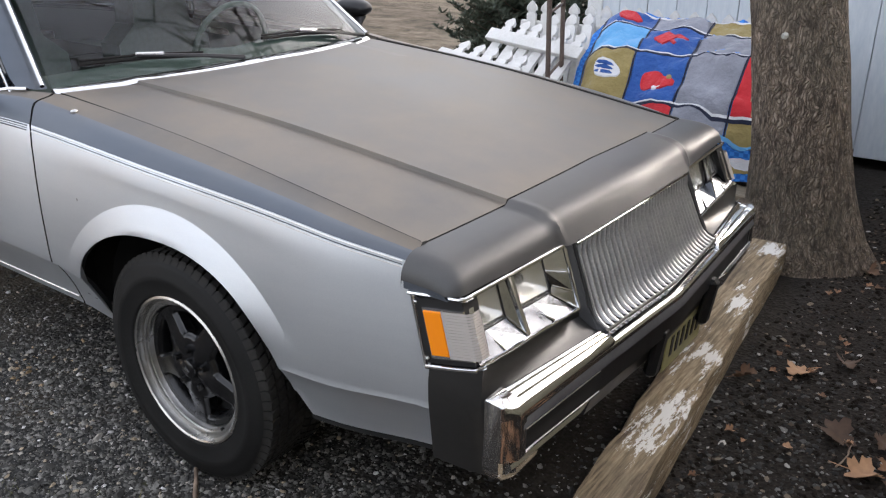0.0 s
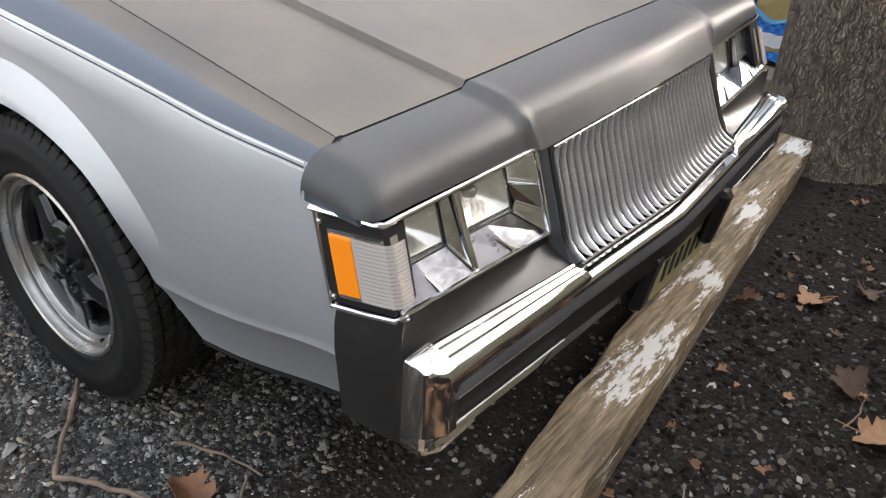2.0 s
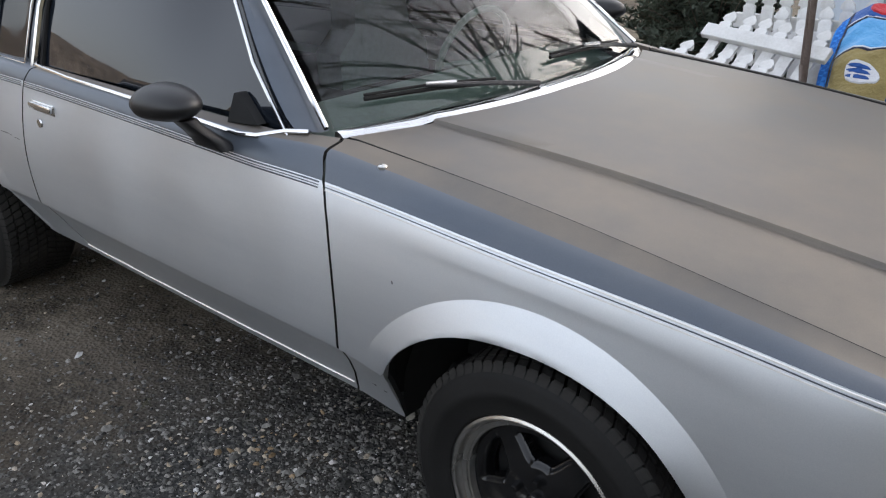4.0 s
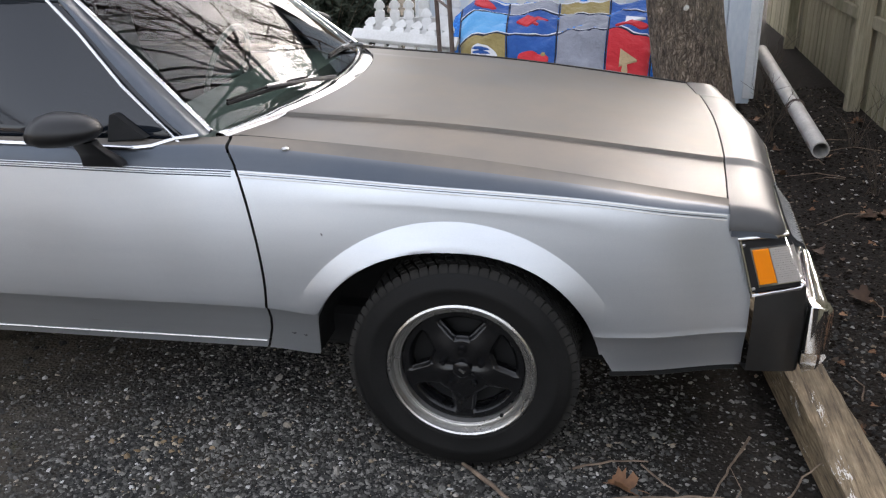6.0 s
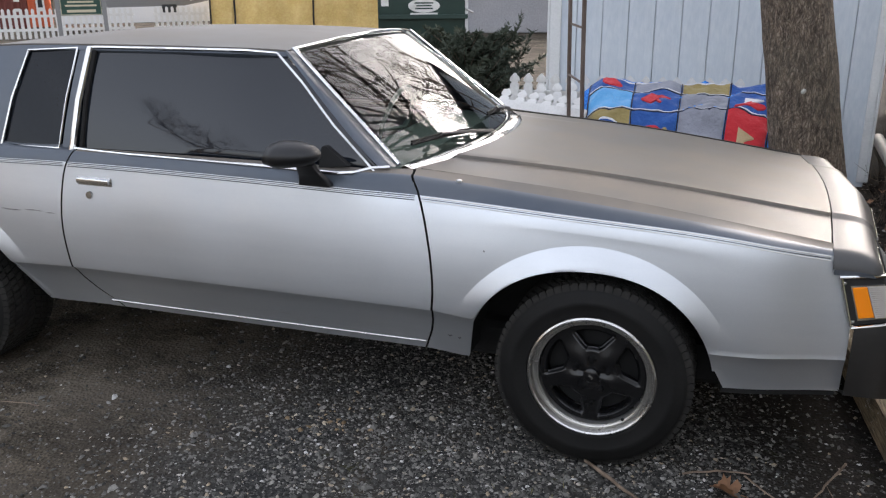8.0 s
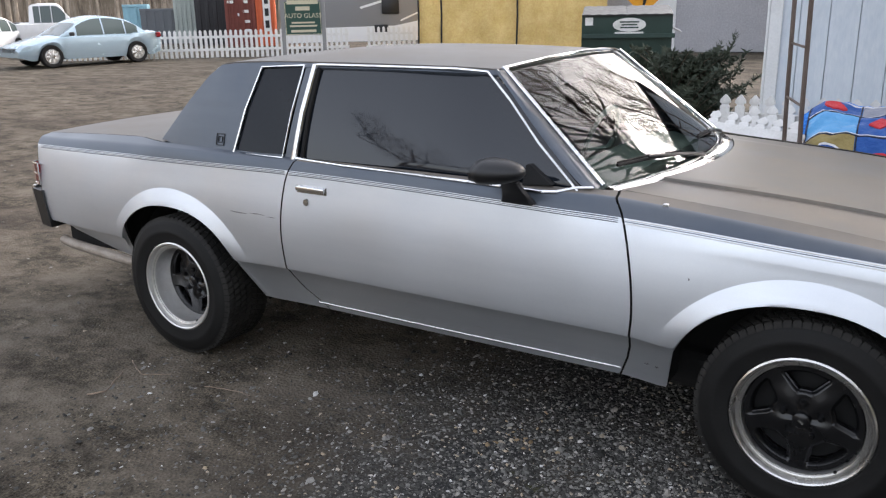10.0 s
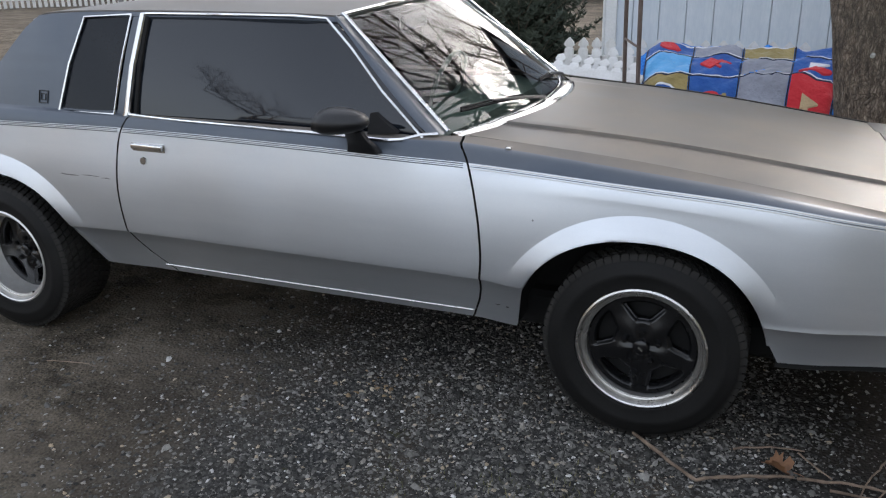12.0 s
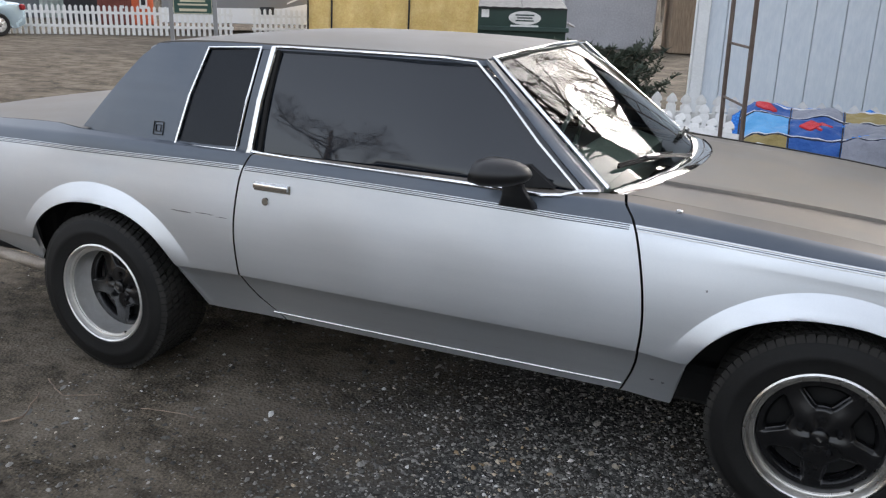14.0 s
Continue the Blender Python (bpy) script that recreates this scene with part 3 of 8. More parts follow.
FLARE = 0.195


def arch_at(x):
    for cx, cz, a, b in ARCHES:
        u = (x - cx) / a
        if abs(u) < 1:
            return cz + b * (1 - abs(u) ** 2.25) ** (1 / 2.25)
    return 0.0


def flare(x, z):
    out = 0.0
    for cx, cz, a, b in ARCHES:
        r = math.hypot((x - cx) / a, (z - cz) / b)
        f = max(0.0, min(1.0, 1 - (r - 1) / FLARE))
        out += 0.022 * min(f, 0.86 + 0.3 * (f - 0.86)) * step(z, 0.44, 0.60)
    return out


def flare_top(x):
    """Height at which the outer edge of a wheel flare crosses x."""
    for cx, cz, a, b in ARCHES:
        u = abs(x - cx) / (a * (1 + FLARE))
        if u < 1:
            return cz + b * (1 + FLARE) * math.sqrt(1 - u * u)
    return 0.0


def side_rows(x):
    """Height and half width of the body side from sill to shoulder at x."""
    w, zp, zt, zi, yi, zb = tab(x, WIDTH), tab(x, PIN), tab(x, TOP), tab(x, INNER_Z), tab(x, INNER), tab(x, BOTTOM)
    k = (w - yi) / 0.16
    tuck = 0.105 - 0.065 * step(x, -0.1, 0.42)
    char = tab(x, CHAR_LINE)
    zm = zb + 0.012
    low = [(zb, w - tuck), (zm, w - tuck * 0.96), (zm + 0.42 * (char - zm), w - tuck * 0.62), (zm + 0.72 * (char - zm), w - tuck * 0.34), (char - 0.006, w - tuck * 0.06), (char, w + 0.004)]
    z0, z1 = char + 0.012, zp - 0.05
    for i in range(16):
        z = z0 + (z1 - z0) * i / 16
        low.append((z, w + (0.016 - 0.009 * step(x, -0.55, 0.1)) * (1 - ((i / 16 - 0.42) / 0.58) ** 2) - 0.001 - 0.020 * k * (i / 16) ** 1.3))
    rows = low + [(z1, w - 0.020 * k), (zp - 0.02, w - 0.029 * k), (zp, w - 0.036 * k),
                  (zp + 0.25 * (zt - zp), w - 0.045 * k), (zp + 0.5 * (zt - zp), w - 0.056 * k), (zt - 0.25 * (zt - zp), w - 0.07 * k), (zt - 0.08 * (zt - zp), w - 0.084 * k), (zt, w - 0.10 * k), (zi - 0.004, yi + 0.25 * (w - 0.1 * k - yi)), (zi, yi), (zi - 0.03, yi - 0.004)]
    return rows


def side_y(x, z):
    """Half width of the body side at a height."""
    rows = side_rows(x)[:30]
    for (z0, y0), (z1, y1) in zip(rows, rows[1:]):
        if z0 <= z <= z1:
            return y0 + (y1 - y0) * (z - z0) / (z1 - z0 + 1e-9) + flare(x, z)
    return rows[0][1] if z < rows[0][0] else rows[-1][1]


PIN_ROW = 24


def side_panel(name, front, rear, columns, parent, s, label, mats):
    """One body-side panel between two seams x(z), on side s, its wheel arch cut out and its edges turned in."""
    bm = bmesh.new()
    rings = []
    for c in columns:
        ring = []
        xm = front(0.6) + (rear(0.6) - front(0.6)) * c
        for k, (z, y) in enumerate(side_rows(xm)):
            x = front(z) + (rear(z) - front(z)) * c
            z, y = side_rows(x)[k]
            low = arch_at(x)
            if 6 <= k < 22:
                # rows are dealt out below and above the edge of the flare
                for _ in range(3):
                    low = arch_at(x)
                    base, crest = max(side_rows(x)[6][0], low), side_rows(x)[22][0]
                    split = min(crest - 0.03, max(flare_top(x), base + 0.05))
                    zz = base + (split - base) * (k - 6) / 8 if k <= 14 else split + (crest - split) * (k - 14) / 8
                    x = front(zz) + (rear(zz) - front(zz)) * c
                yy = side_y(x, zz)
            else:
                zz = max(z, low) if k < 22 else z
                yy = side_y(x, zz) if zz > z else y + (flare(x, zz) if k < 25 else 0)
            ring.append((x, s * yy, zz))
        rings.append(ring)
    loft(bm, rings, False, False)
    rows = len(rings[0]) - 1
    rim = [(round(p[0], 4), round(p[2], 4)) for p in (ring[14] for ring in rings) if flare_top(p[0]) > 0.56]
    rim = set(rim)
    bm.faces.ensure_lookup_table()
    for i, f in enumerate(bm.faces):
        f.material_index = (3 if i % rows >= PIN_ROW + 5 else 1) if i % rows >= PIN_ROW else 0
    bmesh.ops.remove_doubles(bm, verts=bm.verts, dist=2e-4)
    bmesh.ops.dissolve_degenerate(bm, edges=bm.edges, dist=1e-4)
    bmesh.ops.recalc_face_normals(bm, faces=bm.faces)
    # turn the open edges in, so that the sheet has depth
    edge = [e for e in bm.edges if e.is_boundary]
    got = bmesh.ops.extrude_edge_only(bm, edges=edge)["geom"]
    # turned-in faces go black, painting in the shade of seams and arches
    for f in (g for g in got if isinstance(g, bmesh.types.BMFace)):
        f.material_index = 2
    for v in (g for g in got if isinstance(g, bmesh.types.BMVert)):
        if v.co.z < 0.9:
            v.co.y -= s * 0.014
        else:
            v.co.z -= 0.02
    bmesh.ops.recalc_face_normals(bm, faces=bm.faces)
    for e in bm.edges:
        crease = all(abs(v.co.z - tab(v.co.x, CHAR_LINE)) < 0.001 for v in e.verts) and len(e.link_faces) == 2
        crease = crease or all((round(v.co.x, 4), round(v.co.z, 4)) in rim for v in e.verts)
        if crease or (len(e.link_faces) == 2 and e.calc_face_angle(0) > radians(32)):
            e.smooth = False
    for f in bm.faces:
        f.smooth = True
    return part(name, bm, mats, parent, label, 0)


def cosine(a, b, n):
    return [a + (b - a) * i / n for i in range(n + 1)]


DOOR_F = [(0.28, -0.62), (0.293, -0.613), (0.36, -0.583), (0.44, -0.556), (0.52, -0.543), (0.60, -0.538), (0.69, -0.545), (0.755, -0.556), (0.84, -0.576), (0.912, -0.603), (0.945, -0.634), (0.98, -0.675), (1.0, -0.70)]
DOOR_R = [(0.30, -1.90), (0.365, -1.955), (0.42, -2.015), (0.475, -2.045), (0.58, -2.060), (0.70, -2.066), (0.80, -2.058), (0.904, -2.041), (0.95, -2.022), (1.0, -2.0)]
NOSE_E = [(0.30, 0.785), (0.38, 0.782), (0.62, 0.775), (0.75, 0.728), (0.80, 0.712), (0.84, 0.70)]
TAIL_E = [(0.30, -3.80), (0.43, -3.84), (0.60, -3.89), (0.80, -3.93), (0.96, -3.96)]
GAP = 0.004

car = thing("coupe_car", "silver and slate-grey two-door coupe with primer-grey hood on gravel", "car")


def arch_columns(f, r, which, n_out, n_in):
    """Column stations of a panel: tight at the ends of its wheel arch."""
    cx, cz, a, b = ARCHES[which]
    lo, hi = (cx + a - f) / (r - f), (cx - a - f) / (r - f)
    cols = [lo * i / n_out for i in range(n_out)]
    cols += [lo + (hi - lo) * (0.5 - 0.5 * math.cos(math.pi * i / n_in)) for i in range(n_in + 1)]
    cols += [hi + (1 - hi) * i / n_out for i in range(1, n_out + 1)]
    return cols


for s in (-1, 1):
    side_panel("front_fender", lambda z: tab(z, NOSE_E), lambda z: tab(z, DOOR_F) + GAP, arch_columns(0.776, -0.538, 0, 9, 40), car, s, "silver front fender with slate-grey upper edge", [SILVER, SLATE, DARK, PRIMER])
    side_panel("door", lambda z: tab(z, DOOR_F) - GAP, lambda z: tab(z, DOOR_R) + GAP, cosine(0, 1, 26), car, s, "silver door with slate-grey upper edge", [SILVER, SLATE, DARK, PRIMER])
    side_panel("quarter_panel", lambda z: tab(z, DOOR_R) - GAP, lambda z: tab(z, TAIL_E), arch_columns(-2.08, -3.89, 1, 10, 40), car, s, "silver rear quarter panel with slate-grey upper edge", [SILVER, SLATE, DARK, SLATE])

# dark core that closes the seams, the engine bay and the wheel wells
for x0, x1, hw in ((0.72, 0.43, 0.70), (0.43, -0.46, 0.52), (-0.46, -2.28, 0.79), (-2.28, -3.22, 0.55), (-3.22, -3.86, 0.72)):
    bm = bmesh.new()
    box(bm, ((x0 + x1) / 2, 0, 0.57), (x0 - x1 - 0.002, 2 * hw, 0.44), None, 0.01)
    part("underbody", bm, DARK, car, "black underbody")
# low block added under the car to deepen the shade on the ground
bm = bmesh.new()
box(bm, (-1.45, 0, 0.30), (4.1, 1.2, 0.14), None, 0.02)
part("shade_floor_block", bm, DARK, car, "black floor and frame block added to deepen the shade below")
for x in (-0.015, -2.75):
    for s in (-1, 1):
        bm = bmesh.new()
        ring = [(x + 0.435, 0.29)] + [(x + 0.435 * math.cos(a), 0.345 + 0.40 * math.sin(a)) for a in [math.pi * k / 14 for k in range(15)]] + [(x - 0.435, 0.29)]
        loft(bm, [[(px, s * y, pz) for px, pz in ring] for y in (0.50, 0.765)], False, False)
        part("wheel_liner", bm, DARK, car, "black wheel-well liner")
# added black box, so that the hood gaps show shade beneath
bm = bmesh.new()
box(bm, (0.12, 0, 0.775), (0.9, 1.38, 0.05))
part("hood_shade_box", bm, DARK, car, "black box standing in for the shade below the hood")

# hood: crowned, with a raised middle between two creases
def hood_z(x, y):
    a = abs(y)
    ridge = 0.405 + (0.75 - x) * 0.068
    f = a / 0.712
    return tab(x, INNER_Z) + 0.028 * (1 - 0.55 * f - 0.45 * f * f) + 0.011 * (1 - step(a, ridge - 0.002, ridge + 0.005)) - 0.006


def hood_front(y):
    return 0.7035 + 0.036 * (1 - (y / 0.712) ** 2)


def hood_rear(y):
    return -0.485 - 0.185 * (y / 0.71) ** 2


bm = bmesh.new()
rings = []
for i in range(31):
    u = i / 30
    row = []
    for side in (-1, 1):
        half = []
        for tfrac in (0, 0.006, 0.05, 0.25, 0.5, 0.75, 0.95):
            half.append(("o", tfrac))
        for tfrac in (0.0, 0.25, 0.5, 0.75, 1.0):
            half.append(("c", tfrac))
        for tfrac in (0.1, 0.3, 0.5, 0.75, 1.0):
            half.append(("i", tfrac))
        pts = []
        for zone, tf in half:
            # position across: o from edge to crease, c over the crease, i to the middle
            x_guess = hood_rear(0.45) + (hood_front(0.45) - hood_rear(0.45)) * u
            ridge = 0.405 + (0.75 - x_guess) * 0.068
            if zone == "o":
                a = 0.7005 + (ridge + 0.005 - 0.7005) * tf
            elif zone == "c":
                a = ridge + 0.005 - 0.007 * tf
            else:
                a = (ridge - 0.002) * (1 - tf)
            y = side * a
            x = hood_rear(y) + (hood_front(y) - hood_rear(y)) * u
            pts.append((x, y, hood_z(x, y)))
        row += pts if side < 0 else pts[-2::-1]
    rings.append(row)
loft(bm, rings, False, False)
# turned-down edge walls coloured black for the shade in the hood gap
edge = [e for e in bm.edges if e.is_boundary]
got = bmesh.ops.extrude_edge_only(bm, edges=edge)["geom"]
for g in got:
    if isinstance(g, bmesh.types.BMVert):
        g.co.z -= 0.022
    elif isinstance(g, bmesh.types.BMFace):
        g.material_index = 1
bmesh.ops.recalc_face_normals(bm, faces=bm.faces)
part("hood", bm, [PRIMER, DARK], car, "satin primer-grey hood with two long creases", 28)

# black bead over each hood seam, standing in for the shadow in the gap
for s in (-1, 1):
    bm = bmesh.new()
    tube(bm, [(0.70 - 1.34 * k / 24, s * 0.7055, hood_z(0.70 - 1.34 * k / 24, 0.70) + 0.0005) for k in range(25)], 0.0034, 6)
    part("hood_gap_shade", bm, DARK, car, "black strip laid in for the shaded hood gap")

# ---- greenhouse ----
ROOF_HALF = [(-1.10, 0.59), (-1.183, 0.60), (-1.4, 0.652), (-1.7, 0.68), (-2.1, 0.70), (-2.5, 0.685), (-2.64, 0.66)]
ROOF_MID = [(-1.10, 1.379), (-1.4, 1.394), (-1.8, 1.402), (-2.3, 1.394), (-2.64, 1.356)]
ROOF_EDGE = [(-1.10, 1.350), (-1.183, 1.356), (-1.4, 1.368), (-2.1, 1.374), (-2.5, 1.362), (-2.64, 1.335)]


def upper_y(x, z):
    """Half width of the greenhouse side."""
    lo = tab(x, [(-0.70, 0.742), (-0.80, 0.785), (-1.2, 0.812), (-2.0, 0.836), (-2.6, 0.832), (-2.95, 0.81)])
    hi = tab(x, ROOF_HALF) + 0.006
    t = (z - 0.985) / (1.365 - 0.985)
    return lo + (hi - lo) * t + 0.012 * t * (1 - t) * 4


def shield_top(y):
    return (-1.183 + 0.075 * (1 - (y / 0.60) ** 2), y, 1.352 + 0.030 * (1 - (y / 0.60) ** 2))


def shield_base(y):
    return (-0.730 + 0.155 * (1 - (y / 0.735) ** 2), y, 0.972 + 0.022 * (1 - (y / 0.735) ** 2))


bm = bmesh.new()
rings = []
for i in range(15):
    f = -1 + 2 * i / 14
    a, b = Vector(shield_base(0.70 * f)), Vector(shield_top(0.575 * f))
    rings.append([a.lerp(b, j / 10) + Vector((0.012, 0, 0.012)) * (4 * (j / 10) * (1 - j / 10)) for j in range(11)])
loft(bm, rings, False, False)
tidy(bm)
shield = part("windshield", bm, SHIELD, car, "raked clear windshield", 60)
shield.visible_shadow = False

bm = bmesh.new()
rings = []
for i in range(23):
    u = i / 22
    ring = []
    for j in range(19):
        v = -1 + 2 * j / 18
        y0 = v * 0.60
        xf = shield_top(y0)[0] - 0.012
        xr = -2.645 + 0.05 * v * v
        x = xf + (xr - xf) * u
        half = tab(x, ROOF_HALF)
        e, m = tab(x, ROOF_EDGE), tab(x, ROOF_MID)
        ring.append((x, v * half, e + (m - e) * (1 - abs(v) ** 2.6)))
    rings.append(ring)
loft(bm, rings, False, False)
edge = [e for e in bm.edges if e.is_boundary]
for v in [g for g in bmesh.ops.extrude_edge_only(bm, edges=edge)["geom"] if isinstance(g, bmesh.types.BMVert)]:
    v.co.z -= 0.022
bmesh.ops.recalc_face_normals(bm, faces=bm.faces)
part("roof", bm, ROOFPAINT, car, "matte brown-grey roof", 40)

# back window and deck lid
bm = bmesh.new()
rings = []
for j in range(11):
    f = -1 + 0.2 * j
    rings.append([(-2.645 + 0.05 * f * f, 0.62 * f, 1.34 - 0.02 * f * f), (-2.80, 0.65 * f, 1.19 - 0.015 * f * f), (-2.96 + 0.02 * f * f, 0.68 * f, 1.02)])
loft(bm, rings, False, False)
part("rear_window", tidy(bm), TINTED, car)
bm = bmesh.new()
rings = []
for i in range(13):
    x = -2.86 - 1.10 * i / 12
    e = tab(x, INNER_Z)
    w = tab(x, INNER) - 0.006
    rings.append([(x, w * f, e + 0.014 * (1 - abs(f) ** 2.2)) for f in [-1 + 0.125 * k for k in range(17)]])
rings.append([(-3.985, 0.675 * f, 0.93) for f in [-1 + 0.125 * k for k in range(17)]])
rings.append([(-3.97, 0.675 * f, 0.60) for f in [-1 + 0.125 * k for k in range(17)]])
loft(bm, rings, False, False)
part("trunk_lid", tidy(bm), ROOFPAINT, car, "matte brown-grey trunk lid", 40)


def side_patch(outline, s, out=0.0, push=0.02):
    """A patch of the greenhouse side over an (x, z) outline, with a turned-in rim."""
    bm = bmesh.new()
    vs = [bm.verts.new((x, s * (upper_y(x, z) + out), z)) for x, z in outline]
    bm.faces.new(vs)
    bmesh.ops.triangulate(bm, faces=bm.faces)
    got = bmesh.ops.extrude_edge_only(bm, edges=[e for e in bm.edges if e.is_boundary])["geom"]
    for v in (g for g in got if isinstance(g, bmesh.types.BMVert)):
        v.co.y -= s * push
    bmesh.ops.recalc_face_normals(bm, faces=bm.faces)
    return bm


DOOR_GLASS = [(-0.765, 0.966), (-0.90, 0.970), (-1.4, 0.980), (-2.02, 0.984), (-2.012, 1.17), (-1.998, 1.352), (-1.6, 1.352), (-1.33, 1.347), (-1.21, 1.345), (-1.085, 1.248), (-0.93, 1.113)]
OPERA = [(-2.37, 0.992), (-2.10, 0.995), (-2.08, 1.17), (-2.06, 1.352), (-2.285, 1.340), (-2.33, 1.17)]


def strip(path, s, r, out=0.006, flat=1.0):
    """A thin bright bead along an (x, z) path of the greenhouse side."""
    bm = bmesh.new()
    tube(bm, [(x, s * (upper_y(x, z) + out), z) for x, z in path], r, 8)
    return bm


def pane(outline, s, out, rows=16, cols=24):
    """A window pane over an outline, laid out in level rows so that it curves evenly."""
    bm = bmesh.new()
    z0, z1 = min(z for x, z in outline), max(z for x, z in outline)
    rings = []
    for i in range(rows + 1):
        z = z0 + 0.0005 + (z1 - z0 - 0.001) * i / rows
        cuts = [a[0] + (b[0] - a[0]) * (z - a[1]) / (b[1] - a[1]) for a, b in zip(outline, outline[1:] + outline[:1]) if (a[1] - z) * (b[1] - z) < 0]
        lo, hi = min(cuts), max(cuts)
        rings.append([(lo + (hi - lo) * k / cols, s * (upper_y(lo + (hi - lo) * k / cols, z) + out), z) for k in range(cols + 1)])
    loft(bm, rings, False, False)
    bmesh.ops.recalc_face_normals(bm, faces=bm.faces)
    got = bmesh.ops.extrude_edge_only(bm, edges=[e for e in bm.edges if e.is_boundary])["geom"]
    for v in (g for g in got if isinstance(g, bmesh.types.BMVert)):
        v.co.y -= s * 0.02
    bmesh.ops.recalc_face_normals(bm, faces=bm.faces)
    return bm


for s in (-1, 1):
    part("side_window", pane(DOOR_GLASS, s, -0.012), TINTED, car, "dark tinted door window")
    part("opera_window", side_patch(OPERA, s, -0.004), OPERAGLASS, car, "dark tinted opera window")
    # sail panel round the opera window
    bm = bmesh.new()
    rim = [(-2.03, 0.962), (-2.022, 1.17), (-2.01, 1.368), (-2.1, 1.370), (-2.3, 1.366), (-2.56, 1.350), (-2.64, 1.30), (-2.76, 1.17), (-2.955, 0.962), (-2.6, 0.962), (-2.3, 0.962)]
    hole = [(-2.082, 1.0), (-2.062, 1.17), (-2.044, 1.358), (-2.17, 1.352), (-2.297, 1.346), (-2.302, 1.340), (-2.335, 1.18), (-2.352, 1.12), (-2.382, 0.998), (-2.34, 0.996), (-2.2, 0.996)]
    sub = 4
    outer, inner = [], []
    for k in range(len(rim)):
        for q in range(sub):
            t = q / sub
            a, b = rim[k], rim[(k + 1) % len(rim)]
            outer.append((a[0] + (b[0] - a[0]) * t, a[1] + (b[1] - a[1]) * t))
            a, b = hole[k], hole[(k + 1) % len(hole)]
            inner.append((a[0] + (b[0] - a[0]) * t, a[1] + (b[1] - a[1]) * t))
    rings = []
    for t in (0, 0.08, 0.3, 0.6, 1.0):
        ring = []
        for o, n in zip(outer, inner):
            x, z = o[0] + (n[0] - o[0]) * t, o[1] + (n[1] - o[1]) * t
            back = 0.03 * step(-x, 2.6, 2.95) * (1 - t) ** 3
            ring.append((x, s * (upper_y(x, z) - back), z))
        rings.append(ring)
    rings.append([(x, y - s * 0.02, z) for x, y, z in rings[-1]])
    loft(bm, rings, True, False)
    bmesh.ops.recalc_face_normals(bm, faces=bm.faces)
    part("sail_panel", bm, SLATE, car, "slate-grey sail panel", 30)
    # windshield pillar
    bm = bmesh.new()
    rings = []
    for i in range(13):
        t = i / 12
        g = (-0.762 + (-1.20 + 0.762) * t, 0.974 + (1.352 - 0.974) * t)
        wb, wt = Vector(shield_base(s * 0.735)), Vector(shield_top(s * 0.605))
        w = wb.lerp(wt, t)
        inner_edge = Vector((g[0], s * upper_y(*g), g[1]))
        mid = (w + inner_edge) / 2 + Vector((0, s * 0.008, 0.008))
        rings.append([w - Vector((0, s * 0.03, 0.0)), w, mid, inner_edge, inner_edge - Vector((0.0, s * 0.03, 0))])
    loft(bm, rings, True, True)
    part("windshield_pillar", tidy(bm), SLATE, car, "slate-grey windshield pillar", 40)
    # roof side rail over the windows
    bm = bmesh.new()
    rings = []
    for i in range(25):
        x = -1.19 - (2.62 - 1.19) * i / 24
        e, h = tab(x, ROOF_EDGE), tab(x, ROOF_HALF)
        rings.append([(x, s * (h - 0.015), e - 0.002), (x, s * (h + 0.006), e - 0.008), (x, s * (h + 0.014), e - 0.022), (x, s * (h + 0.004), e - 0.034), (x, s * (h - 0.02), e - 0.03)])
    loft(bm, rings, True, True)
    part("roof_rail", tidy(bm), SLATE, car, "slate-grey roof side rail", 45)
    # bright trim
    bm = bmesh.new()
    tube(bm, [(x, s * max(tab(x, INNER) + dy, side_y(x, tab(x, INNER_Z) + dz) + 0.003 if dz < -0.005 else 0), tab(x, INNER_Z) + dz + 0.002) for x, dy, dz in ((-0.735, 0.004, 0.004), (-0.79, 0.006, 0.0), (-0.84, 0.020, -0.011), (-0.90, 0.026, -0.017), (-0.98, 0.022, -0.015), (-1.1, 0.018, -0.012), (-1.3, 0.014, -0.010), (-1.5, 0.012, -0.008), (-1.75, 0.010, -0.006), (-2.02, 0.008, -0.004))], 0.0062, 8)
    part("window_trim", bm, CHROME, car, "chrome belt trim")
    part("weatherstrip", strip([(-1.995, 0.985), (-1.988, 1.17), (-1.976, 1.35)], s, 0.010, -0.006), RUBBER, car, "black weatherstrip")
    part("window_trim", strip([(-0.78, 0.966), (-0.95, 1.113), (-1.10, 1.248), (-1.222, 1.348), (-1.34, 1.358), (-1.6, 1.362), (-1.97, 1.364), (-2.0, 1.362)], s, 0.0052), CHROME, car, "chrome window trim")
    bm = strip([(-2.035, 0.978), (-2.028, 1.0), (-2.014, 1.17), (-1.994, 1.362)], s, 0.013, 0.004)
    part("pillar_trim", bm, CHROME, car, "wide chrome pillar trim")
    part("opera_trim", strip([(-2.38, 0.986), (-2.092, 0.988), (-2.072, 1.17), (-2.052, 1.360), (-2.29, 1.347), (-2.34, 1.17), (-2.38, 0.986)], s, 0.005), CHROME, car, "bright opera window trim")
    bm = bmesh.new()
    tube(bm, [Vector(shield_base(s * 0.728)).lerp(Vector(shield_top(s * 0.60)), t / 8) + Vector((0.014, 0, 0.012)) for t in range(9)], 0.0072, 8)
    part("windshield_trim", bm, CHROME, car, "chrome windshield side trim")
bm = bmesh.new()
tube(bm, [Vector(shield_top(-0.60 + 0.06 * k)) + Vector((0.006, 0, 0.008)) for k in range(21)], 0.0065, 8)
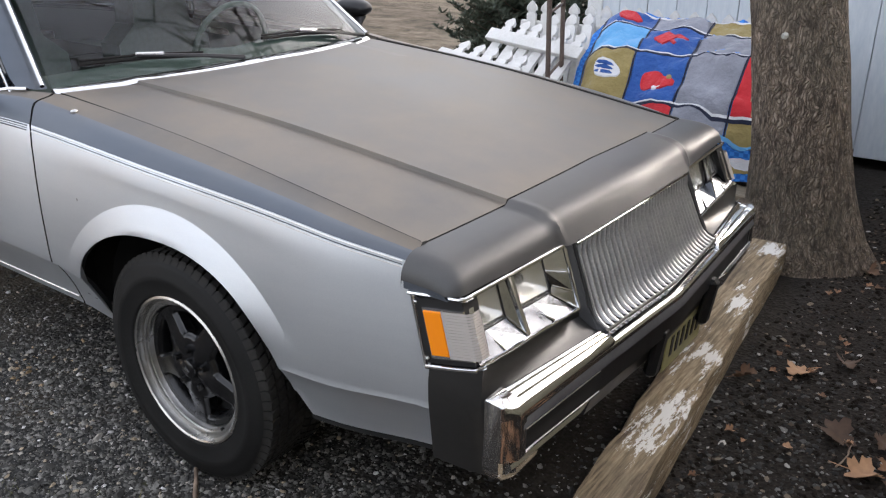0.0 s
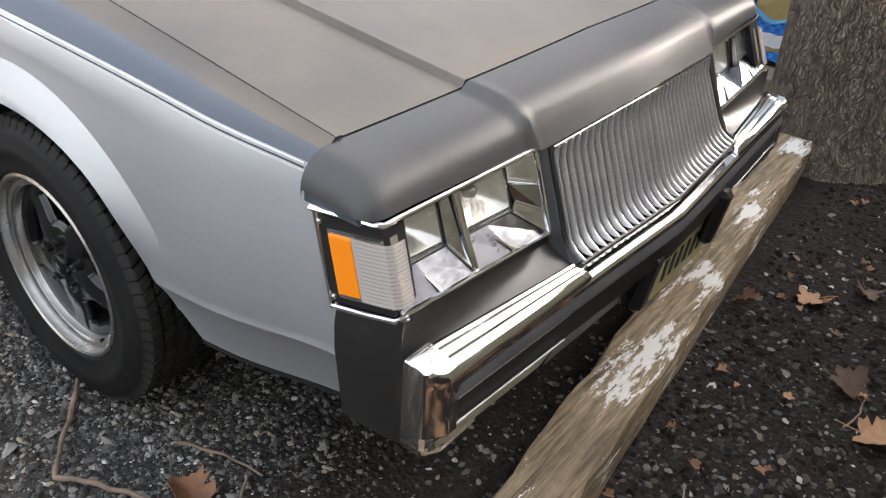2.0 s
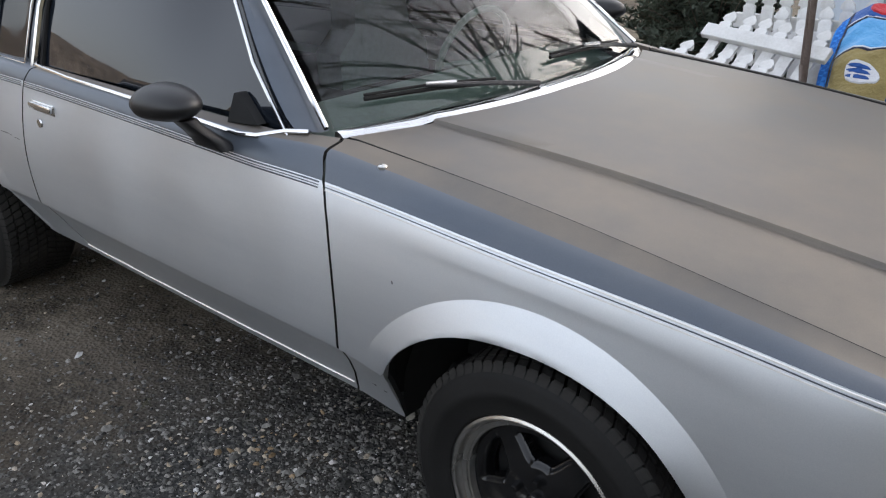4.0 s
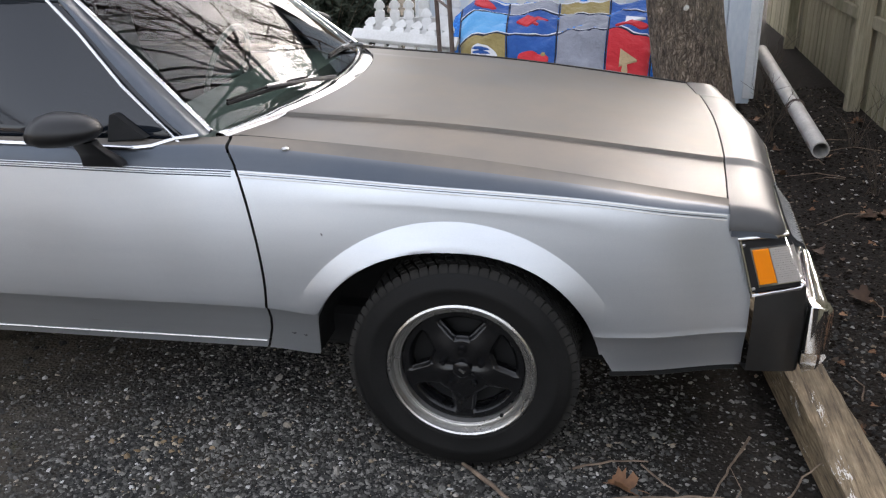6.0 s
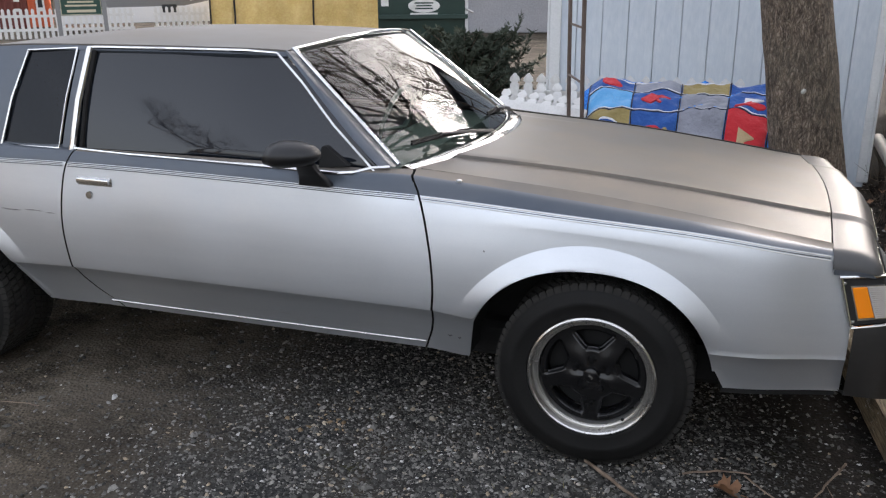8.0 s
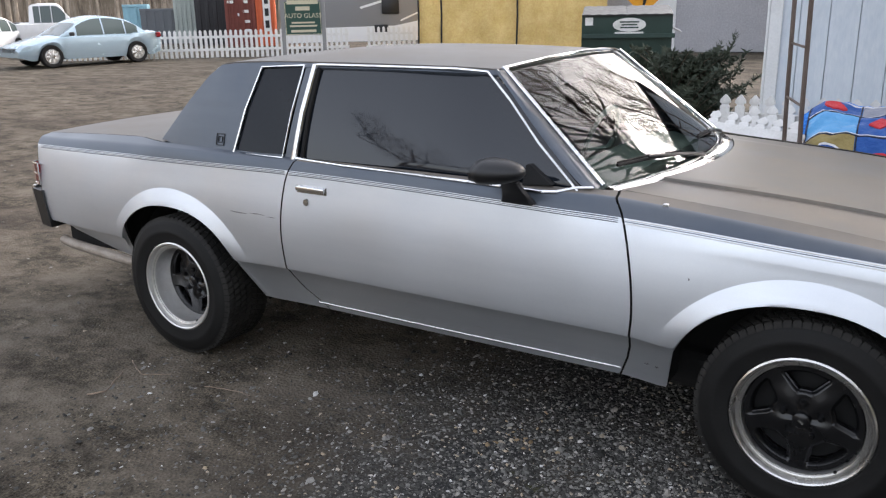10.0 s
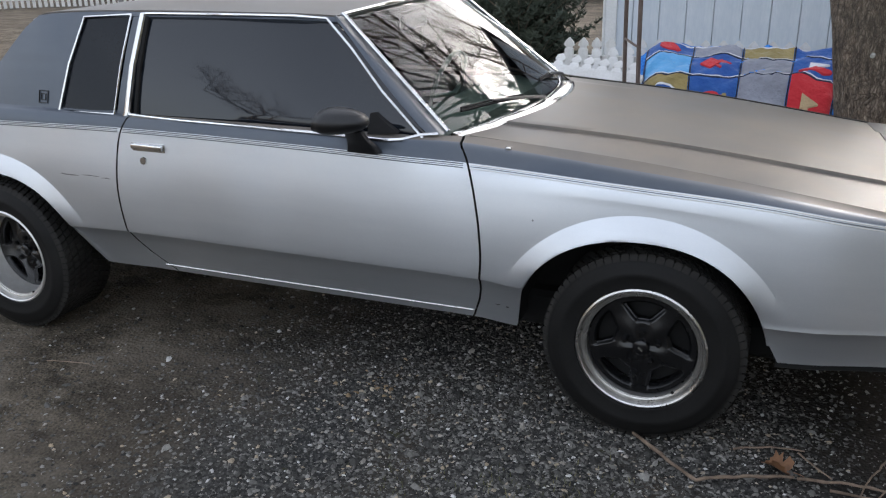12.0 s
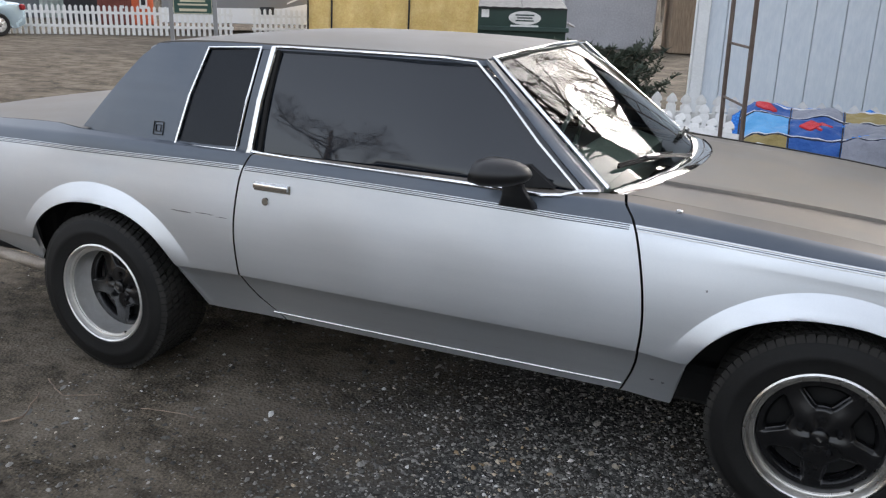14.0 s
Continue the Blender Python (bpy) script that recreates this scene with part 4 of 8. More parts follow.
part("windshield_trim", bm, CHROME, car, "chrome windshield top trim")
# bright cowl strip between hood and glass
bm = bmesh.new()
rings = []
for k in range(25):
    y = -0.71 + 1.42 * k / 24
    a = Vector((hood_rear(y) - 0.005, y, hood_z(hood_rear(y), y) - 0.003))
    b = Vector(shield_base(y * 0.99)) + Vector((0.004, 0, -0.006))
    rings.append([a, a.lerp(b, 0.3) + Vector((0, 0, 0.007)), a.lerp(b, 0.75) + Vector((0, 0, 0.008)), b, b - Vector((0, 0, 0.03)), a - Vector((0, 0, 0.03))])
loft(bm, rings, True, True)
part("cowl", tidy(bm), CHROME, car, "bright cowl strip below the windshield", 40)

# ---- nose ----


def ring_for_header(y):
    a = abs(y)
    mid = 1 - step(a, 0.372, 0.412)
    x0 = hood_front(min(a, 0.712)) + 0.0045
    z0 = hood_z(x0 - 0.0045, min(a, 0.706)) - 0.001
    if a > 0.712:
        turn = min(1.0, max(0.0, (a - 0.730) / 0.053))
        z0 -= 0.004 * (a - 0.712) / 0.07 + 0.052 * (1 - math.sqrt(1 - turn * turn))
    peak = max(0.0, 1 - a / 0.37)
    xe = 0.872 - 0.021 * step(a, 0.378, 0.756) + mid * (0.014 + 0.024 * peak)
    round_off = min(1.0, max(0.0, (a - 0.745) / 0.0385))
    xe -= 0.040 * (1 - math.sqrt(1 - round_off * round_off))
    zl = 0.752 - 0.001 * step(a, 0.378, 0.756) + mid * (-0.006 + 0.020 * peak)
    drop = z0 - zl
    shape = ((0, 0), (0.25, 0.02), (0.50, 0.07), (0.68, 0.16), (0.81, 0.30), (0.91, 0.50), (0.97, 0.73), (1.0, 1.0))
    if mid > 0.5:
        shape = ((0, 0), (0.2, 0.03), (0.42, 0.09), (0.60, 0.17), (0.72, 0.27), (0.80, 0.42), (0.90, 0.72), (1.0, 1.0))
    ring = [(x0, y, z0 - 0.02)] + [(x0 + (xe - x0) * t, y, z0 - drop * d) for t, d in shape]
    return ring + [(xe - 0.03, y, zl - 0.003)]


bm = bmesh.new()
cols = [0.783, 0.7824, 0.7805, 0.777, 0.772, 0.765, 0.757, 0.748, 0.739, 0.730, 0.712, 0.68, 0.6, 0.5, 0.44, 0.42, 0.405, 0.392, 0.38, 0.365, 0.3, 0.2, 0.1, 0.0]
cols = [-c for c in cols] + cols[-2::-1]
loft(bm, [ring_for_header(y) for y in cols], False, False)
bmesh.ops.recalc_face_normals(bm, faces=bm.faces)
part("header_panel", bm, NOSE, car, "satin dark grey nose panel over grille and headlamps", 38)

for s in (-1, 1):
    bm = bmesh.new()
    prism(bm, [(0.714, 0.741), (0.714, 0.770), (0.76, 0.767), (0.80, 0.760), (0.818, 0.752), (0.828, 0.741)], "y", s * 0.755, s * 0.7815)
    part("header_side", tidy(bm), SLATE, car, "slate-grey side of the nose panel", 30)

# grille: a dark shell and a row of bright bars in a shallow V that sweep forward at the foot
GR = [(0.880, 0.742), (0.893, 0.712), (0.906, 0.682), (0.919, 0.652), (0.932, 0.622), (0.943, 0.597), (0.953, 0.579), (0.968, 0.565), (0.990, 0.555)]
GN = len(GR) - 1


def grille_at(y, k, back=0.0):
    x, z = GR[k]
    peak = 1 - abs(y) / 0.345
    return Vector((x + 0.022 * peak - back, y * (1.0 + 0.065 * k / GN), z + 0.018 * peak * (1 - k / GN)))


bm = bmesh.new()
loft(bm, [[grille_at(-0.345 + 0.0575 * j, k, 0.020) for k in range(GN + 1)] for j in range(13)], False, False)
tidy(bm)
part("grille_shell", bm, SATIN, car, "black grille backing")
BARS = 31
bar_parent = new("grille")
bar_parent.parent = car
tagged(bar_parent, "bright grille of fine vertical bars")
for j in range(BARS):
    y = -0.335 + 0.670 * j / (BARS - 1)
    bm = bmesh.new()
    rings = []
    for k in range(GN + 1):
        p, q = grille_at(y, k), grille_at(y, k, 0.016)
        if k == 0:
            p, q = p + Vector((0.011, 0, -0.001)), q + Vector((0.008, 0, -0.001))
        rings.append([p + Vector((-0.002, -0.0048, 0)), p + Vector((0.004, -0.0022, 0.001)), p + Vector((0.004, 0.0022, 0.001)), p + Vector((-0.002, 0.0048, 0)), q + Vector((0, 0.0056, 0)), q + Vector((0, -0.0056, 0))])
    loft(bm, rings, True, True)
    part("grille_bar", tidy(bm), GRILLE, bar_parent, "", 30)
bm = bmesh.new()
for y in (-0.347, 0.347):
    tube(bm, [grille_at(y, k) for k in range(GN + 1)], 0.006, 8)
tube(bm, [grille_at(-0.347 + 0.0347 * j, GN) + Vector((0.002, 0, -0.006)) for j in range(21)], 0.006, 8)
part("grille_frame", bm, SATIN, bar_parent, "dark grille surround")
bm = bmesh.new()
tube(bm, [grille_at(-0.347 + 0.0347 * j, 0) + Vector((0.0105, 0, 0.001)) for j in range(21)], 0.0030, 8)
part("grille_bead", bm, CHROME, bar_parent, "bright bead along the grille top")

for s in (-1, 1):
    # painted cheek between grille and headlamp
    bm = bmesh.new()
    rings = []
    for k in range(GN + 1):
        t = k / GN
        g = grille_at(s * 0.352, k)
        h = Vector((0.873 + 0.050 * t, s * 0.382, 0.747 - 0.155 * t))
        if k == GN:
            h.z = 0.548
            h.x = 0.935
        rings.append([g - Vector((0.03, 0, 0)), g, (g + h) / 2 + Vector((0.012, 0, 0)), h, h - Vector((0.04, 0, 0))])
    loft(bm, rings, True, True)
    part("headlamp_cheek", tidy(bm), NOSE, car, "satin dark grey cheek beside the grille", 45)
    # filler below the lamps, wrapping back to the fender
    bm = bmesh.new()
    rings = []
    path = [(0.345, 0.930, 0.990), (0.40, 0.922, 0.984), (0.47, 0.919, 0.975), (0.55, 0.916, 0.965), (0.63, 0.912, 0.955), (0.70, 0.909, 0.946), (0.755, 0.904, 0.939)]
    for a, xt, xb in path:
        zt = 0.588 + 0.022 * step(a, 0.4, 0.77)
        rings.append([(xt - 0.05, s * a, zt), (xt, s * a, zt), (xt + 0.002, s * a, zt - 0.012), (xt + 0.35 * (xb - xt), s * a, 0.562), (xb - 0.010, s * a, 0.549), (xb - 0.006, s * a, 0.50), (xb - 0.014, s * a, 0.345), (xb - 0.06, s * a, 0.34)])
    for x, a in ((0.915, 0.776), (0.88, 0.784), (0.84, 0.787), (0.788, 0.789)):
        zt = 0.607 - 0.022 * (0.9 - x) / 0.12
        rings.append([(x - 0.01, s * (a - 0.05), zt), (x, s * a, zt), (x, s * (a + 0.002), zt - 0.012), (x, s * (a + 0.004), 0.562), (x, s * (a + 0.006), 0.549), (x, s * (a + 0.006), 0.50), (x, s * (a - 0.012), 0.345), (x - 0.01, s * (a - 0.06), 0.34)])
    loft(bm, rings, False, False)
    bmesh.ops.recalc_face_normals(bm, faces=bm.faces)
    part("bumper_filler", bm, FILLER, car, "satin black filler below the headlamps", 40)

    # headlamp pocket: chrome recess with two rectangular lamps
    lamp = new("headlamp")
    lamp.parent = car
    tagged(lamp, "twin rectangular headlamps in a chrome bezel")
    OT, OB, IT, IB = (Vector((x, s * y, z)) for x, y, z in ((0.851, 0.752, 0.742), (0.902, 0.768, 0.614), (0.873, 0.388, 0.746), (0.921, 0.384, 0.597)))
    def at(u, v, d=0.0):
        """u from the outer to the inner end, v from top to bottom, d forwards."""
        return (OT.lerp(IT, u)).lerp(OB.lerp(IB, u), v) + Vector((d, 0, 0))
    def facet(name, quad, material, label):
        """A thin plate over four (u, v, d) corners."""
        b = bmesh.new()
        front = [at(*q) for q in quad]
        loft(b, [front, [p + Vector((-0.0015, 0, -0.0015)) for p in front]], True, True)
        part(name, tidy(b), material, lamp, label, 10)
    # recess: roof, sloping floor, two end walls and the back round the lamps
    facet("bezel", ((0, 0.0, 0), (1, 0.0, 0), (0.97, 0.07, -0.034), (0.0, 0.07, -0.034)), LAMPCHROME, "chrome roof of the recess")
    for ua, ub, uc, ud in ((0.0, 0.465, 0.40, 0.0), (0.475, 1.0, 0.86, 0.475)):
        um, ul = (ua + ub) / 2, (ud + uc) / 2
        # floor halves coloured darker than the walls to hold down mirrored sky
        facet("bezel_floor", ((ua, 1.0, 0), (um, 1.0, 0), (ul, 0.70, -0.032), (ud, 0.70, -0.032)), LAMPDIM, "sloping recess floor, its chrome toned dark as if shaded")
        facet("bezel_floor", ((um, 1.0, 0), (ub, 1.0, 0), (uc, 0.70, -0.030), (ul, 0.70, -0.032)), LAMPGLEAM, "recess floor half, its chrome toned lighter as if catching light")
        for p0, p1, r0, r1 in ((at(um, 0.985, 0.001), at(ul + 0.01, 0.84, -0.016), 0.0032, 0.0012), (at(ub, 0.985, 0.001), at(uc, 0.70, -0.028), 0.0028, 0.0020)):
            bm = bmesh.new()
            tube(bm, [p0, p1], [r0, r1], 6)
            part("bezel_rib", bm, CHROME, lamp, "chrome rib in the recess floor")
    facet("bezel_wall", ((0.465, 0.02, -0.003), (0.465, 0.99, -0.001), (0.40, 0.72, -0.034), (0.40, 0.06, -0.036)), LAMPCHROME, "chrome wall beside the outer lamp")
    facet("bezel_wall", ((1.0, 0.0, 0), (1.0, 0.42, 0), (0.86, 0.34, -0.030), (0.87, 0.06, -0.036)), LAMPLIT, "inner end wall, its chrome toned lighter as if lit")
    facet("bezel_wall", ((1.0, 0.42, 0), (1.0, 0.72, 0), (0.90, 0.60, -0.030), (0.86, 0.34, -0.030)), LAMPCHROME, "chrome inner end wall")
    facet("bezel_wall", ((1.0, 0.72, 0), (1.0, 1.0, 0), (0.86, 0.70, -0.030), (0.90, 0.60, -0.030)), LAMPLIT, "inner end wall, its chrome toned lighter as if lit")
    facet("bezel_back", ((0.0, 0.02, -0.090), (1.0, 0.02, -0.090), (1.0, 0.98, -0.090), (0.0, 0.98, -0.090)), SATIN, "black back of the recess")
    for p0, p1 in ((at(1.0, 0.42, 0.0), at(0.86, 0.34, -0.028)), (at(1.0, 0.72, 0.0), at(0.90, 0.60, -0.029))):
        bm = bmesh.new()
        tube(bm, [p0, p1], 0.0022, 6)
        part("bezel_rib", bm, CHROME, lamp, "chrome rib in the end wall")
    bm = bmesh.new()
    tube(bm, [at(0, -0.012, 0.003), at(1, -0.012, 0.003), at(1.008, 0.03, 0.003), at(1.008, 0.97, 0.003), at(1, 1.012, 0.003), at(0.0, 1.012, 0.003)], 0.0048, 8)
    part("bezel_trim", bm, CHROME, lamp, "chrome trim bead")
    bm = bmesh.new()
    loft(bm, [[at(0.425, 0.03, -0.045), at(0.455, 0.03, -0.045), at(0.48, 0.98, -0.020), at(0.45, 0.98, -0.020)], [at(0.432, 0.01, -0.008), at(0.462, 0.01, -0.008), at(0.486, 0.995, 0.001), at(0.454, 0.995, 0.001)]], True, True)
    part("divider", tidy(bm), CHROME, lamp, "chrome post between the lamps", 20)
    for u0, u1 in ((0.008, 0.385), (0.50, 0.86)):
        um, vm = (u0 + u1) / 2, 0.37
        bm = bmesh.new()
        rings = []
        for d, g in ((-0.037, 0.0), (-0.031, 0.0), (-0.026, 0.012), (-0.024, 0.04)):
            rings.append([at(u, v, d) for u, v in ((u0 + g, 0.08 + g), (u1 - g, 0.08 + g), (u1 - g, 0.67 - g), (u0 + g, 0.67 - g))])
        loft(bm, rings, True, True)
        part("lamp_lens", tidy(bm), LENS, lamp, "clear rectangular sealed-beam lens", 20).visible_shadow = False
        # bowl-shaped reflector behind the lens
        bm = bmesh.new()
        rings = []
        for f in (1.0, 0.85, 0.68, 0.5, 0.3, 0.12):
            ring = []
            for k in range(24):
                a = k * math.tau / 24
                c, sn = math.cos(a), math.sin(a)
                g = min(1 / max(abs(c), 1e-6), 1 / max(abs(sn), 1e-6)) * (0.35 + 0.65 * step(f, 0.4, 1.0)) + (0.65 - 0.65 * step(f, 0.4, 1.0))
                ring.append(at(um + f * g * c * 0.485 * (u1 - u0), vm + f * g * sn * 0.285, -0.039 - 0.042 * (1 - f * f)))
            rings.append(ring)
        loft(bm, rings, True, False)
        bm.faces.new([v for v in bm.verts][-24:])
        part("reflector", tidy(bm), SILVERED, lamp, "silvered bowl reflector", 60)
        bm = bmesh.new()
        bmesh.ops.create_uvsphere(bm, u_segments=14, v_segments=10, radius=0.013, matrix=Matrix.Translation(at(um, vm, -0.060)))
        part("bulb_shield", bm, LAMPCHROME, lamp, "small chrome bulb shield", 60)
        bm = bmesh.new()
        tube(bm, [at(u, v, -0.028) for u, v in ((u0, 0.07), (u1, 0.07), (u1, 0.68), (u0, 0.68), (u0, 0.07))], 0.0030, 6)
        part("lamp_ring", bm, SATIN, lamp, "dark lamp ring")

    # corner marker lamp
    mark = new("corner_lamp")
    mark.parent = car
    tagged(mark, "wrap-round corner lamp with amber and clear lenses")
    FT, FB = Vector((0.851, s * 0.758, 0.737)), Vector((0.900, s * 0.774, 0.611))
    RT, RB = Vector((0.738, s * 0.780, 0.728)), Vector((0.778, s * 0.787, 0.588))
    out = Vector((0, s, 0))
    def mk(u, v, d=0.0):
        return (RT.lerp(FT, u)).lerp(RB.lerp(FB, u), v) + out * d
    def plate(u0, v0, u1, v1, d0, d1, g=0.0):
        b = bmesh.new()
        loft(b, [[mk(u, v, d0) for u, v in ((u0, v0), (u1, v0), (u1, v1), (u0, v1))], [mk(u, v, d1 - 0.003) for u, v in ((u0, v0), (u1, v0), (u1, v1), (u0, v1))],
                 [mk(u, v, d1) for u, v in ((u0 + g, v0 + g), (u1 - g, v0 + g), (u1 - g, v1 - g), (u0 + g, v1 - g))]], True, True)
        return tidy(b)
    part("lamp_surround", plate(0, 0, 0.985, 1.0, -0.05, 0.002), SATIN, mark, "black corner lamp surround")
    part("lamp_surround", plate(0.16, 0.13, 0.99, 0.92, 0.0, 0.006, 0.01), CHROME, mark, "bright inner rim")
    part("amber_lens", plate(0.20, 0.17, 0.56, 0.86, 0.003, 0.011, 0.015), AMBER, mark, "amber turn lens")
    for k in range(16):
        v0 = 0.15 + 0.73 * k / 16
        bm = bmesh.new()
        loft(bm, [[mk(0.57, v, 0.006), mk(0.57, v, 0.011), mk(0.9, v, 0.011), mk(0.99, v, 0.006) + Vector((0.008, 0, 0)), mk(1.0, v, -0.004) + Vector((0.014, 0, 0)), mk(1.0, v, -0.03) + Vector((0.014, 0, 0))] for v in (v0, v0 + 0.022, v0 + 0.042)], False, False)
        bmesh.ops.recalc_face_normals(bm, faces=bm.faces)
        part("lens_rib", bm, FROST, mark, "", 20).visible_shadow = False
    bm = bmesh.new()
    loft(bm, [[mk(0.57, v, 0.003), mk(0.98, v, 0.001), mk(0.99, v, -0.03)] for v in (0.14, 0.9)], False, False)
    part("lamp_reflector", bm, SILVERED, mark)
    for u, v in ((0.05, 0.07), (0.06, 0.93)):
        bm = bmesh.new()
        bmesh.ops.create_uvsphere(bm, u_segments=8, v_segments=6, radius=0.005, matrix=Matrix.Translation(mk(u, v, 0.003)))
        part("screw", bm, POLISHED, mark, "small steel screw")
    bm = bmesh.new()
    tube(bm, [mk(-0.05, -0.07, 0.005), mk(0.5, -0.07, 0.007), mk(0.96, -0.06, 0.008), mk(1.05, -0.05, 0.001), at(0.04, -0.012, 0.006)], 0.0052, 8)
    tube(bm, [mk(-0.01, -0.04, 0.001), mk(-0.01, 1.0, 0.001), mk(0.0, 1.06, 0.003), mk(0.6, 1.06, 0.004), mk(0.98, 1.05, 0.004), at(0.02, 1.03, 0.007)], 0.005, 8)
    part("corner_trim", bm, CHROME, mark, "chrome trim round the corner lamp")

# ---- bumpers ----
def bow(y):
    return 0.018 - 0.056 * abs(y)


def bumper(name, place, label, tall=0.0):
    """Bumper with its front towards +x; sections are (x, z) with z from the ground."""
    root = new(name)
    root.parent = car
    root.matrix_basis = place
    tagged(root, label)
    ys = [-0.79 + 0.079 * k for k in range(21)]
    top = [(0.930, 0.500), (0.930, 0.538), (0.934, 0.541), (0.950, 0.5385), (0.980, 0.5325), (1.004, 0.5275), (1.014, 0.5245), (1.0185, 0.519), (1.0200, 0.510), (0.98, 0.498)]
    bm = bmesh.new()
    loft(bm, [[(x + bow(y), y * 0.96, z) for x, z in top] for y in ys], True, True)
    part("bumper_top", tidy(bm), CHROME, root, "chrome bumper top with pressed ridges", 25)
    bm = bmesh.new()
    face = [(1.0165, 0.5145), (1.024, 0.500), (1.0265, 0.486), (1.021, 0.480), (1.014, 0.478), (0.98, 0.478), (0.98, 0.505)]
    loft(bm, [[(x + bow(y), y * 0.945, z) for x, z in face] for y in ys], True, True)
    part("rub_strip", tidy(bm), GREYRUBBER, root, "dark grey rubber bumper face", 25)
    bm = bmesh.new()
    inset = [(1.015, 0.480), (1.012, 0.412), (0.97, 0.412), (0.97, 0.480)]
    loft(bm, [[(x + bow(y), y * 0.94, z) for x, z in inset] for y in ys], True, True)
    part("inset_strip", tidy(bm), SATIN, root, "black inset strip")
    for e in (-1, 1):
        # raised flat pad with long pressed ridges on each end of the bumper top
        ribs = [(0.938, 0.530), (0.940, 0.543), (0.945, 0.547), (0.955, 0.5475), (0.959, 0.545), (0.964, 0.545), (0.968, 0.5475), (0.980, 0.547), (0.984, 0.5435), (0.990, 0.5435), (0.994, 0.5465), (1.006, 0.545), (1.013, 0.540), (1.018, 0.530), (1.0195, 0.516), (0.98, 0.512)]
        bm = bmesh.new()
        rings = []
        for y, f in ((0.356, 0.10), (0.360, 0.55), (0.368, 0.85), (0.385, 1.0), (0.50, 1.0), (0.65, 1.0), (0.70, 1.0), (0.758, 1.0)):
            rear = 1.030 - 0.127 * y
            wide = (1.0165 + bow(y) - rear) / 0.0785
            rings.append([(rear + (x - 0.938) * wide * (0.75 + 0.25 * f) + 0.004 * (1 - f), e * y, 0.530 + (z + 0.010 - 0.25 * (x - 0.938) - 0.530) * f) for x, z in ribs])
        loft(bm, rings, True, True)
        part("bumper_pad", tidy(bm), CHROME, root, "raised chrome pad with long pressed ridges", 25)
        bm = bmesh.new()
        pts = [(y, z) for y, z in ((0.42, 0.474), (0.735, 0.474), (0.735, 0.420), (0.42, 0.418))]
        tube(bm, [(1.0160 + bow(y), e * y, z) for y, z in pts], 0.0016, 5)
        part("strip_outline", bm, WHITE, root, "thin pale outline")
        bm = bmesh.new()
        low = [(1.012, 0.408), (1.016, 0.398), (1.010, 0.388), (0.985, 0.36), (0.96, 0.35), (0.955, 0.365), (0.965, 0.408)]
        loft(bm, [[(x + bow(y) - 0.012 * step(0.5 - y, 0.0, 0.12), e * y, z + 0.028 * step(0.5 - y, 0.0, 0.1)) for x, z in low] for y in (0.775, 0.7, 0.62, 0.55, 0.5, 0.46, 0.42)], True, True)
        part("lower_lip", tidy(bm), CHROME, root, "chrome lower bumper lip", 25)
        # end cap: flat side, chamfered front corner, a lower step
        def block(foot, levels):
            b = bmesh.new()
            cx, cy = 0.975, 0.755
            loft(b, [[(cx + (x - cx) * f + bow(0.78), e * (cy + (y - cy) * f), z) for x, y in foot] for z, f in levels], True, True)
            return tidy(b)
        side = [(0.958, 0.413), (0.955, 0.418), (0.955, 0.552), (0.958, 0.557), (0.966, 0.5575), (0.985, 0.553), (1.004, 0.548), (1.015, 0.542), (1.021, 0.532), (1.0235, 0.515), (1.0245, 0.490), (1.0245, 0.418), (1.021, 0.413)]
        bm = bmesh.new()
        rings = []
        for y, front, f in ((0.735, 1.03, 1.0), (0.754, 1.03, 1.0), (0.758, 1.0225, 1.0), (0.786, 1.001, 1.0), (0.7905, 0.996, 0.985), (0.792, 0.990, 0.95)):
            rings.append([(0.975 + (min(x, front) - 0.975) * f + bow(0.78), e * y, 0.485 + (z - 0.485) * f) for x, z in side])
        loft(bm, rings, True, True)
        part("end_cap", tidy(bm), CHROME, root, "chrome bumper end", 24)
        foot = [(0.950, 0.66), (0.950, 0.786), (0.990, 0.786), (0.998, 0.781), (1.014, 0.752), (1.014, 0.66)]
        part("end_cap", block(foot, ((0.362, 0.80), (0.372, 0.95), (0.390, 1.0), (0.413, 1.0))), CHROME, root, "chrome lower bumper end", 28)
    return root


bumper("front_bumper", Matrix.Identity(4), "chrome front bumper with dark rubber face")
# valance and brackets under the front bumper
bm = bmesh.new()
loft(bm, [[(0.985, y, 0.42), (1.0, y, 0.40), (0.985, y, 0.325 + 0.06 * abs(y)), (0.95, y, 0.325 + 0.06 * abs(y)), (0.95, y, 0.42)] for y in (-0.44, -0.3, 0, 0.3, 0.44)], True, True)
part("front_valance", tidy(bm), SATIN, car, "black lower valance")
for y in (-0.055, 0.335):
    bm = bmesh.new()
    box(bm, (1.005, y, 0.36), (0.035, 0.05, 0.16), pose(0, 0, 0, 0, 8, 0), 0.012)
    part("plate_bracket", bm, SATIN, car, "black plate bracket")
plate_root = new("licence_plate")
plate_root.parent = car
tagged(plate_root, "yellow licence plate below the bumper")
bm = bmesh.new()
box(bm, (0.975, 0.245, 0.280), (0.004, 0.30, 0.15), pose(0, 0, 0, 0, 4, 0), 0.002)
part("plate", bm, plain("plate_yellow", (0.33, 0.31, 0.15), 0.5), plate_root, "yellow plate")
PLATEINK = plain("plate_black", (0.015, 0.015, 0.02), 0.5)
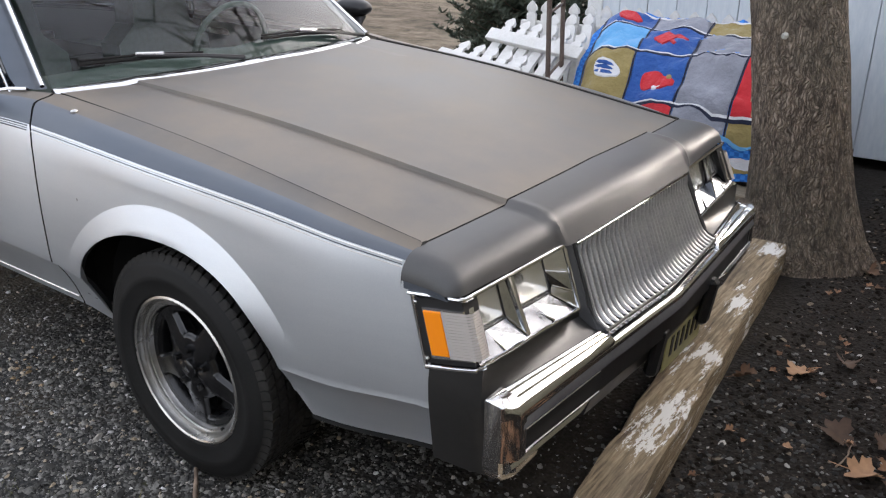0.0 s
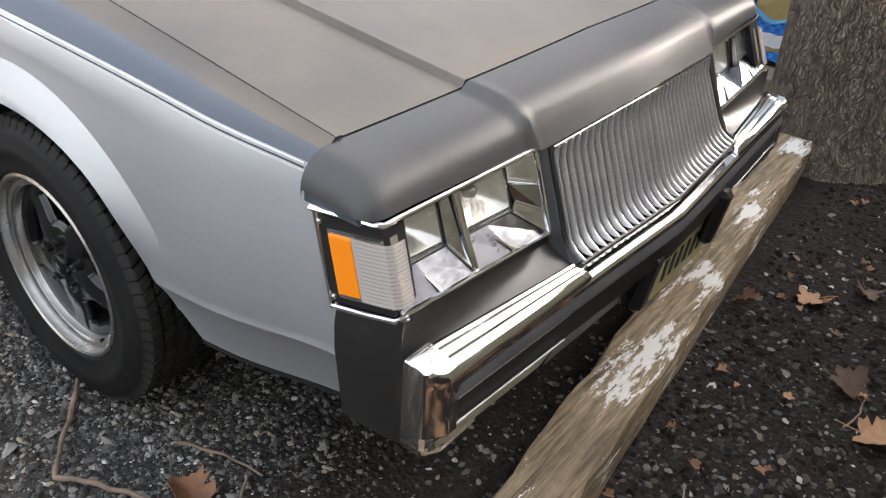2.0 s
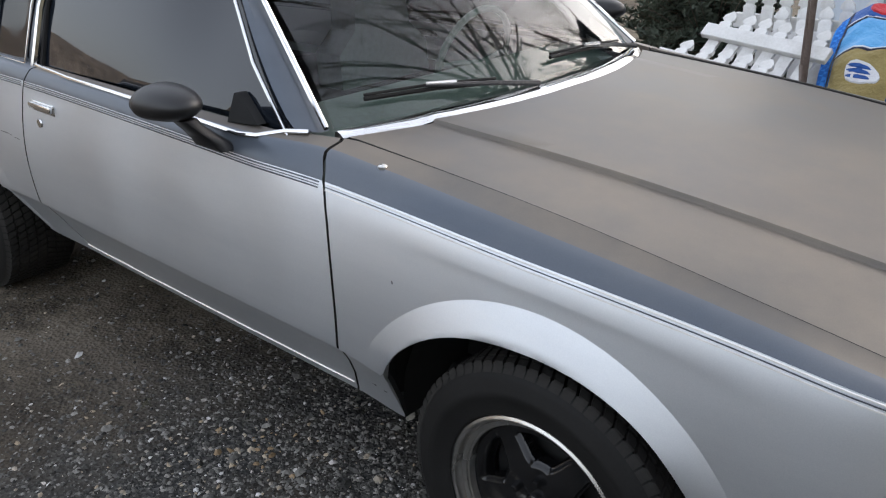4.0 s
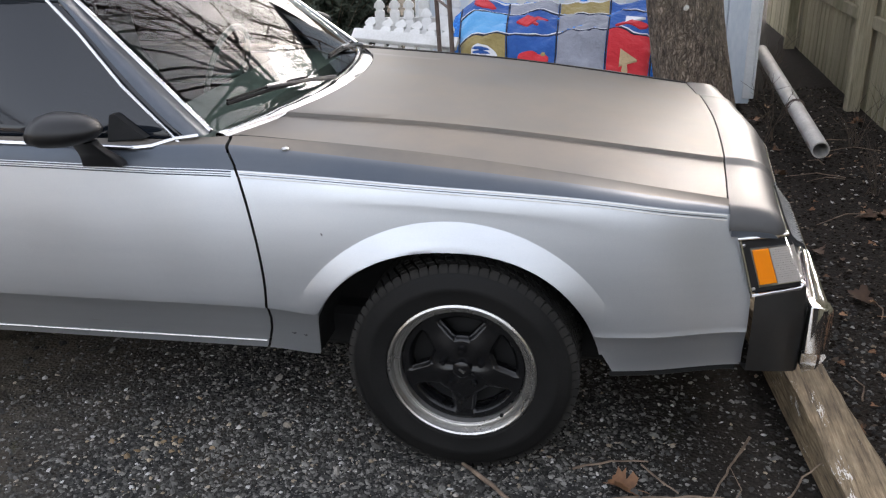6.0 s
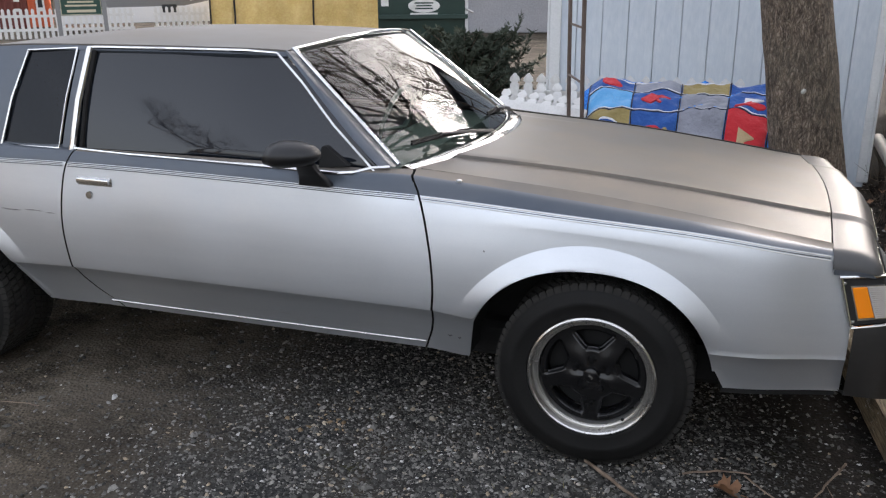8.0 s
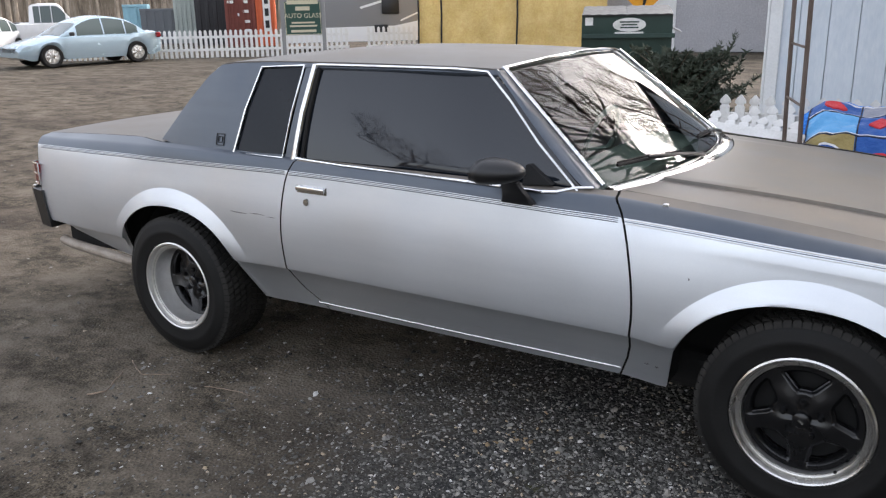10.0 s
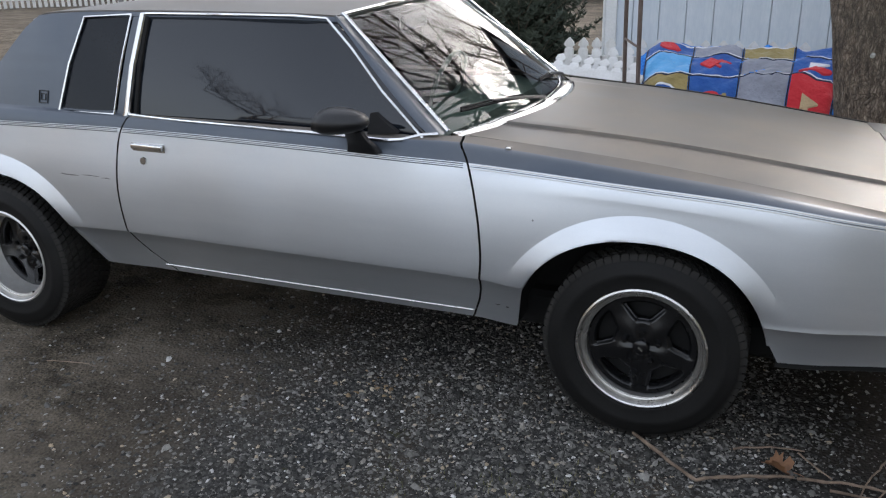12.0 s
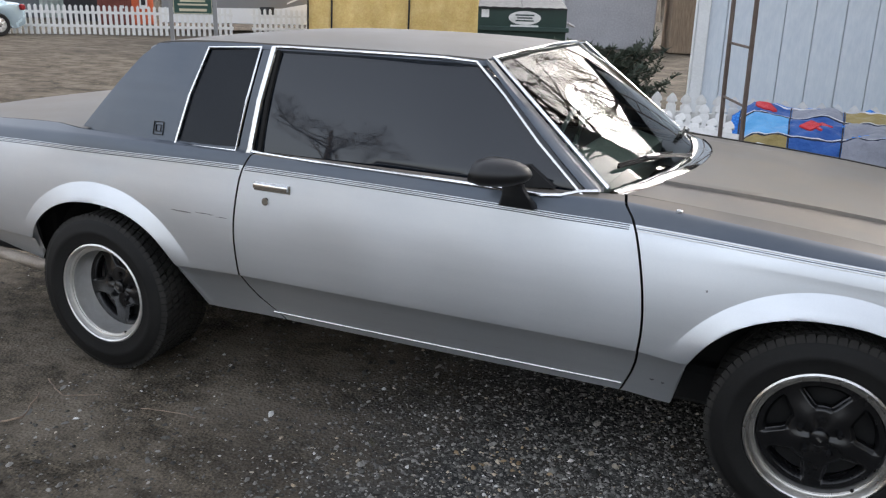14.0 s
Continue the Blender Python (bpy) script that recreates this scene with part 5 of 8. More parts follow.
for k in range(6):
    bm = bmesh.new()
    box(bm, (0.9780, 0.140 + 0.042 * k, 0.280), (0.002, 0.018, 0.066), pose(0, 0, 0, 0, 4, 0))
    part("plate_bar", bm, PLATEINK, plate_root, "dark bar")

# ---- wheels ----
def tread_blocks(bm, r, s, start, width, ribs, around, tall=0.012):
    """Rubber blocks over the tread, as one run of skewed boxes."""
    rw = width / ribs
    for k in range(around):
        for q in range(ribs):
            a0 = (k + 0.5 * (q % 2)) * math.tau / around
            skew = 0.35 * math.tau / around * (1 if q < ribs / 2 else -1)
            span = 0.74 * math.tau / around
            h0, h1 = start + q * rw + 0.0035, start + (q + 1) * rw - 0.0035
            quad = []
            for h, sk in ((h0, 0), (h1, skew)):
                for a in (a0 + sk, a0 + sk + span):
                    quad.append((a, h))
            order = [quad[0], quad[1], quad[3], quad[2]]
            lo = [bm.verts.new(((r - tall) * math.cos(a), -s * h, (r - tall) * math.sin(a))) for a, h in order]
            hi = [bm.verts.new((r * math.cos(a), -s * h, r * math.sin(a))) for a, h in order]
            bm.faces.new(hi)
            for i in range(4):
                bm.faces.new((lo[i], lo[(i + 1) % 4], hi[(i + 1) % 4], hi[i]))


def wheel(x, y, s, tyre_r, tyre_w, dish, label, tilt=0):
    """A wheel; y is the plane of its outer rim lip, which looks towards s."""
    R = 0.214
    root = new("wheel")
    root.parent = car
    root.location = (x, y, tyre_r - 0.008)
    root.rotation_euler = (0, radians(tilt), 0)
    tagged(root, label)
    def o(h):
        return s * h
    bm = bmesh.new()
    w = tyre_w
    prof = [(R - 0.010, o(-0.014)), (R + 0.001, o(-0.002)), (R + 0.006, o(0.006)), (R + 0.014, o(0.008)), (R + 0.020, o(0.007)), (R + 0.045, o(0.016)), (R + 0.060, o(0.0175)), (R + 0.063, o(0.0155)), (tyre_r - 0.034, o(0.012)),
            (tyre_r - 0.020, o(0.003)), (tyre_r - 0.010, o(-0.010)), (tyre_r - 0.0115, o(-0.018)), (tyre_r - 0.0115, o(-w + 0.03)), (tyre_r - 0.02, o(-w + 0.01)), (tyre_r - 0.05, o(-w)), (R, o(-w + 0.02)), (R - 0.01, o(-w + 0.03))]
    lathe(bm, prof, "y", 72)
    bmesh.ops.recalc_face_normals(bm, faces=bm.faces)
    tyre = part("tyre", bm, RUBBER, root, "black rubber tyre", 40)
    bm = bmesh.new()
    tread_blocks(bm, tyre_r, s, 0.004, w - 0.03, 7, 72)
    # shoulder lugs
    for k in range(72):
        a = k * math.tau / 72
        b = a + 0.86 * math.tau / 72
        ring = [[((rr) * math.cos(t), o(h), rr * math.sin(t)) for rr, h in ((tyre_r - 0.003, -0.006), (tyre_r - 0.0115, -0.004), (tyre_r - 0.021, 0.0045))] for t in (a, b)]
        vs = [[bm.verts.new(p) for p in r] for r in ring]
        bm.faces.new((vs[0][0], vs[0][1], vs[1][1], vs[1][0]))
        bm.faces.new((vs[0][1], vs[0][2], vs[1][2], vs[1][1]))
    bmesh.ops.recalc_face_normals(bm, faces=bm.faces)
    tagged(part("tread", bm, TREAD, tyre, "black rubber tread blocks", 40), "black rubber tread blocks", kind="stuff")
    bm = bmesh.new()
    lip = [(R - 0.014, o(-0.02)), (R + 0.001, o(-0.006)), (R + 0.002, o(0.004)), (R - 0.004, o(0.007)), (R - 0.009, o(0.004)), (R - 0.0105, o(-0.010)), (R - 0.0125, o(-0.0155)), (R - 0.015, o(-0.0155)), (R - 0.017, o(-0.011)), (R - 0.022, o(-0.0115)), (R - 0.026, o(-0.0135)), (R - 0.0262, o(-0.019)), (R - 0.031, o(-0.0195)), (R - 0.033, o(-0.03)), (R - 0.036, o(-dish)), (R - 0.046, o(-dish - 0.012)), (R - 0.052, o(-dish - 0.06))]
    lathe(bm, lip, "y", 72)
    bmesh.ops.recalc_face_normals(bm, faces=bm.faces)
    part("rim", bm, BARREL if dish > 0.1 else POLISHED, root, "polished aluminium rim", 50)
    # black five-spoke centre with five windows
    C = R - 0.037
    radial = [0.028, 0.040, 0.060, 0.074, 0.082, 0.086, 0.089, 0.092, 0.0945] + [0.097 + 0.0028 * k for k in range(21)] + [0.162, C]
    na = 320
    def face_h(r, a):
        spoke = 0.5 + 0.5 * math.cos(5 * a)
        m = 36 - abs(((math.degrees(a) + 36) % 72) - 36)
        half = 9 + 15 * math.sqrt(max(0.0, (min(max(r, 0.095), 0.153) - 0.095) / 0.055))
        gap = max(radians(m - half) * r, 0.097 - r, r - 0.153)
        fall = 0.011 * (1 - step(gap, 0.0, 0.011))
        return -dish + 0.006 + 0.014 * step(0.15 - r, 0, 0.09) * (0.45 + 0.55 * spoke) - fall
    def holed(r0, r1, a):
        m = ((math.degrees(a) + 36) % 72) - 36
        m = 36 - abs(m)
        half = 9 + 15 * math.sqrt(max(0.0, (r0 - 0.095) / 0.055))
        return r0 >= 0.097 and r1 <= 0.153 and m < half
    bm = bmesh.new()
    grid = [[bm.verts.new((r * math.cos(k * math.tau / na), o(face_h(r, k * math.tau / na)), r * math.sin(k * math.tau / na))) for r in radial] for k in range(na)]
    for k in range(na):
        a = (k + 0.5) * math.tau / na
        for q in range(len(radial) - 1):
            if not holed(radial[q], radial[q + 1], a):
                j = (k + 1) % na
                bm.faces.new((grid[k][q], grid[j][q], grid[j][q + 1], grid[k][q + 1]))
    bmesh.ops.delete(bm, geom=[v for v in bm.verts if not v.link_faces], context="VERTS")
    bmesh.ops.recalc_face_normals(bm, faces=bm.faces)
    for v in [g for g in bmesh.ops.extrude_edge_only(bm, edges=[e for e in bm.edges if e.is_boundary])["geom"] if isinstance(g, bmesh.types.BMVert)]:
        v.co.y -= s * 0.026
        v.co.x *= 0.985
        v.co.z *= 0.985
    bmesh.ops.recalc_face_normals(bm, faces=bm.faces)
    centre = part("wheel_centre", bm, WHEELBLACK, root, "satin black five-spoke wheel centre", 40)
    centre.rotation_euler = (0, radians(-54), 0)
    bm = bmesh.new()
    lathe(bm, [(0.0, o(-dish + 0.032)), (0.020, o(-dish + 0.031)), (0.026, o(-dish + 0.027)), (0.030, o(-dish + 0.012)), (0.030, o(-dish - 0.02))], "y", 28)
    bmesh.ops.recalc_face_normals(bm, faces=bm.faces)
    part("hub_cap", bm, WHEELBLACK, root, "small black hub cap", 40)
    bm = bmesh.new()
    box(bm, (0, o(-dish + 0.033), 0), (0.018, 0.002, 0.007), pose(0, 0, 0, 0, 35, 0))
    part("cap_badge", bm, POLISHED, root, "worn bright badge")
    for k in range(5):
        a = radians(54 + 72 * k + 36)
        bm = bmesh.new()
        lathe(bm, [(0.0, o(-dish + 0.030)), (0.007, o(-dish + 0.029)), (0.010, o(-dish + 0.024)), (0.011, o(0.0 - dish))], "y", 6)
        bmesh.ops.recalc_face_normals(bm, faces=bm.faces)
        nut = part("lug_nut", bm, WHEELBLACK, root, "lug nut", 30)
        nut.location = (0.058 * math.cos(a), 0, 0.058 * math.sin(a))
    bm = bmesh.new()
    tube(bm, [(0.117, o(-0.036), -0.152), (0.112, o(-0.012), -0.147)], [0.006, 0.005], 8)
    part("valve", bm, RUBBER, root, "black rubber valve stem")
    bm = bmesh.new()
    lathe(bm, [(0.0, o(-dish - 0.05)), (0.155, o(-dish - 0.05)), (0.158, o(-dish - 0.09)), (0.10, o(-w + 0.02))], "y", 32)
    part("brake_drum", bm, DARK, root, "dark brake drum")
    return root


for s in (-1, 1):
    wheel(0.010, s * 0.858, s, 0.334, 0.235, 0.038, "front wheel with polished lip and black centre")
    wheel(-2.750, s * 0.925, s, 0.338, 0.285, 0.115, "deep-dish rear wheel with polished rim", 8)

# ---- car details ----
def on_side(x, z, s, out=0.0):
    return Vector((x, s * (side_y(x, z) + out), z))


for s in (-1, 1):
    # pinstripes under the two-tone break
    for dz, r, lab, m in ((-0.004, 0.0021, "thin pale pinstripe", WHITE), (-0.0105, 0.0013, "thin dark pinstripe", SLATE), (-0.0165, 0.0019, "thin pale pinstripe", WHITE)):
        for x0, x1 in ((0.70, -0.588), (-0.612, -2.02), (-2.045, -3.90)):
            if m is WHITE and x0 < 0:
                mm, ll = SLATE, "thin dark pinstripe"
            else:
                mm, ll = m, lab
            bm = bmesh.new()
            n = 40
            tube(bm, [on_side(x0 + (x1 - x0) * i / n, tab(x0 + (x1 - x0) * i / n, PIN) + dz, s, 0.0009) for i in range(n + 1)], r, 5)
            part("pinstripe", bm, mm, car, ll)
    # sill moulding under the door
    bm = bmesh.new()
    tube(bm, [on_side(-0.60 - 1.37 * i / 20, 0.347 + 0.008 * i / 20, s, 0.001) for i in range(21)], 0.0030, 6)
    part("sill_moulding", bm, POLISHED, car, "thin bright sill moulding")
    # rocker under the door and behind the front wheel
    bm = bmesh.new()
    loft(bm, [[(x, s * 0.75, 0.345), (x, s * 0.75, 0.325), (x, s * 0.74, 0.31), (x, s * 0.68, 0.30), (x, s * 0.68, 0.345)] for x in (-0.62, -1.0, -1.6, -2.25)], True, True)
    part("rocker", tidy(bm), DARK, car, "dark rocker panel")
    # dark flange under the fender, before the front wheel
    bm = bmesh.new()
    rings = []
    for i in range(9):
        x = 0.425 + 0.345 * i / 8
        z, y = side_rows(x)[0]
        rings.append([(x, s * (y - 0.004), z + 0.012), (x, s * (y - 0.006), z - 0.018), (x, s * (y - 0.014), z - 0.024), (x, s * (y - 0.09), z - 0.020), (x, s * (y - 0.09), z + 0.012)])
    loft(bm, rings, True, True)
    part("fender_flange", tidy(bm), DARK, car, "black flange under the fender")
    # door handle and lock
    handle = new("door_handle")
    handle.parent = car
    tagged(handle, "chrome pull-up door handle")
    bm = bmesh.new()
    c = on_side(-1.897, 0.882, s, 0.010)
    box(bm, c, (0.15, 0.016, 0.022), None, 0.006, 0, 2)
    part("handle_bar", bm, CHROME, handle)
    bm = bmesh.new()
    box(bm, on_side(-1.897, 0.878, s, 0.0), (0.158, 0.006, 0.034), None, 0.002)
    part("handle_recess", bm, POLISHED, handle)
    bm = bmesh.new()
    lathe(bm, [(0.0, s * 0.006), (0.014, s * 0.005), (0.016, 0.0)], "y", 20)
    lock = part("door_lock", bm, CHROME, car, "round chrome key lock")
    lock.location = on_side(-1.922, 0.826, s, 0.001)
    # square badge on the sail panel
    bm = bmesh.new()
    for r in (0.024, 0.012):
        ring = [(-2.475 + dx, 1.036 + dz) for dx, dz in ((-r, -r), (r, -r), (r, r), (-r, r), (-r, -r))]
        tube(bm, [(x, s * (upper_y(x, z) + 0.002), z) for x, z in ring], 0.0022, 5)
    part("badge", bm, SATIN, car, "small square outline badge")
    # wing mirror
    mirror = new("wing_mirror")
    mirror.parent = car
    tagged(mirror, "black bullet-shaped wing mirror")
    bm = bmesh.new()
    rings = []
    for i in range(23):
        t = i / 22
        x = -1.082 + 0.182 * t
        rad = 0.050 * (0.82 + 0.18 * step(t, 0.0, 0.22)) * math.sqrt(max(0.02, 1 - max(0.0, (t - 0.25) / 0.76) ** 2.1))
        zc = 1.043 + 0.006 * t
        rings.append([(x + 0.010 * math.sin(k * math.tau / 20) * (1 - t), s * (0.965 + rad * 1.45 * math.cos(k * math.tau / 20)), zc + rad * (0.98 if math.sin(k * math.tau / 20) > 0 else 0.86) * math.sin(k * math.tau / 20)) for k in range(20)])
    first = rings[0]
    mid = sum((Vector(p) for p in first), Vector()) / 20
    rings.insert(0, [tuple(mid + (Vector(p) - mid) * 0.90 + Vector((0.004, 0, 0))) for p in first])
    loft(bm, rings, True, True)
    part("mirror_shell", tidy(bm), SATIN, mirror, "black mirror shell", 45)
    bm = bmesh.new()
    rings = []
    for x0, x1, y, z, d in ((-0.990, -0.926, 0.958, 1.016, 0.022), (-0.994, -0.926, 0.945, 1.000, 0.020), (-1.002, -0.922, 0.918, 0.974, 0.021), (-1.018, -0.912, 0.888, 0.946, 0.024), (-1.028, -0.904, 0.872, 0.926, 0.026)):
        rings.append([(x0, s * (y - d * 0.6), z), (x0 + 0.008, s * (y - d), z), (x1 - 0.008, s * (y - d), z), (x1, s * (y - d * 0.6), z), (x1, s * (y + d * 0.6), z), (x1 - 0.008, s * (y + d), z), (x0 + 0.008, s * (y + d), z), (x0, s * (y + d * 0.6), z)])
    loft(bm, rings, True, True)
    part("mirror_foot", tidy(bm), SATIN, mirror, "black mirror foot", 50)
    bm = bmesh.new()
    loft(bm, [[(x, s * (upper_y(x, z) + d), z) for x, z in ((-0.868, 0.984), (-0.978, 0.976), (-0.978, 1.044), (-0.962, 1.046))] for d in (-0.006, 0.020)], True, True)
    part("mirror_plate", tidy(bm), DARK, mirror, "black triangular mirror plate")
    # tail lamp and rear bumper filler
    tail = new("tail_lamp")
    tail.parent = car
    tagged(tail, "red tail lamp with chrome frame")
    for z0, z1 in ((0.70, 0.745), (0.753, 0.80)):
        bm = bmesh.new()
        loft(bm, [[(-3.985, s * 0.60, z), (-3.995, s * 0.74, z), (-3.97, s * 0.802, z), (-3.915, s * 0.822, z), (-3.915, s * 0.70, z)] for z in (z0, z1)], True, True)
        part("red_lens", tidy(bm), REDLENS, tail, "red lens")
    bm = bmesh.new()
    for z in (0.695, 0.749, 0.806):
        tube(bm, [(-3.99, s * 0.60, z), (-3.998, s * 0.74, z), (-3.972, s * 0.805, z), (-3.905, s * 0.826, z)], 0.005, 6)
    tube(bm, [(-3.902, s * 0.826, 0.69), (-3.902, s * 0.826, 0.81)], 0.005, 6)
    part("lamp_frame", bm, CHROME, tail, "chrome lamp frame")
    bm = bmesh.new()
    loft(bm, [[(-3.84 - 0.02 * k, s * (0.838 - 0.004 * k), 0.46), (-3.885 - 0.02 * k, s * (0.836 - 0.004 * k), 0.66), (-3.885 - 0.02 * k, s * 0.6, 0.66), (-3.84 - 0.02 * k, s * 0.6, 0.46)] for k in range(7)], True, True)
    part("bumper_filler", tidy(bm), SATIN, car, "satin black rear bumper filler")
bumper("rear_bumper", pose(-3.075, 0, 0.118, 0, 0, 180), "chrome rear bumper with dark face")
# rear panel between the tail lamps
bm = bmesh.new()
box(bm, (-3.94, 0, 0.73), (0.05, 1.3, 0.34), None, 0.01)
part("tail_panel", bm, SATIN, car, "dark tail panel")
# tailpipe that runs behind the rear wheel
bm = bmesh.new()
tube(bm, [(-2.9, -0.55, 0.34), (-3.1, -0.74, 0.335), (-3.25, -0.80, 0.345), (-3.72, -0.80, 0.375), (-3.80, -0.80, 0.39)], 0.027, 12)
part("tailpipe", bm, two_tone("dull_beige_pipe", (0.25, 0.21, 0.17), (0.38, 0.33, 0.28), 9, 0.6, 0.3, 0.1), car, "dull beige tailpipe")

# washer nozzle on the fender
bm = bmesh.new()
lathe(bm, [(0.0, 0.001), (0.004, 0.001), (0.005, 0.005), (0.008, 0.0045), (0.011, 0.001), (0.011, -0.010)], "z", 16)
nozzle = part("washer_nozzle", tidy(bm), POLISHED, car, "small chrome cap on the fender")
nozzle.location = (-0.478, -0.772, 0.9495)

# wipers
for y0, y1, x0 in ((-0.60, -0.22, 0.0), (0.05, 0.52, 0.0)):
    wiper = new("wiper")
    wiper.parent = car
    tagged(wiper, "black wiper with pale arm")
    a = Vector(shield_base(y0)) + Vector((-0.035, 0, 0.052))
    b = Vector(shield_base(y1)) + Vector((-0.010, 0, 0.030))
    bm = bmesh.new()
    for k in range(2):
        tube(bm, [a + Vector((0, 0, 0.010 * k)), a.lerp(b, 0.5) + Vector((0.006, 0, 0.006 + 0.012 * k)), b + Vector((0, 0, 0.010 * k))], 0.006 - 0.002 * k, 6)
    part("blade", bm, RUBBER, wiper, "black wiper blade")
    bm = bmesh.new()
    mid, foot = a.lerp(b, 0.42) + Vector((0.012, 0, 0.018)), Vector(shield_base(y1 + 0.13)) + Vector((0.03, 0, 0.010))
    tube(bm, [mid, mid.lerp(foot, 0.6) + Vector((0.006, 0, 0.004)), foot], [0.005, 0.007, 0.009], 6)
    part("arm", bm, SATIN, wiper, "black wiper arm")
    bm = bmesh.new()
    tube(bm, [mid + Vector((0.001, 0, 0.005)), mid.lerp(foot, 0.24) + Vector((0.004, 0, 0.009))], [0.0045, 0.0055], 6)
    part("arm_link", bm, POLISHED, wiper, "pale metal link")

# cabin seen through the windshield
bm = bmesh.new()
loft(bm, [[(-0.78, y, 0.93), (-0.90, y, 0.965), (-1.02, y, 0.955), (-1.06, y, 0.85), (-0.8, y, 0.6)] for y in (-0.70, 0, 0.70)], True, True)
part("dashboard", tidy(bm), SEAT, car, "dark green-grey dashboard", 50)
for y in (-0.36, 0.36):
    bm = bmesh.new()
    loft(bm, [[(-1.72 - 0.08 * (z - 0.45), y - w, z), (-1.58 - 0.08 * (z - 0.45), y - w, z), (-1.58 - 0.08 * (z - 0.45), y + w, z), (-1.72 - 0.08 * (z - 0.45), y + w, z)] for z, w in ((0.45, 0.25), (0.92, 0.24), (1.0, 0.15), (1.15, 0.13))], True, True)
    box(bm, (-1.42, y, 0.52), (0.5, 0.5, 0.16), None, 0.04)
    part("seat", tidy(bm), SEAT, car, "dark cloth seat", 40)
bm = bmesh.new()
tube(bm, [Vector((-1.16, 0.36, 0.93)) + Vector((0.06 * math.sin(a) * 0.9, 0.19 * math.cos(a), 0.18 * math.sin(a))) for a in [k * math.tau / 28 for k in range(29)]], 0.012, 8)
tube(bm, [(-1.16, 0.19, 0.93), (-1.12, 0.36, 0.92), (-1.16, 0.53, 0.93)], 0.012, 6)
part("steering_wheel", bm, SEAT, car, "dark steering wheel")
bm = bmesh.new()
box(bm, (-1.17, 0.02, 1.285), (0.03, 0.24, 0.06), None, 0.012)
part("rear_view_mirror", bm, SATIN, car, "black rear-view mirror")
bm = bmesh.new()
box(bm, (-1.9, 0, 0.62), (2.0, 1.5, 0.3))
part("cabin_floor", bm, SEAT, car, "dark cabin floor")

# scuffs and chips in the paint
SCUFF = plain("bare_scuffed_paint", (0.16, 0.165, 0.18), 0.6)
PALESCUFF = plain("pale_scratch", (0.55, 0.55, 0.56), 0.5)
for x, z, l, h, m in ((-2.31, 0.742, 0.10, 0.0035, SCUFF), (-2.20, 0.746, 0.09, 0.0028, SCUFF), (-2.12, 0.741, 0.05, 0.002, SCUFF), (-0.50, 0.392, 0.018, 0.004, SCUFF), (-0.465, 0.386, 0.012, 0.005, SCUFF), (-1.15, 0.402, 0.05, 0.0016, PALESCUFF), (-1.03, 0.398, 0.04, 0.0013, PALESCUFF), (-0.36, 0.74, 0.006, 0.005, SCUFF), (-1.45, 0.46, 0.07, 0.0012, PALESCUFF)):
    bm = bmesh.new()
    rings = []
    for i in range(9):
        f = i / 8
        hh = h * (0.25 + 0.75 * math.sin(math.pi * f)) * (0.7 + 0.5 * noise.noise((x * 9, i * 1.7, 2)))
        zz = z + 0.004 * noise.noise((x * 7, i * 0.5, 1))
        rings.append([on_side(x + l * (f - 0.5), zz - hh, -1, 0.0008), on_side(x + l * (f - 0.5), zz + hh, -1, 0.0008)])
    loft(bm, rings, False, False)
    part("scuff", bm, m, car, "small scuff in the paint")

# ---- patchwork blanket over a heap by the shed ----
def cloth(name, a, b):
    m = Mat(name, 0.95, 0.0, Sheen_Weight=0.3)
    weave = m.noise(260, 3)
    fold = m.noise(7, 4)
    c = m.ramp(fold, [(0.3, a), (0.7, b)])
    m.color(m.mix(0.25, c, m.ramp(weave, [(0.3, 0.3), (0.7, 0.75)]), "OVERLAY"))
    m.bump(weave, 0.25, 0.002)
    m.bump(m.noise(16, 5, 0.6), 0.7, 0.02)
    m.bump(fold, 0.7, 0.04)
    return m.m


BLUE = cloth("royal_blue_cloth", (0.015, 0.075, 0.30), (0.03, 0.12, 0.40))
LBLUE = cloth("sky_blue_cloth", (0.10, 0.36, 0.70), (0.16, 0.46, 0.80))
GOLD = cloth("olive_gold_cloth", (0.26, 0.20, 0.07), (0.36, 0.28, 0.11))
GREY = cloth("grey_cloth", (0.22, 0.23, 0.27), (0.31, 0.32, 0.37))
RED = cloth("red_cloth", (0.55, 0.02, 0.03), (0.68, 0.04, 0.05))
NAVY = cloth("navy_piping", (0.010, 0.015, 0.04), (0.02, 0.025, 0.06))
WCLOTH = cloth("white_cloth", (0.68, 0.68, 0.70), (0.78, 0.78, 0.80))
TANC = cloth("tan_cloth", (0.55, 0.40, 0.22), (0.62, 0.47, 0.28))
GREEN = cloth("green_cloth", (0.02, 0.30, 0.06), (0.03, 0.38, 0.09))
CHECK = Mat("blue_checked_cloth", 0.95)
_k = CHECK.n.new("ShaderNodeTexChecker")
_k.inputs["Scale"].default_value = 42
_k.inputs["Color1"].default_value, _k.inputs["Color2"].default_value = (0.02, 0.15, 0.55, 1), (0.05, 0.27, 0.75, 1)
CHECK.l.new(CHECK.coord(), _k.inputs["Vector"])
CHECK.color(_k.outputs[0])
CHECK.bump(CHECK.noise(9, 4), 0.4, 0.02)
CHECK = CHECK.m

SLOPE = [(0.0, 2.90, 0.872), (0.10, 2.84, 0.868), (0.42, 2.56, 0.715), (0.60, 2.44, 0.585), (0.76, 2.36, 0.445), (1.0, 2.32, 0.22), (1.10, 2.30, 0.12)]


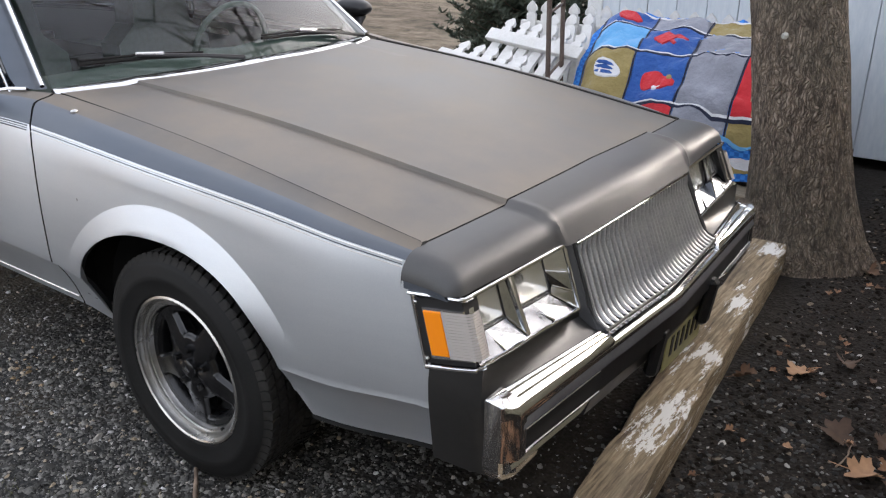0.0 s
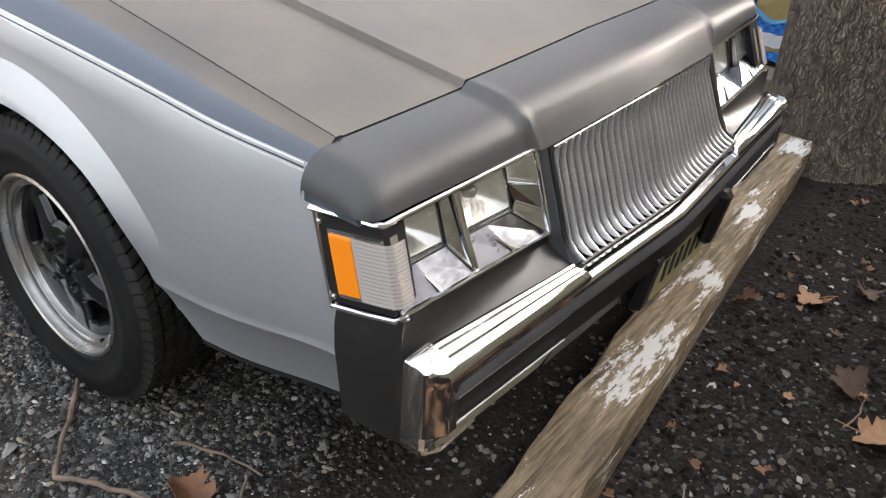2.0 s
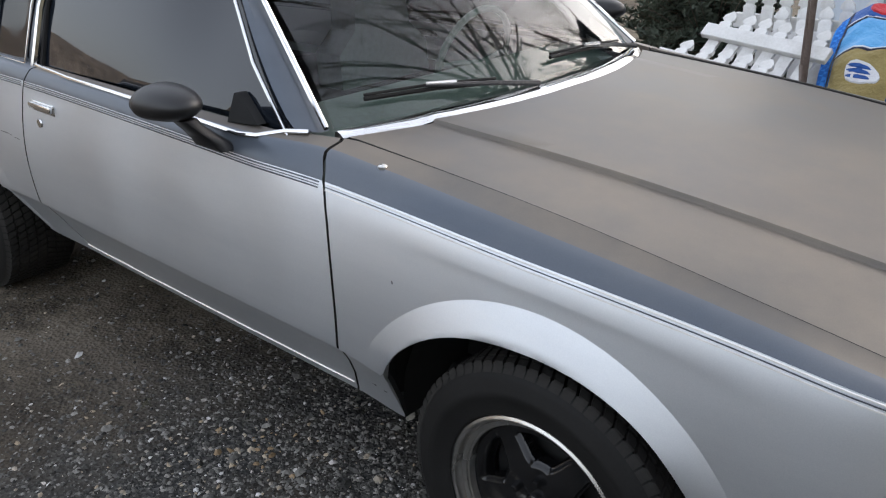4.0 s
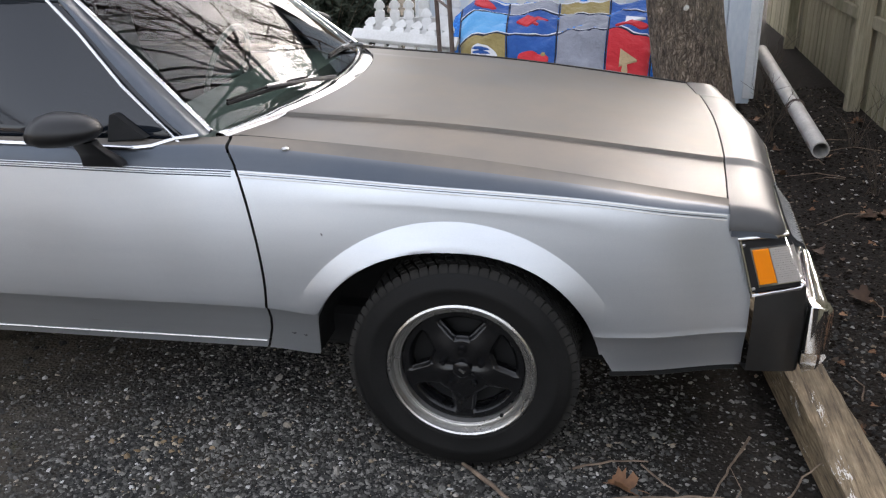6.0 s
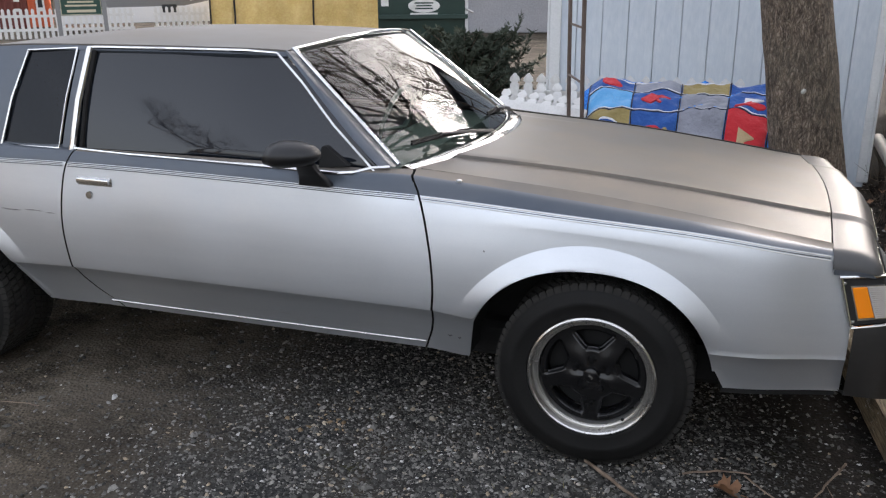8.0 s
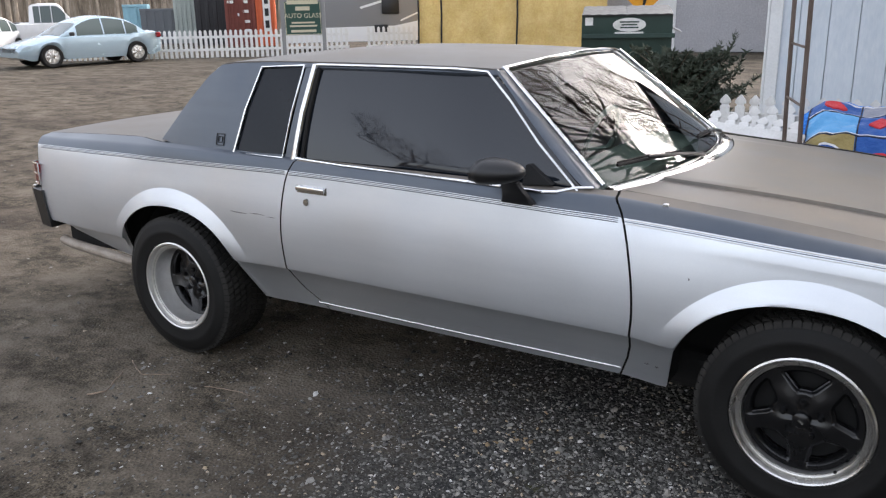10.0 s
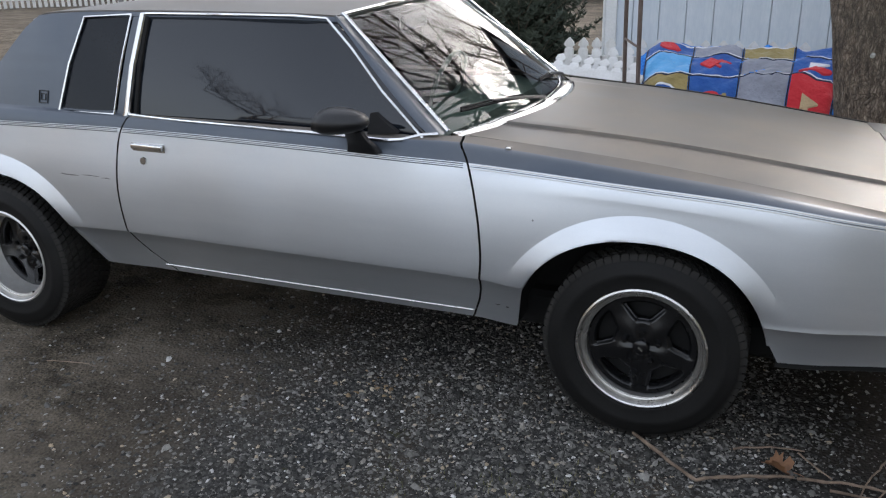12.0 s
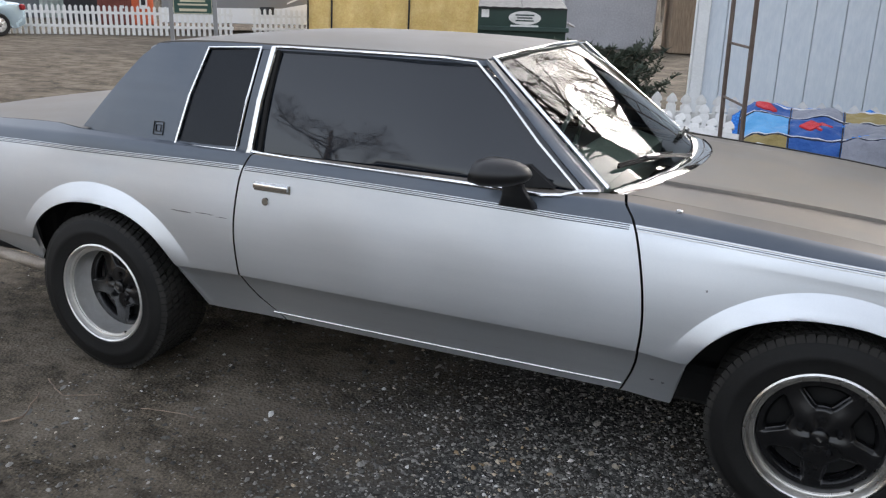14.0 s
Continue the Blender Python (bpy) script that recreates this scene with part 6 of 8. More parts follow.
def drape(u, v):
    """A point of the blanket: u across from 0 to 1, v down from 0 to 1.1."""
    y, z = tab(v, [(a, b) for a, b, c in SLOPE]), tab(v, [(a, c) for a, b, c in SLOPE])
    x = -0.63 + 1.33 * u + 0.05 * math.sin(5 * v + 1) * (u - 0.5)
    z += 0.040 * noise.noise((x * 3.2, v * 3.4, 1)) + 0.034 * noise.noise((x * 7 + v * 5, v * 6, 4)) + 0.012 * noise.noise((x * 17, v * 15, 2)) + 0.03 * math.exp(-((u - 0.12) / 0.1) ** 2 - ((v - 0.1) / 0.12) ** 2) + 0.02 * math.sin(9 * u + 4 * v) * step(v, 0.3, 0.7) + 0.045 * math.exp(-((v - 0.70 - 0.25 * (u - 0.8)) / 0.05) ** 2) * step(u, 0.5, 0.75) + 0.018 * math.exp(-((v - 0.34 + 0.12 * math.sin(7 * u)) / 0.035) ** 2)
    y -= 0.035 * noise.noise((x * 4, v * 4, 8)) + 0.03 * math.sin(11 * u + 2) * step(v, 0.6, 1.0)
    z -= 0.10 * step(0.12 - u, 0.0, 0.12) + 0.10 * step(u, 0.93, 1.0)
    return Vector((x, y, max(z, 0.03)))


blanket = thing("blanket", "patchwork child's quilt in blue, red, gold and grey over a heap", "blanket")


def cloth_patch(u0, u1, v0, v1, m, name, lift=0.0, label="", n=14):
    bm = bmesh.new()
    top, low = [], []
    def up(u, v):
        a, b, c = drape(u, v), drape(u + 0.01, v), drape(u, v + 0.01)
        nrm = (b - a).cross(c - a).normalized()
        return a + (nrm if nrm.z > 0 or nrm.y < 0 else -nrm) * lift
    rings = [[up(u0 + (u1 - u0) * i / n, v0 + (v1 - v0) * j / n) for j in range(n + 1)] for i in range(n + 1)]
    loft(bm, rings, False, False)
    bmesh.ops.recalc_face_normals(bm, faces=bm.faces)
    for v in [g for g in bmesh.ops.extrude_edge_only(bm, edges=[e for e in bm.edges if e.is_boundary])["geom"] if isinstance(g, bmesh.types.BMVert)]:
        v.co.z -= 0.010
    return part(name, bm, m, blanket, label, 60)


UC = [0.045, 0.275, 0.515, 0.755, 0.965]
VR = [0.06, 0.20, 0.42, 0.74, 1.04]
PATCHES = [[BLUE, GREY, GOLD, BLUE], [LBLUE, BLUE, GREY, BLUE], [GOLD, BLUE, GREY, RED], [BLUE, RED, GREY, GOLD]]
for r in range(4):
    for c in range(4):
        cloth_patch(UC[c] + 0.006, UC[c + 1] - 0.006, VR[r] + 0.008, VR[r + 1] - 0.008, PATCHES[r][c], "patch", 0.004)
cloth_patch(0.0, 1.0, 0.0, 1.10, CHECK, "border", -0.004, "blue checked quilt back and border", 40)
for k, v in enumerate(VR[1:-1]):
    cloth_patch(UC[0], UC[-1], v - 0.004, v + 0.004, NAVY, "piping", 0.007, "navy piping", 30)
    cloth_patch(UC[0], UC[-1], v - 0.013, v - 0.005, WCLOTH, "piping", 0.006, "white piping", 30)
for u in UC:
    cloth_patch(u - 0.0035, u + 0.0035, VR[0], VR[-1], NAVY, "piping", 0.0065, "navy piping", 30)
cloth_patch(UC[0], UC[-1], VR[0] - 0.012, VR[0] + 0.004, WCLOTH, "piping", 0.006, "white piping", 30)
cloth_patch(0.56, 0.93, 0.84, 0.93, LBLUE, "patch", 0.012, "sky-blue fold")


def applique(u, v, du, dv, m, sides=18, lobes=0.0, lift=0.010, turn=0.0):
    bm = bmesh.new()
    vs = []
    for k in range(sides):
        a = k * math.tau / sides
        r = 1 + lobes * math.cos(3 * a + turn)
        vs.append(bm.verts.new(drape(u + du * r * math.cos(a), v + dv * r * math.sin(a)) + Vector((0, -0.004, lift))))
    bm.faces.new(vs)
    bmesh.ops.triangulate(bm, faces=bm.faces)
    got = bmesh.ops.extrude_edge_only(bm, edges=[e for e in bm.edges if e.is_boundary])["geom"]
    for q in (g for g in got if isinstance(g, bmesh.types.BMVert)):
        q.co.z -= 0.012
    part("applique", bm, m, blanket, "plain printed shape", 0)


applique(0.16, 0.58, 0.065, 0.055, WCLOTH, 16, 0.08)
for _v in (0.56, 0.585, 0.61):
    applique(0.15, _v, 0.045, 0.009, BLUE, 8, 0, 0.013)
applique(0.38, 0.58, 0.055, 0.06, RED, 16, 0.10)
applique(0.43, 0.60, 0.05, 0.05, RED, 14, 0.14, 0.011, 1.3)
applique(0.41, 0.64, 0.02, 0.016, WCLOTH, 10, 0.1, 0.015)
applique(0.455, 0.565, 0.012, 0.016, GOLD, 8, 0, 0.015)
applique(0.37, 0.30, 0.05, 0.045, RED, 4, 0, 0.012)
applique(0.42, 0.30, 0.05, 0.045, RED, 4, 0, 0.012)
applique(0.85, 0.60, 0.055, 0.05, TANC, 3, 0, 0.012, 0.4)
applique(0.85, 0.67, 0.015, 0.06, TANC, 6, 0, 0.012)
applique(0.86, 0.32, 0.06, 0.05, WCLOTH, 3, 0, 0.012)
applique(0.86, 0.36, 0.075, 0.02, RED, 12, 0, 0.014)
applique(0.16, 0.88, 0.07, 0.04, WCLOTH, 16, 0.1)
applique(0.40, 0.88, 0.055, 0.05, TANC, 4, 0, 0.012)
applique(0.86, 0.985, 0.08, 0.035, WCLOTH, 18)
applique(0.86, 0.985, 0.07, 0.024, RED, 8, 0.1, 0.014)
applique(0.66, 0.965, 0.05, 0.022, GREEN, 4, 0, 0.013)
applique(0.15, 0.13, 0.05, 0.035, RED, 12, 0.2, 0.013)
# heap under the blanket and the plank in front of it
bm = bmesh.new()
box(bm, (0.02, 2.64, 0.28), (1.05, 0.42, 0.52), None, 0.05, 0, 3)
solid("storage_crate", bm, two_tone("old_brown_wood", (0.10, 0.075, 0.05), (0.19, 0.15, 0.11), 8, 0.9), "old brown wooden crate hidden below the quilt", "crate")
PLANKM = two_tone("grey_brown_plank", (0.16, 0.13, 0.09), (0.28, 0.235, 0.175), 8, 0.85, 0, 0.4, 60, 0.004, (0.4, 4, 4))
bm = bmesh.new()
box(bm, (0.33, 2.31, 0.055), (0.80, 0.17, 0.09), pose(0, 0, 0, 0, 0, -6), 0.008)
solid("plank", bm, PLANKM, "short grey-brown plank on the soil by the quilt", "plank")

# ---- downpipe lying along the fence ----
pipe = thing("drain_pipe", "grimy white plastic pipe lying on the soil", "pipe")
bm = bmesh.new()
pa, pb = Vector((1.565, 1.90, 0.185)), Vector((1.60, 4.30, 0.30))
d = (pb - pa).normalized()
rings = []
for r, t in ((0.041, 0.12), (0.041, 0.0), (0.048, 0.0), (0.048, 0.5), (0.048, 1.0)):
    c = pa + (pb - pa) * t
    sidev = d.cross(Vector((0, 0, 1))).normalized()
    upv = sidev.cross(d)
    rings.append([c + r * (math.cos(k * math.tau / 24) * sidev + math.sin(k * math.tau / 24) * upv) for k in range(24)])
loft(bm, rings, True, True)
part("tube", bm, PIPE, pipe, "white plastic tube", 40)
bm = bmesh.new()
tube(bm, [pa.lerp(pb, 0.34) + Vector((0.052 * math.cos(a), 0, 0.052 * math.sin(a))) for a in [k * math.tau / 20 for k in range(21)]], 0.008, 6)
part("band", bm, RUST, pipe, "dark band")

# ---- gravel, one heap of loose stones ----
def stones(name, count, where, size, material, label, seed, sink=0.35):
    """Loose stones as one mesh: squashed, twisted octahedra with chipped corners."""
    rg = np.random.RandomState(seed)
    base = np.array([(1, 0, 0), (0.45, 0.8, 0.1), (-0.5, 0.75, -0.1), (-1, 0.05, 0), (-0.45, -0.8, 0.1), (0.5, -0.75, 0), (0.3, 0.1, 0.8), (-0.3, -0.1, 0.75)])
    tri = [(0, 1, 6), (1, 2, 6), (2, 7, 6), (2, 3, 7), (3, 4, 7), (4, 5, 7), (5, 6, 7), (5, 0, 6)]
    verts, faces = [], []
    for i in range(count):
        x, y = where(rg)
        s = size(rg)
        a = rg.uniform(0, math.tau)
        p = base * (1 + rg.uniform(-0.3, 0.3, base.shape)) * np.array((s, s * rg.uniform(0.55, 1.0), s * rg.uniform(0.35, 0.8)))
        c, sn = math.cos(a), math.sin(a)
        tip = rg.uniform(-0.4, 0.4, 2)
        px, py, pz = p[:, 0] * c - p[:, 1] * sn, p[:, 0] * sn + p[:, 1] * c, p[:, 2]
        pz = pz + tip[0] * px + tip[1] * py
        o = len(verts)
        z = ground_z(x, y) + s * (0.30 - sink * 0.6)
        verts += list(zip(px + x, py + y, pz + z))
        faces += [tuple(o + k for k in f) for f in tri]
    me = bpy.data.meshes.new(name)
    me.from_pydata(verts, [], faces)
    me.materials.append(material)
    ob = new(name, me)
    return tagged(ob, label, "gravel", kind="stuff")


STONE = Mat("loose_grey_stone", 0.85, Specular_IOR_Level=0.25)
_i = STONE.island()
_c = STONE.ramp(_i, [(0.0, (0.022, 0.021, 0.019)), (0.42, (0.077, 0.074, 0.067)), (0.78, (0.160, 0.153, 0.139)), (0.93, (0.268, 0.256, 0.232)), (0.97, (0.34, 0.27, 0.18)), (0.985, (0.52, 0.51, 0.49))])
STONE.color(STONE.mix(0.4, _c, STONE.ramp(STONE.noise(90, 4), [(0.3, 0.2), (0.7, 0.8)]), "OVERLAY"))
STONE.bump(STONE.noise(160, 3), 0.4, 0.002)
STONE = STONE.m


DIRTYSTONE = Mat("soil_stained_stone", 0.9, Specular_IOR_Level=0.2)
DIRTYSTONE.color(DIRTYSTONE.ramp(DIRTYSTONE.island(), [(0.0, (0.012, 0.0115, 0.011)), (0.5, (0.045, 0.043, 0.040)), (0.85, (0.095, 0.092, 0.086)), (0.97, (0.20, 0.195, 0.18))]))
DIRTYSTONE.bump(DIRTYSTONE.noise(160, 3), 0.4, 0.002)
DIRTYSTONE = DIRTYSTONE.m


def near_gravel(rg):
    while True:
        x, y = rg.uniform(-2.8, 1.08), rg.uniform(-3.4, 0.9)
        if rg.rand() < step(-y, 1.9, 3.4) or rg.rand() < step(y, -0.3, 0.9):
            continue
        keep = (1 - step(-x, 0.3, 2.0) * 0.95) * (1 - 0.84 * step(x + 0.12 * math.sin(3 * y), 0.15, 0.70))
        if y > -0.6 and rg.rand() < 0.35:
            continue
        if rg.rand() < keep:
            return x, y


def far_gravel(rg):
    x, y = -abs(rg.normal(0, 3.5)) - 1.2, rg.uniform(-2.4, 3.0)
    return x, y


def soil_gravel(rg):
    while True:
        x, y = rg.uniform(1.0, 2.1), rg.uniform(-1.8, 2.4)
        if rg.rand() < 0.04 + 0.96 * math.exp(-(((x - 1.28) / 0.26) ** 2 + ((y + 0.15) / 0.8) ** 2)):
            return x, y


stones("gravel", 74000, near_gravel, lambda rg: 0.0028 + 0.0090 * rg.rand() ** 2.4, STONE, "loose dark grey gravel round the car", 1)
stones("gravel", 900, near_gravel, lambda rg: 0.010 + 0.011 * rg.rand() ** 1.8, STONE, "larger grey stones among the gravel", 2, 0.15)
stones("gravel", 1500, far_gravel, lambda rg: 0.004 + 0.014 * rg.rand() ** 3, STONE, "sparse stones on packed earth", 3)
stones("gravel", 3400, soil_gravel, lambda rg: 0.003 + 0.011 * rg.rand() ** 2.2, DIRTYSTONE, "grey stones on dark soil", 4)
TANSTONE = Mat("tan_pebbles", 0.85, Specular_IOR_Level=0.25)
TANSTONE.color(TANSTONE.ramp(TANSTONE.island(), [(0, (0.16, 0.11, 0.06)), (0.6, (0.34, 0.25, 0.15)), (1, (0.50, 0.44, 0.34))]))
TANSTONE = TANSTONE.m
stones("pebbles", 46, lambda rg: (-1.0 + rg.normal(0, 0.10), -0.88 + rg.normal(0, 0.09)), lambda rg: 0.004 + 0.011 * rg.rand() ** 1.5, TANSTONE, "scatter of tan pebbles among the gravel", 8, 0.1)
# bark bits and crumbs on the soil
CRUMB = Mat("dark_soil_crumbs", 0.95, Specular_IOR_Level=0.12)
CRUMB.color(CRUMB.ramp(CRUMB.island(), [(0, (0.012, 0.009, 0.007)), (0.6, (0.034, 0.027, 0.022)), (0.86, (0.085, 0.066, 0.050)), (0.93, (0.20, 0.165, 0.125)), (0.975, (0.42, 0.40, 0.37))], "CONSTANT"))
CRUMB = CRUMB.m
stones("soil_crumbs", 16000, lambda rg: (rg.uniform(1.05, 2.15), rg.uniform(-2.2, 4.2)), lambda rg: 0.004 + 0.012 * rg.rand() ** 2, CRUMB, "dark crumbs of soil and bark", 5, 0.5)

# ---- fallen leaves ----
def leaf_mesh(seed, size):
    rg = random.Random(seed)
    bm = bmesh.new()
    outline = []
    lobes = 5
    n = 30
    for k in range(n):
        a = k * math.tau / n
        r = 0.60 + 0.24 * abs(math.cos(lobes * a / 2)) ** 0.8 + 0.06 * math.cos(15 * a) + rg.uniform(-0.09, 0.09)
        if abs(a - math.pi) < 0.25:
            r *= 0.7
        outline.append((r * math.cos(a) * size, r * math.sin(a) * size * 0.85))
    curl, roll = rg.uniform(0.2, 1.1), rg.uniform(-0.8, 0.8)
    def lift(x, y):
        return curl * (y * y) / size * 0.9 + roll * x * y / size + 0.18 * abs(y) + 0.004 * math.sin(60 * x) + 0.1 * max(0, x) ** 2 / size
    rings = []
    for f in (1.0, 0.75, 0.5, 0.25):
        rings.append([(x * f, y * f, lift(x * f, y * f)) for x, y in outline])
    loft(bm, rings, True, False)
    bm.verts.ensure_lookup_table()
    bmesh.ops.holes_fill(bm, edges=[e for e in bm.edges if e.is_boundary][-n:], sides=0)
    top = bmesh.ops.solidify(bm, geom=list(bm.faces), thickness=0.0012)
    tube(bm, [(-0.45 * size, 0, 0.003), (-1.0 * size, 0.05 * size, 0.004), (-1.35 * size, 0.16 * size, 0.003)], [0.0016, 0.0014, 0.0011], 4)
    return mesh_of("fallen_leaf", bm, DEADLEAF, 50)


kinds = [leaf_mesh(s, 0.062) for s in range(7)]
LEAVES = [(1.231, 1.80, 1.0), (1.232, 0.73, 1.05), (1.43, 0.39, 1.1), (1.09, 0.58, 0.8), (1.53, 0.24, 1.1), (0.475, -0.90, 1.0), (1.554, 0.41, 0.8), (1.97, 0.89, 1.1), (1.773, 0.055, 1.2), (1.328, -0.873, 1.15), (1.44, -0.93, 0.9), (1.86, 0.12, 1.2), (1.93, 0.22, 1.1), (1.80, 0.18, 1.0), (1.95, -0.05, 1.2), (1.70, -0.02, 0.9), (2.0, 0.40, 1.0), (1.36, -1.05, 1.0), (1.50, -1.10, 1.1), (1.62, -0.95, 1.0), (1.75, -1.0, 1.1), (1.30, -1.25, 1.0), (1.45, -1.32, 1.0), (1.0, -0.96, 0.5), (1.68, 1.30, 0.8), (1.88, 1.45, 0.9)]
rng = random.Random(21)
spots = list(LEAVES) + [(rng.uniform(1.25, 2.08), rng.uniform(-1.6, 3.6), rng.uniform(0.5, 0.95)) for k in range(26)] + [(rng.uniform(1.65, 2.1), rng.uniform(-0.5, 0.6), rng.uniform(0.7, 1.2)) for k in range(34)] + [(rng.uniform(1.12, 2.1), rng.uniform(-1.7, 2.2), rng.uniform(0.16, 0.34)) for k in range(130)] + [(rng.uniform(1.28, 1.75), rng.uniform(-1.5, -0.82), rng.uniform(0.5, 1.0)) for k in range(22)]
for k, (x, y, f) in enumerate(spots):
    ob = new("fallen_leaf", kinds[k % 7])
    ob.matrix_world = pose(x, y, ground_z(x, y) + 0.010 + 0.004 * (k % 4), rng.uniform(-14, 14), rng.uniform(-14, 14), rng.uniform(0, 360)) @ Matrix.Scale(f, 4)
    tagged(ob, "curled dry brown oak leaf on the ground", "leaf", "fallen leaves")

# ---- sticks and twigs ----
def stick(pts, r0, r1, label, forks=()):
    bm = bmesh.new()
    fine, n = [], 5 * (len(pts) - 1)
    for k in range(n + 1):
        i = min(k // 5, len(pts) - 2)
        p = Vector(pts[i]).lerp(Vector(pts[i + 1]), k / 5 - i)
        fine.append(p + Vector((noise.noise(p * 23), noise.noise(p * 23 + Vector((5, 0, 0))), 0)) * 0.007)
    tube(bm, [(p.x, p.y, ground_z(p.x, p.y) + p.z) for p in fine], [(r0 + (r1 - r0) * k / n) * (0.66 + 0.5 * abs(noise.noise(fine[k] * 37))) for k in range(n + 1)], 8)
    for f in forks:
        tube(bm, [(x, y, ground_z(x, y) + z) for x, y, z in f], [r1, r1 * 0.5, r1 * 0.3][:len(f)], 6)
    return solid("stick", bm, TWIG, label, "stick", "fallen sticks", smooth=60)


stick([(0.005, -0.865, 0.022), (0.09, -0.93, 0.02), (0.15, -0.99, 0.022), (0.235, -1.055, 0.024), (0.30, -1.015, 0.022), (0.375, -0.985, 0.022), (0.45, -0.96, 0.02), (0.52, -0.94, 0.02)], 0.0085, 0.0065, "broken brown stick bent at its middle by the wheel")
stick([(0.53, -0.945, 0.02), (0.60, -0.935, 0.02), (0.66, -0.925, 0.02), (0.73, -0.91, 0.018), (0.80, -0.93, 0.018)], 0.0075, 0.005, "pale brown stick lying on the gravel")
stick([(0.62, -0.975, 0.02), (0.75, -0.975, 0.02), (0.87, -0.977, 0.02), (0.92, -0.90, 0.03), (0.97, -0.822, 0.05), (1.06, -0.80, 0.135), (1.14, -0.80, 0.14)], 0.0055, 0.003, "crooked grey twig reaching over the timber", [[(0.75, -0.975, 0.02), (0.80, -0.88, 0.03), (0.78, -0.78, 0.03)]])
stick([(0.33, -0.83, 0.015), (0.44, -0.79, 0.02), (0.55, -0.77, 0.015)], 0.005, 0.003, "thin dark twig on the gravel")
stick([(0.53, -0.80, 0.02), (0.58, -0.86, 0.02), (0.63, -0.90, 0.012)], 0.004, 0.003, "thin pale twig on the gravel")
stick([(0.86, -0.62, 0.03), (0.80, -0.74, 0.03), (0.74, -0.86, 0.02), (0.70, -0.98, 0.02)], 0.006, 0.003, "thin crooked twig under the bumper")
stick([(-2.746, -1.469, 0.012), (-2.695, -1.409, 0.014), (-2.75, -1.32, 0.02), (-2.803, -1.238, 0.015)], 0.005, 0.003, "thin dark twig on packed earth")
stick([(-2.876, -1.135, 0.012), (-2.75, -1.205, 0.02), (-2.699, -1.214, 0.012), (-2.586, -1.15, 0.012)], 0.004, 0.0025, "thin pale twig on packed earth")
stick([(-2.361, -1.156, 0.012), (-2.209, -1.121, 0.014), (-2.127, -1.119, 0.012)], 0.003, 0.002, "fine pale straw on packed earth")
rng = random.Random(33)
for k in range(26):
    x, y, a = rng.uniform(1.2, 2.05), rng.uniform(-1.7, 3.2), rng.uniform(0, math.tau)
    l = rng.uniform(0.10, 0.35)
    stick([(x, y, 0.012), (x + l * 0.5 * math.cos(a), y + l * 0.5 * math.sin(a), 0.025), (x + l * math.cos(a + 0.3), y + l * math.sin(a + 0.3), 0.015)], 0.004, 0.002, "thin brown twig on dark soil")

# dry weeds that rise along the fence and by the shed
def weed(x, y, h, n, seed, label):
    rg = random.Random(seed)
    bm = bmesh.new()
    for k in range(n):
        a = rg.uniform(0, math.tau)
        lean = rg.uniform(0.15, 0.7)
        hh = h * rg.uniform(0.5, 1)
        p = [(x + lean * hh * t * t * math.cos(a) + 0.03 * rg.uniform(-1, 1), y + lean * hh * t * t * math.sin(a) + 0.03 * rg.uniform(-1, 1), ground_z(x, y) + hh * t) for t in (0, 0.35, 0.7, 1.0)]
        tube(bm, p, [0.0026, 0.0022, 0.0015, 0.0008], 4)
        for q in range(3):
            t = rg.uniform(0.35, 0.9)
            b = Vector(p[0]).lerp(Vector(p[3]), t)
            tube(bm, [b, b + Vector((rg.uniform(-0.1, 0.1), rg.uniform(-0.1, 0.1), rg.uniform(0.02, 0.12)))], [0.0018, 0.0008], 3)
    return solid("dry_weed", bm, DARKTWIG, label, "weed", "dry weeds", smooth=60)


weed(1.80, 0.50, 0.42, 9, 1, "leafless dry weed stems by the fence")
weed(1.95, 0.75, 0.5, 9, 2, "leafless dry weed stems by the fence")
weed(1.78, 1.62, 0.36, 12, 3, "leafless dry weed stems by the fence")
weed(1.90, 2.5, 0.35, 8, 4, "leafless dry weed stems by the fence")
weed(1.62, -1.15, 0.30, 9, 5, "dry brown stems among fallen leaves")
weed(1.45, 2.75, 0.45, 9, 6, "dry stems in front of the shed")
weed(1.66, 4.2, 0.5, 12, 7, "tangled dry stems behind the pipe")


# mossy tufts between the stones
MOSS = Mat("yellow_green_moss", 0.95)
MOSS.color(MOSS.ramp(MOSS.island(), [(0, (0.035, 0.042, 0.012)), (0.6, (0.085, 0.085, 0.028)), (1, (0.19, 0.17, 0.075))]))
MOSS = MOSS.m
bm = bmesh.new()
rng = random.Random(41)
for cx, cy, sp, n in ((-0.10, -1.22, 0.10, 130), (0.05, -1.42, 0.09, 120), (-0.33, -1.28, 0.07, 80), (-0.62, -1.35, 0.10, 90), (-0.2, -1.62, 0.14, 110), (0.35, -1.5, 0.08, 60)):
    for k in range(n):
        x, y = cx + rng.gauss(0, sp), cy + rng.gauss(0, sp * 0.7)
        a, h = rng.uniform(0, math.tau), rng.uniform(0.006, 0.022)
        p = Vector((x, y, ground_z(x, y) + 0.002))
        side = Vector((math.cos(a), math.sin(a), 0)) * 0.0016
        tip = p + Vector((math.sin(a) * h * rng.uniform(0.3, 1.2), -math.cos(a) * h * rng.uniform(0.3, 1.2), h))
        bm.faces.new([bm.verts.new(q) for q in (p - side, p + side, tip)])
solid("moss_tufts", bm, MOSS, "yellow-green moss and grass tufts in the gravel", "moss", kind="stuff", smooth=0)

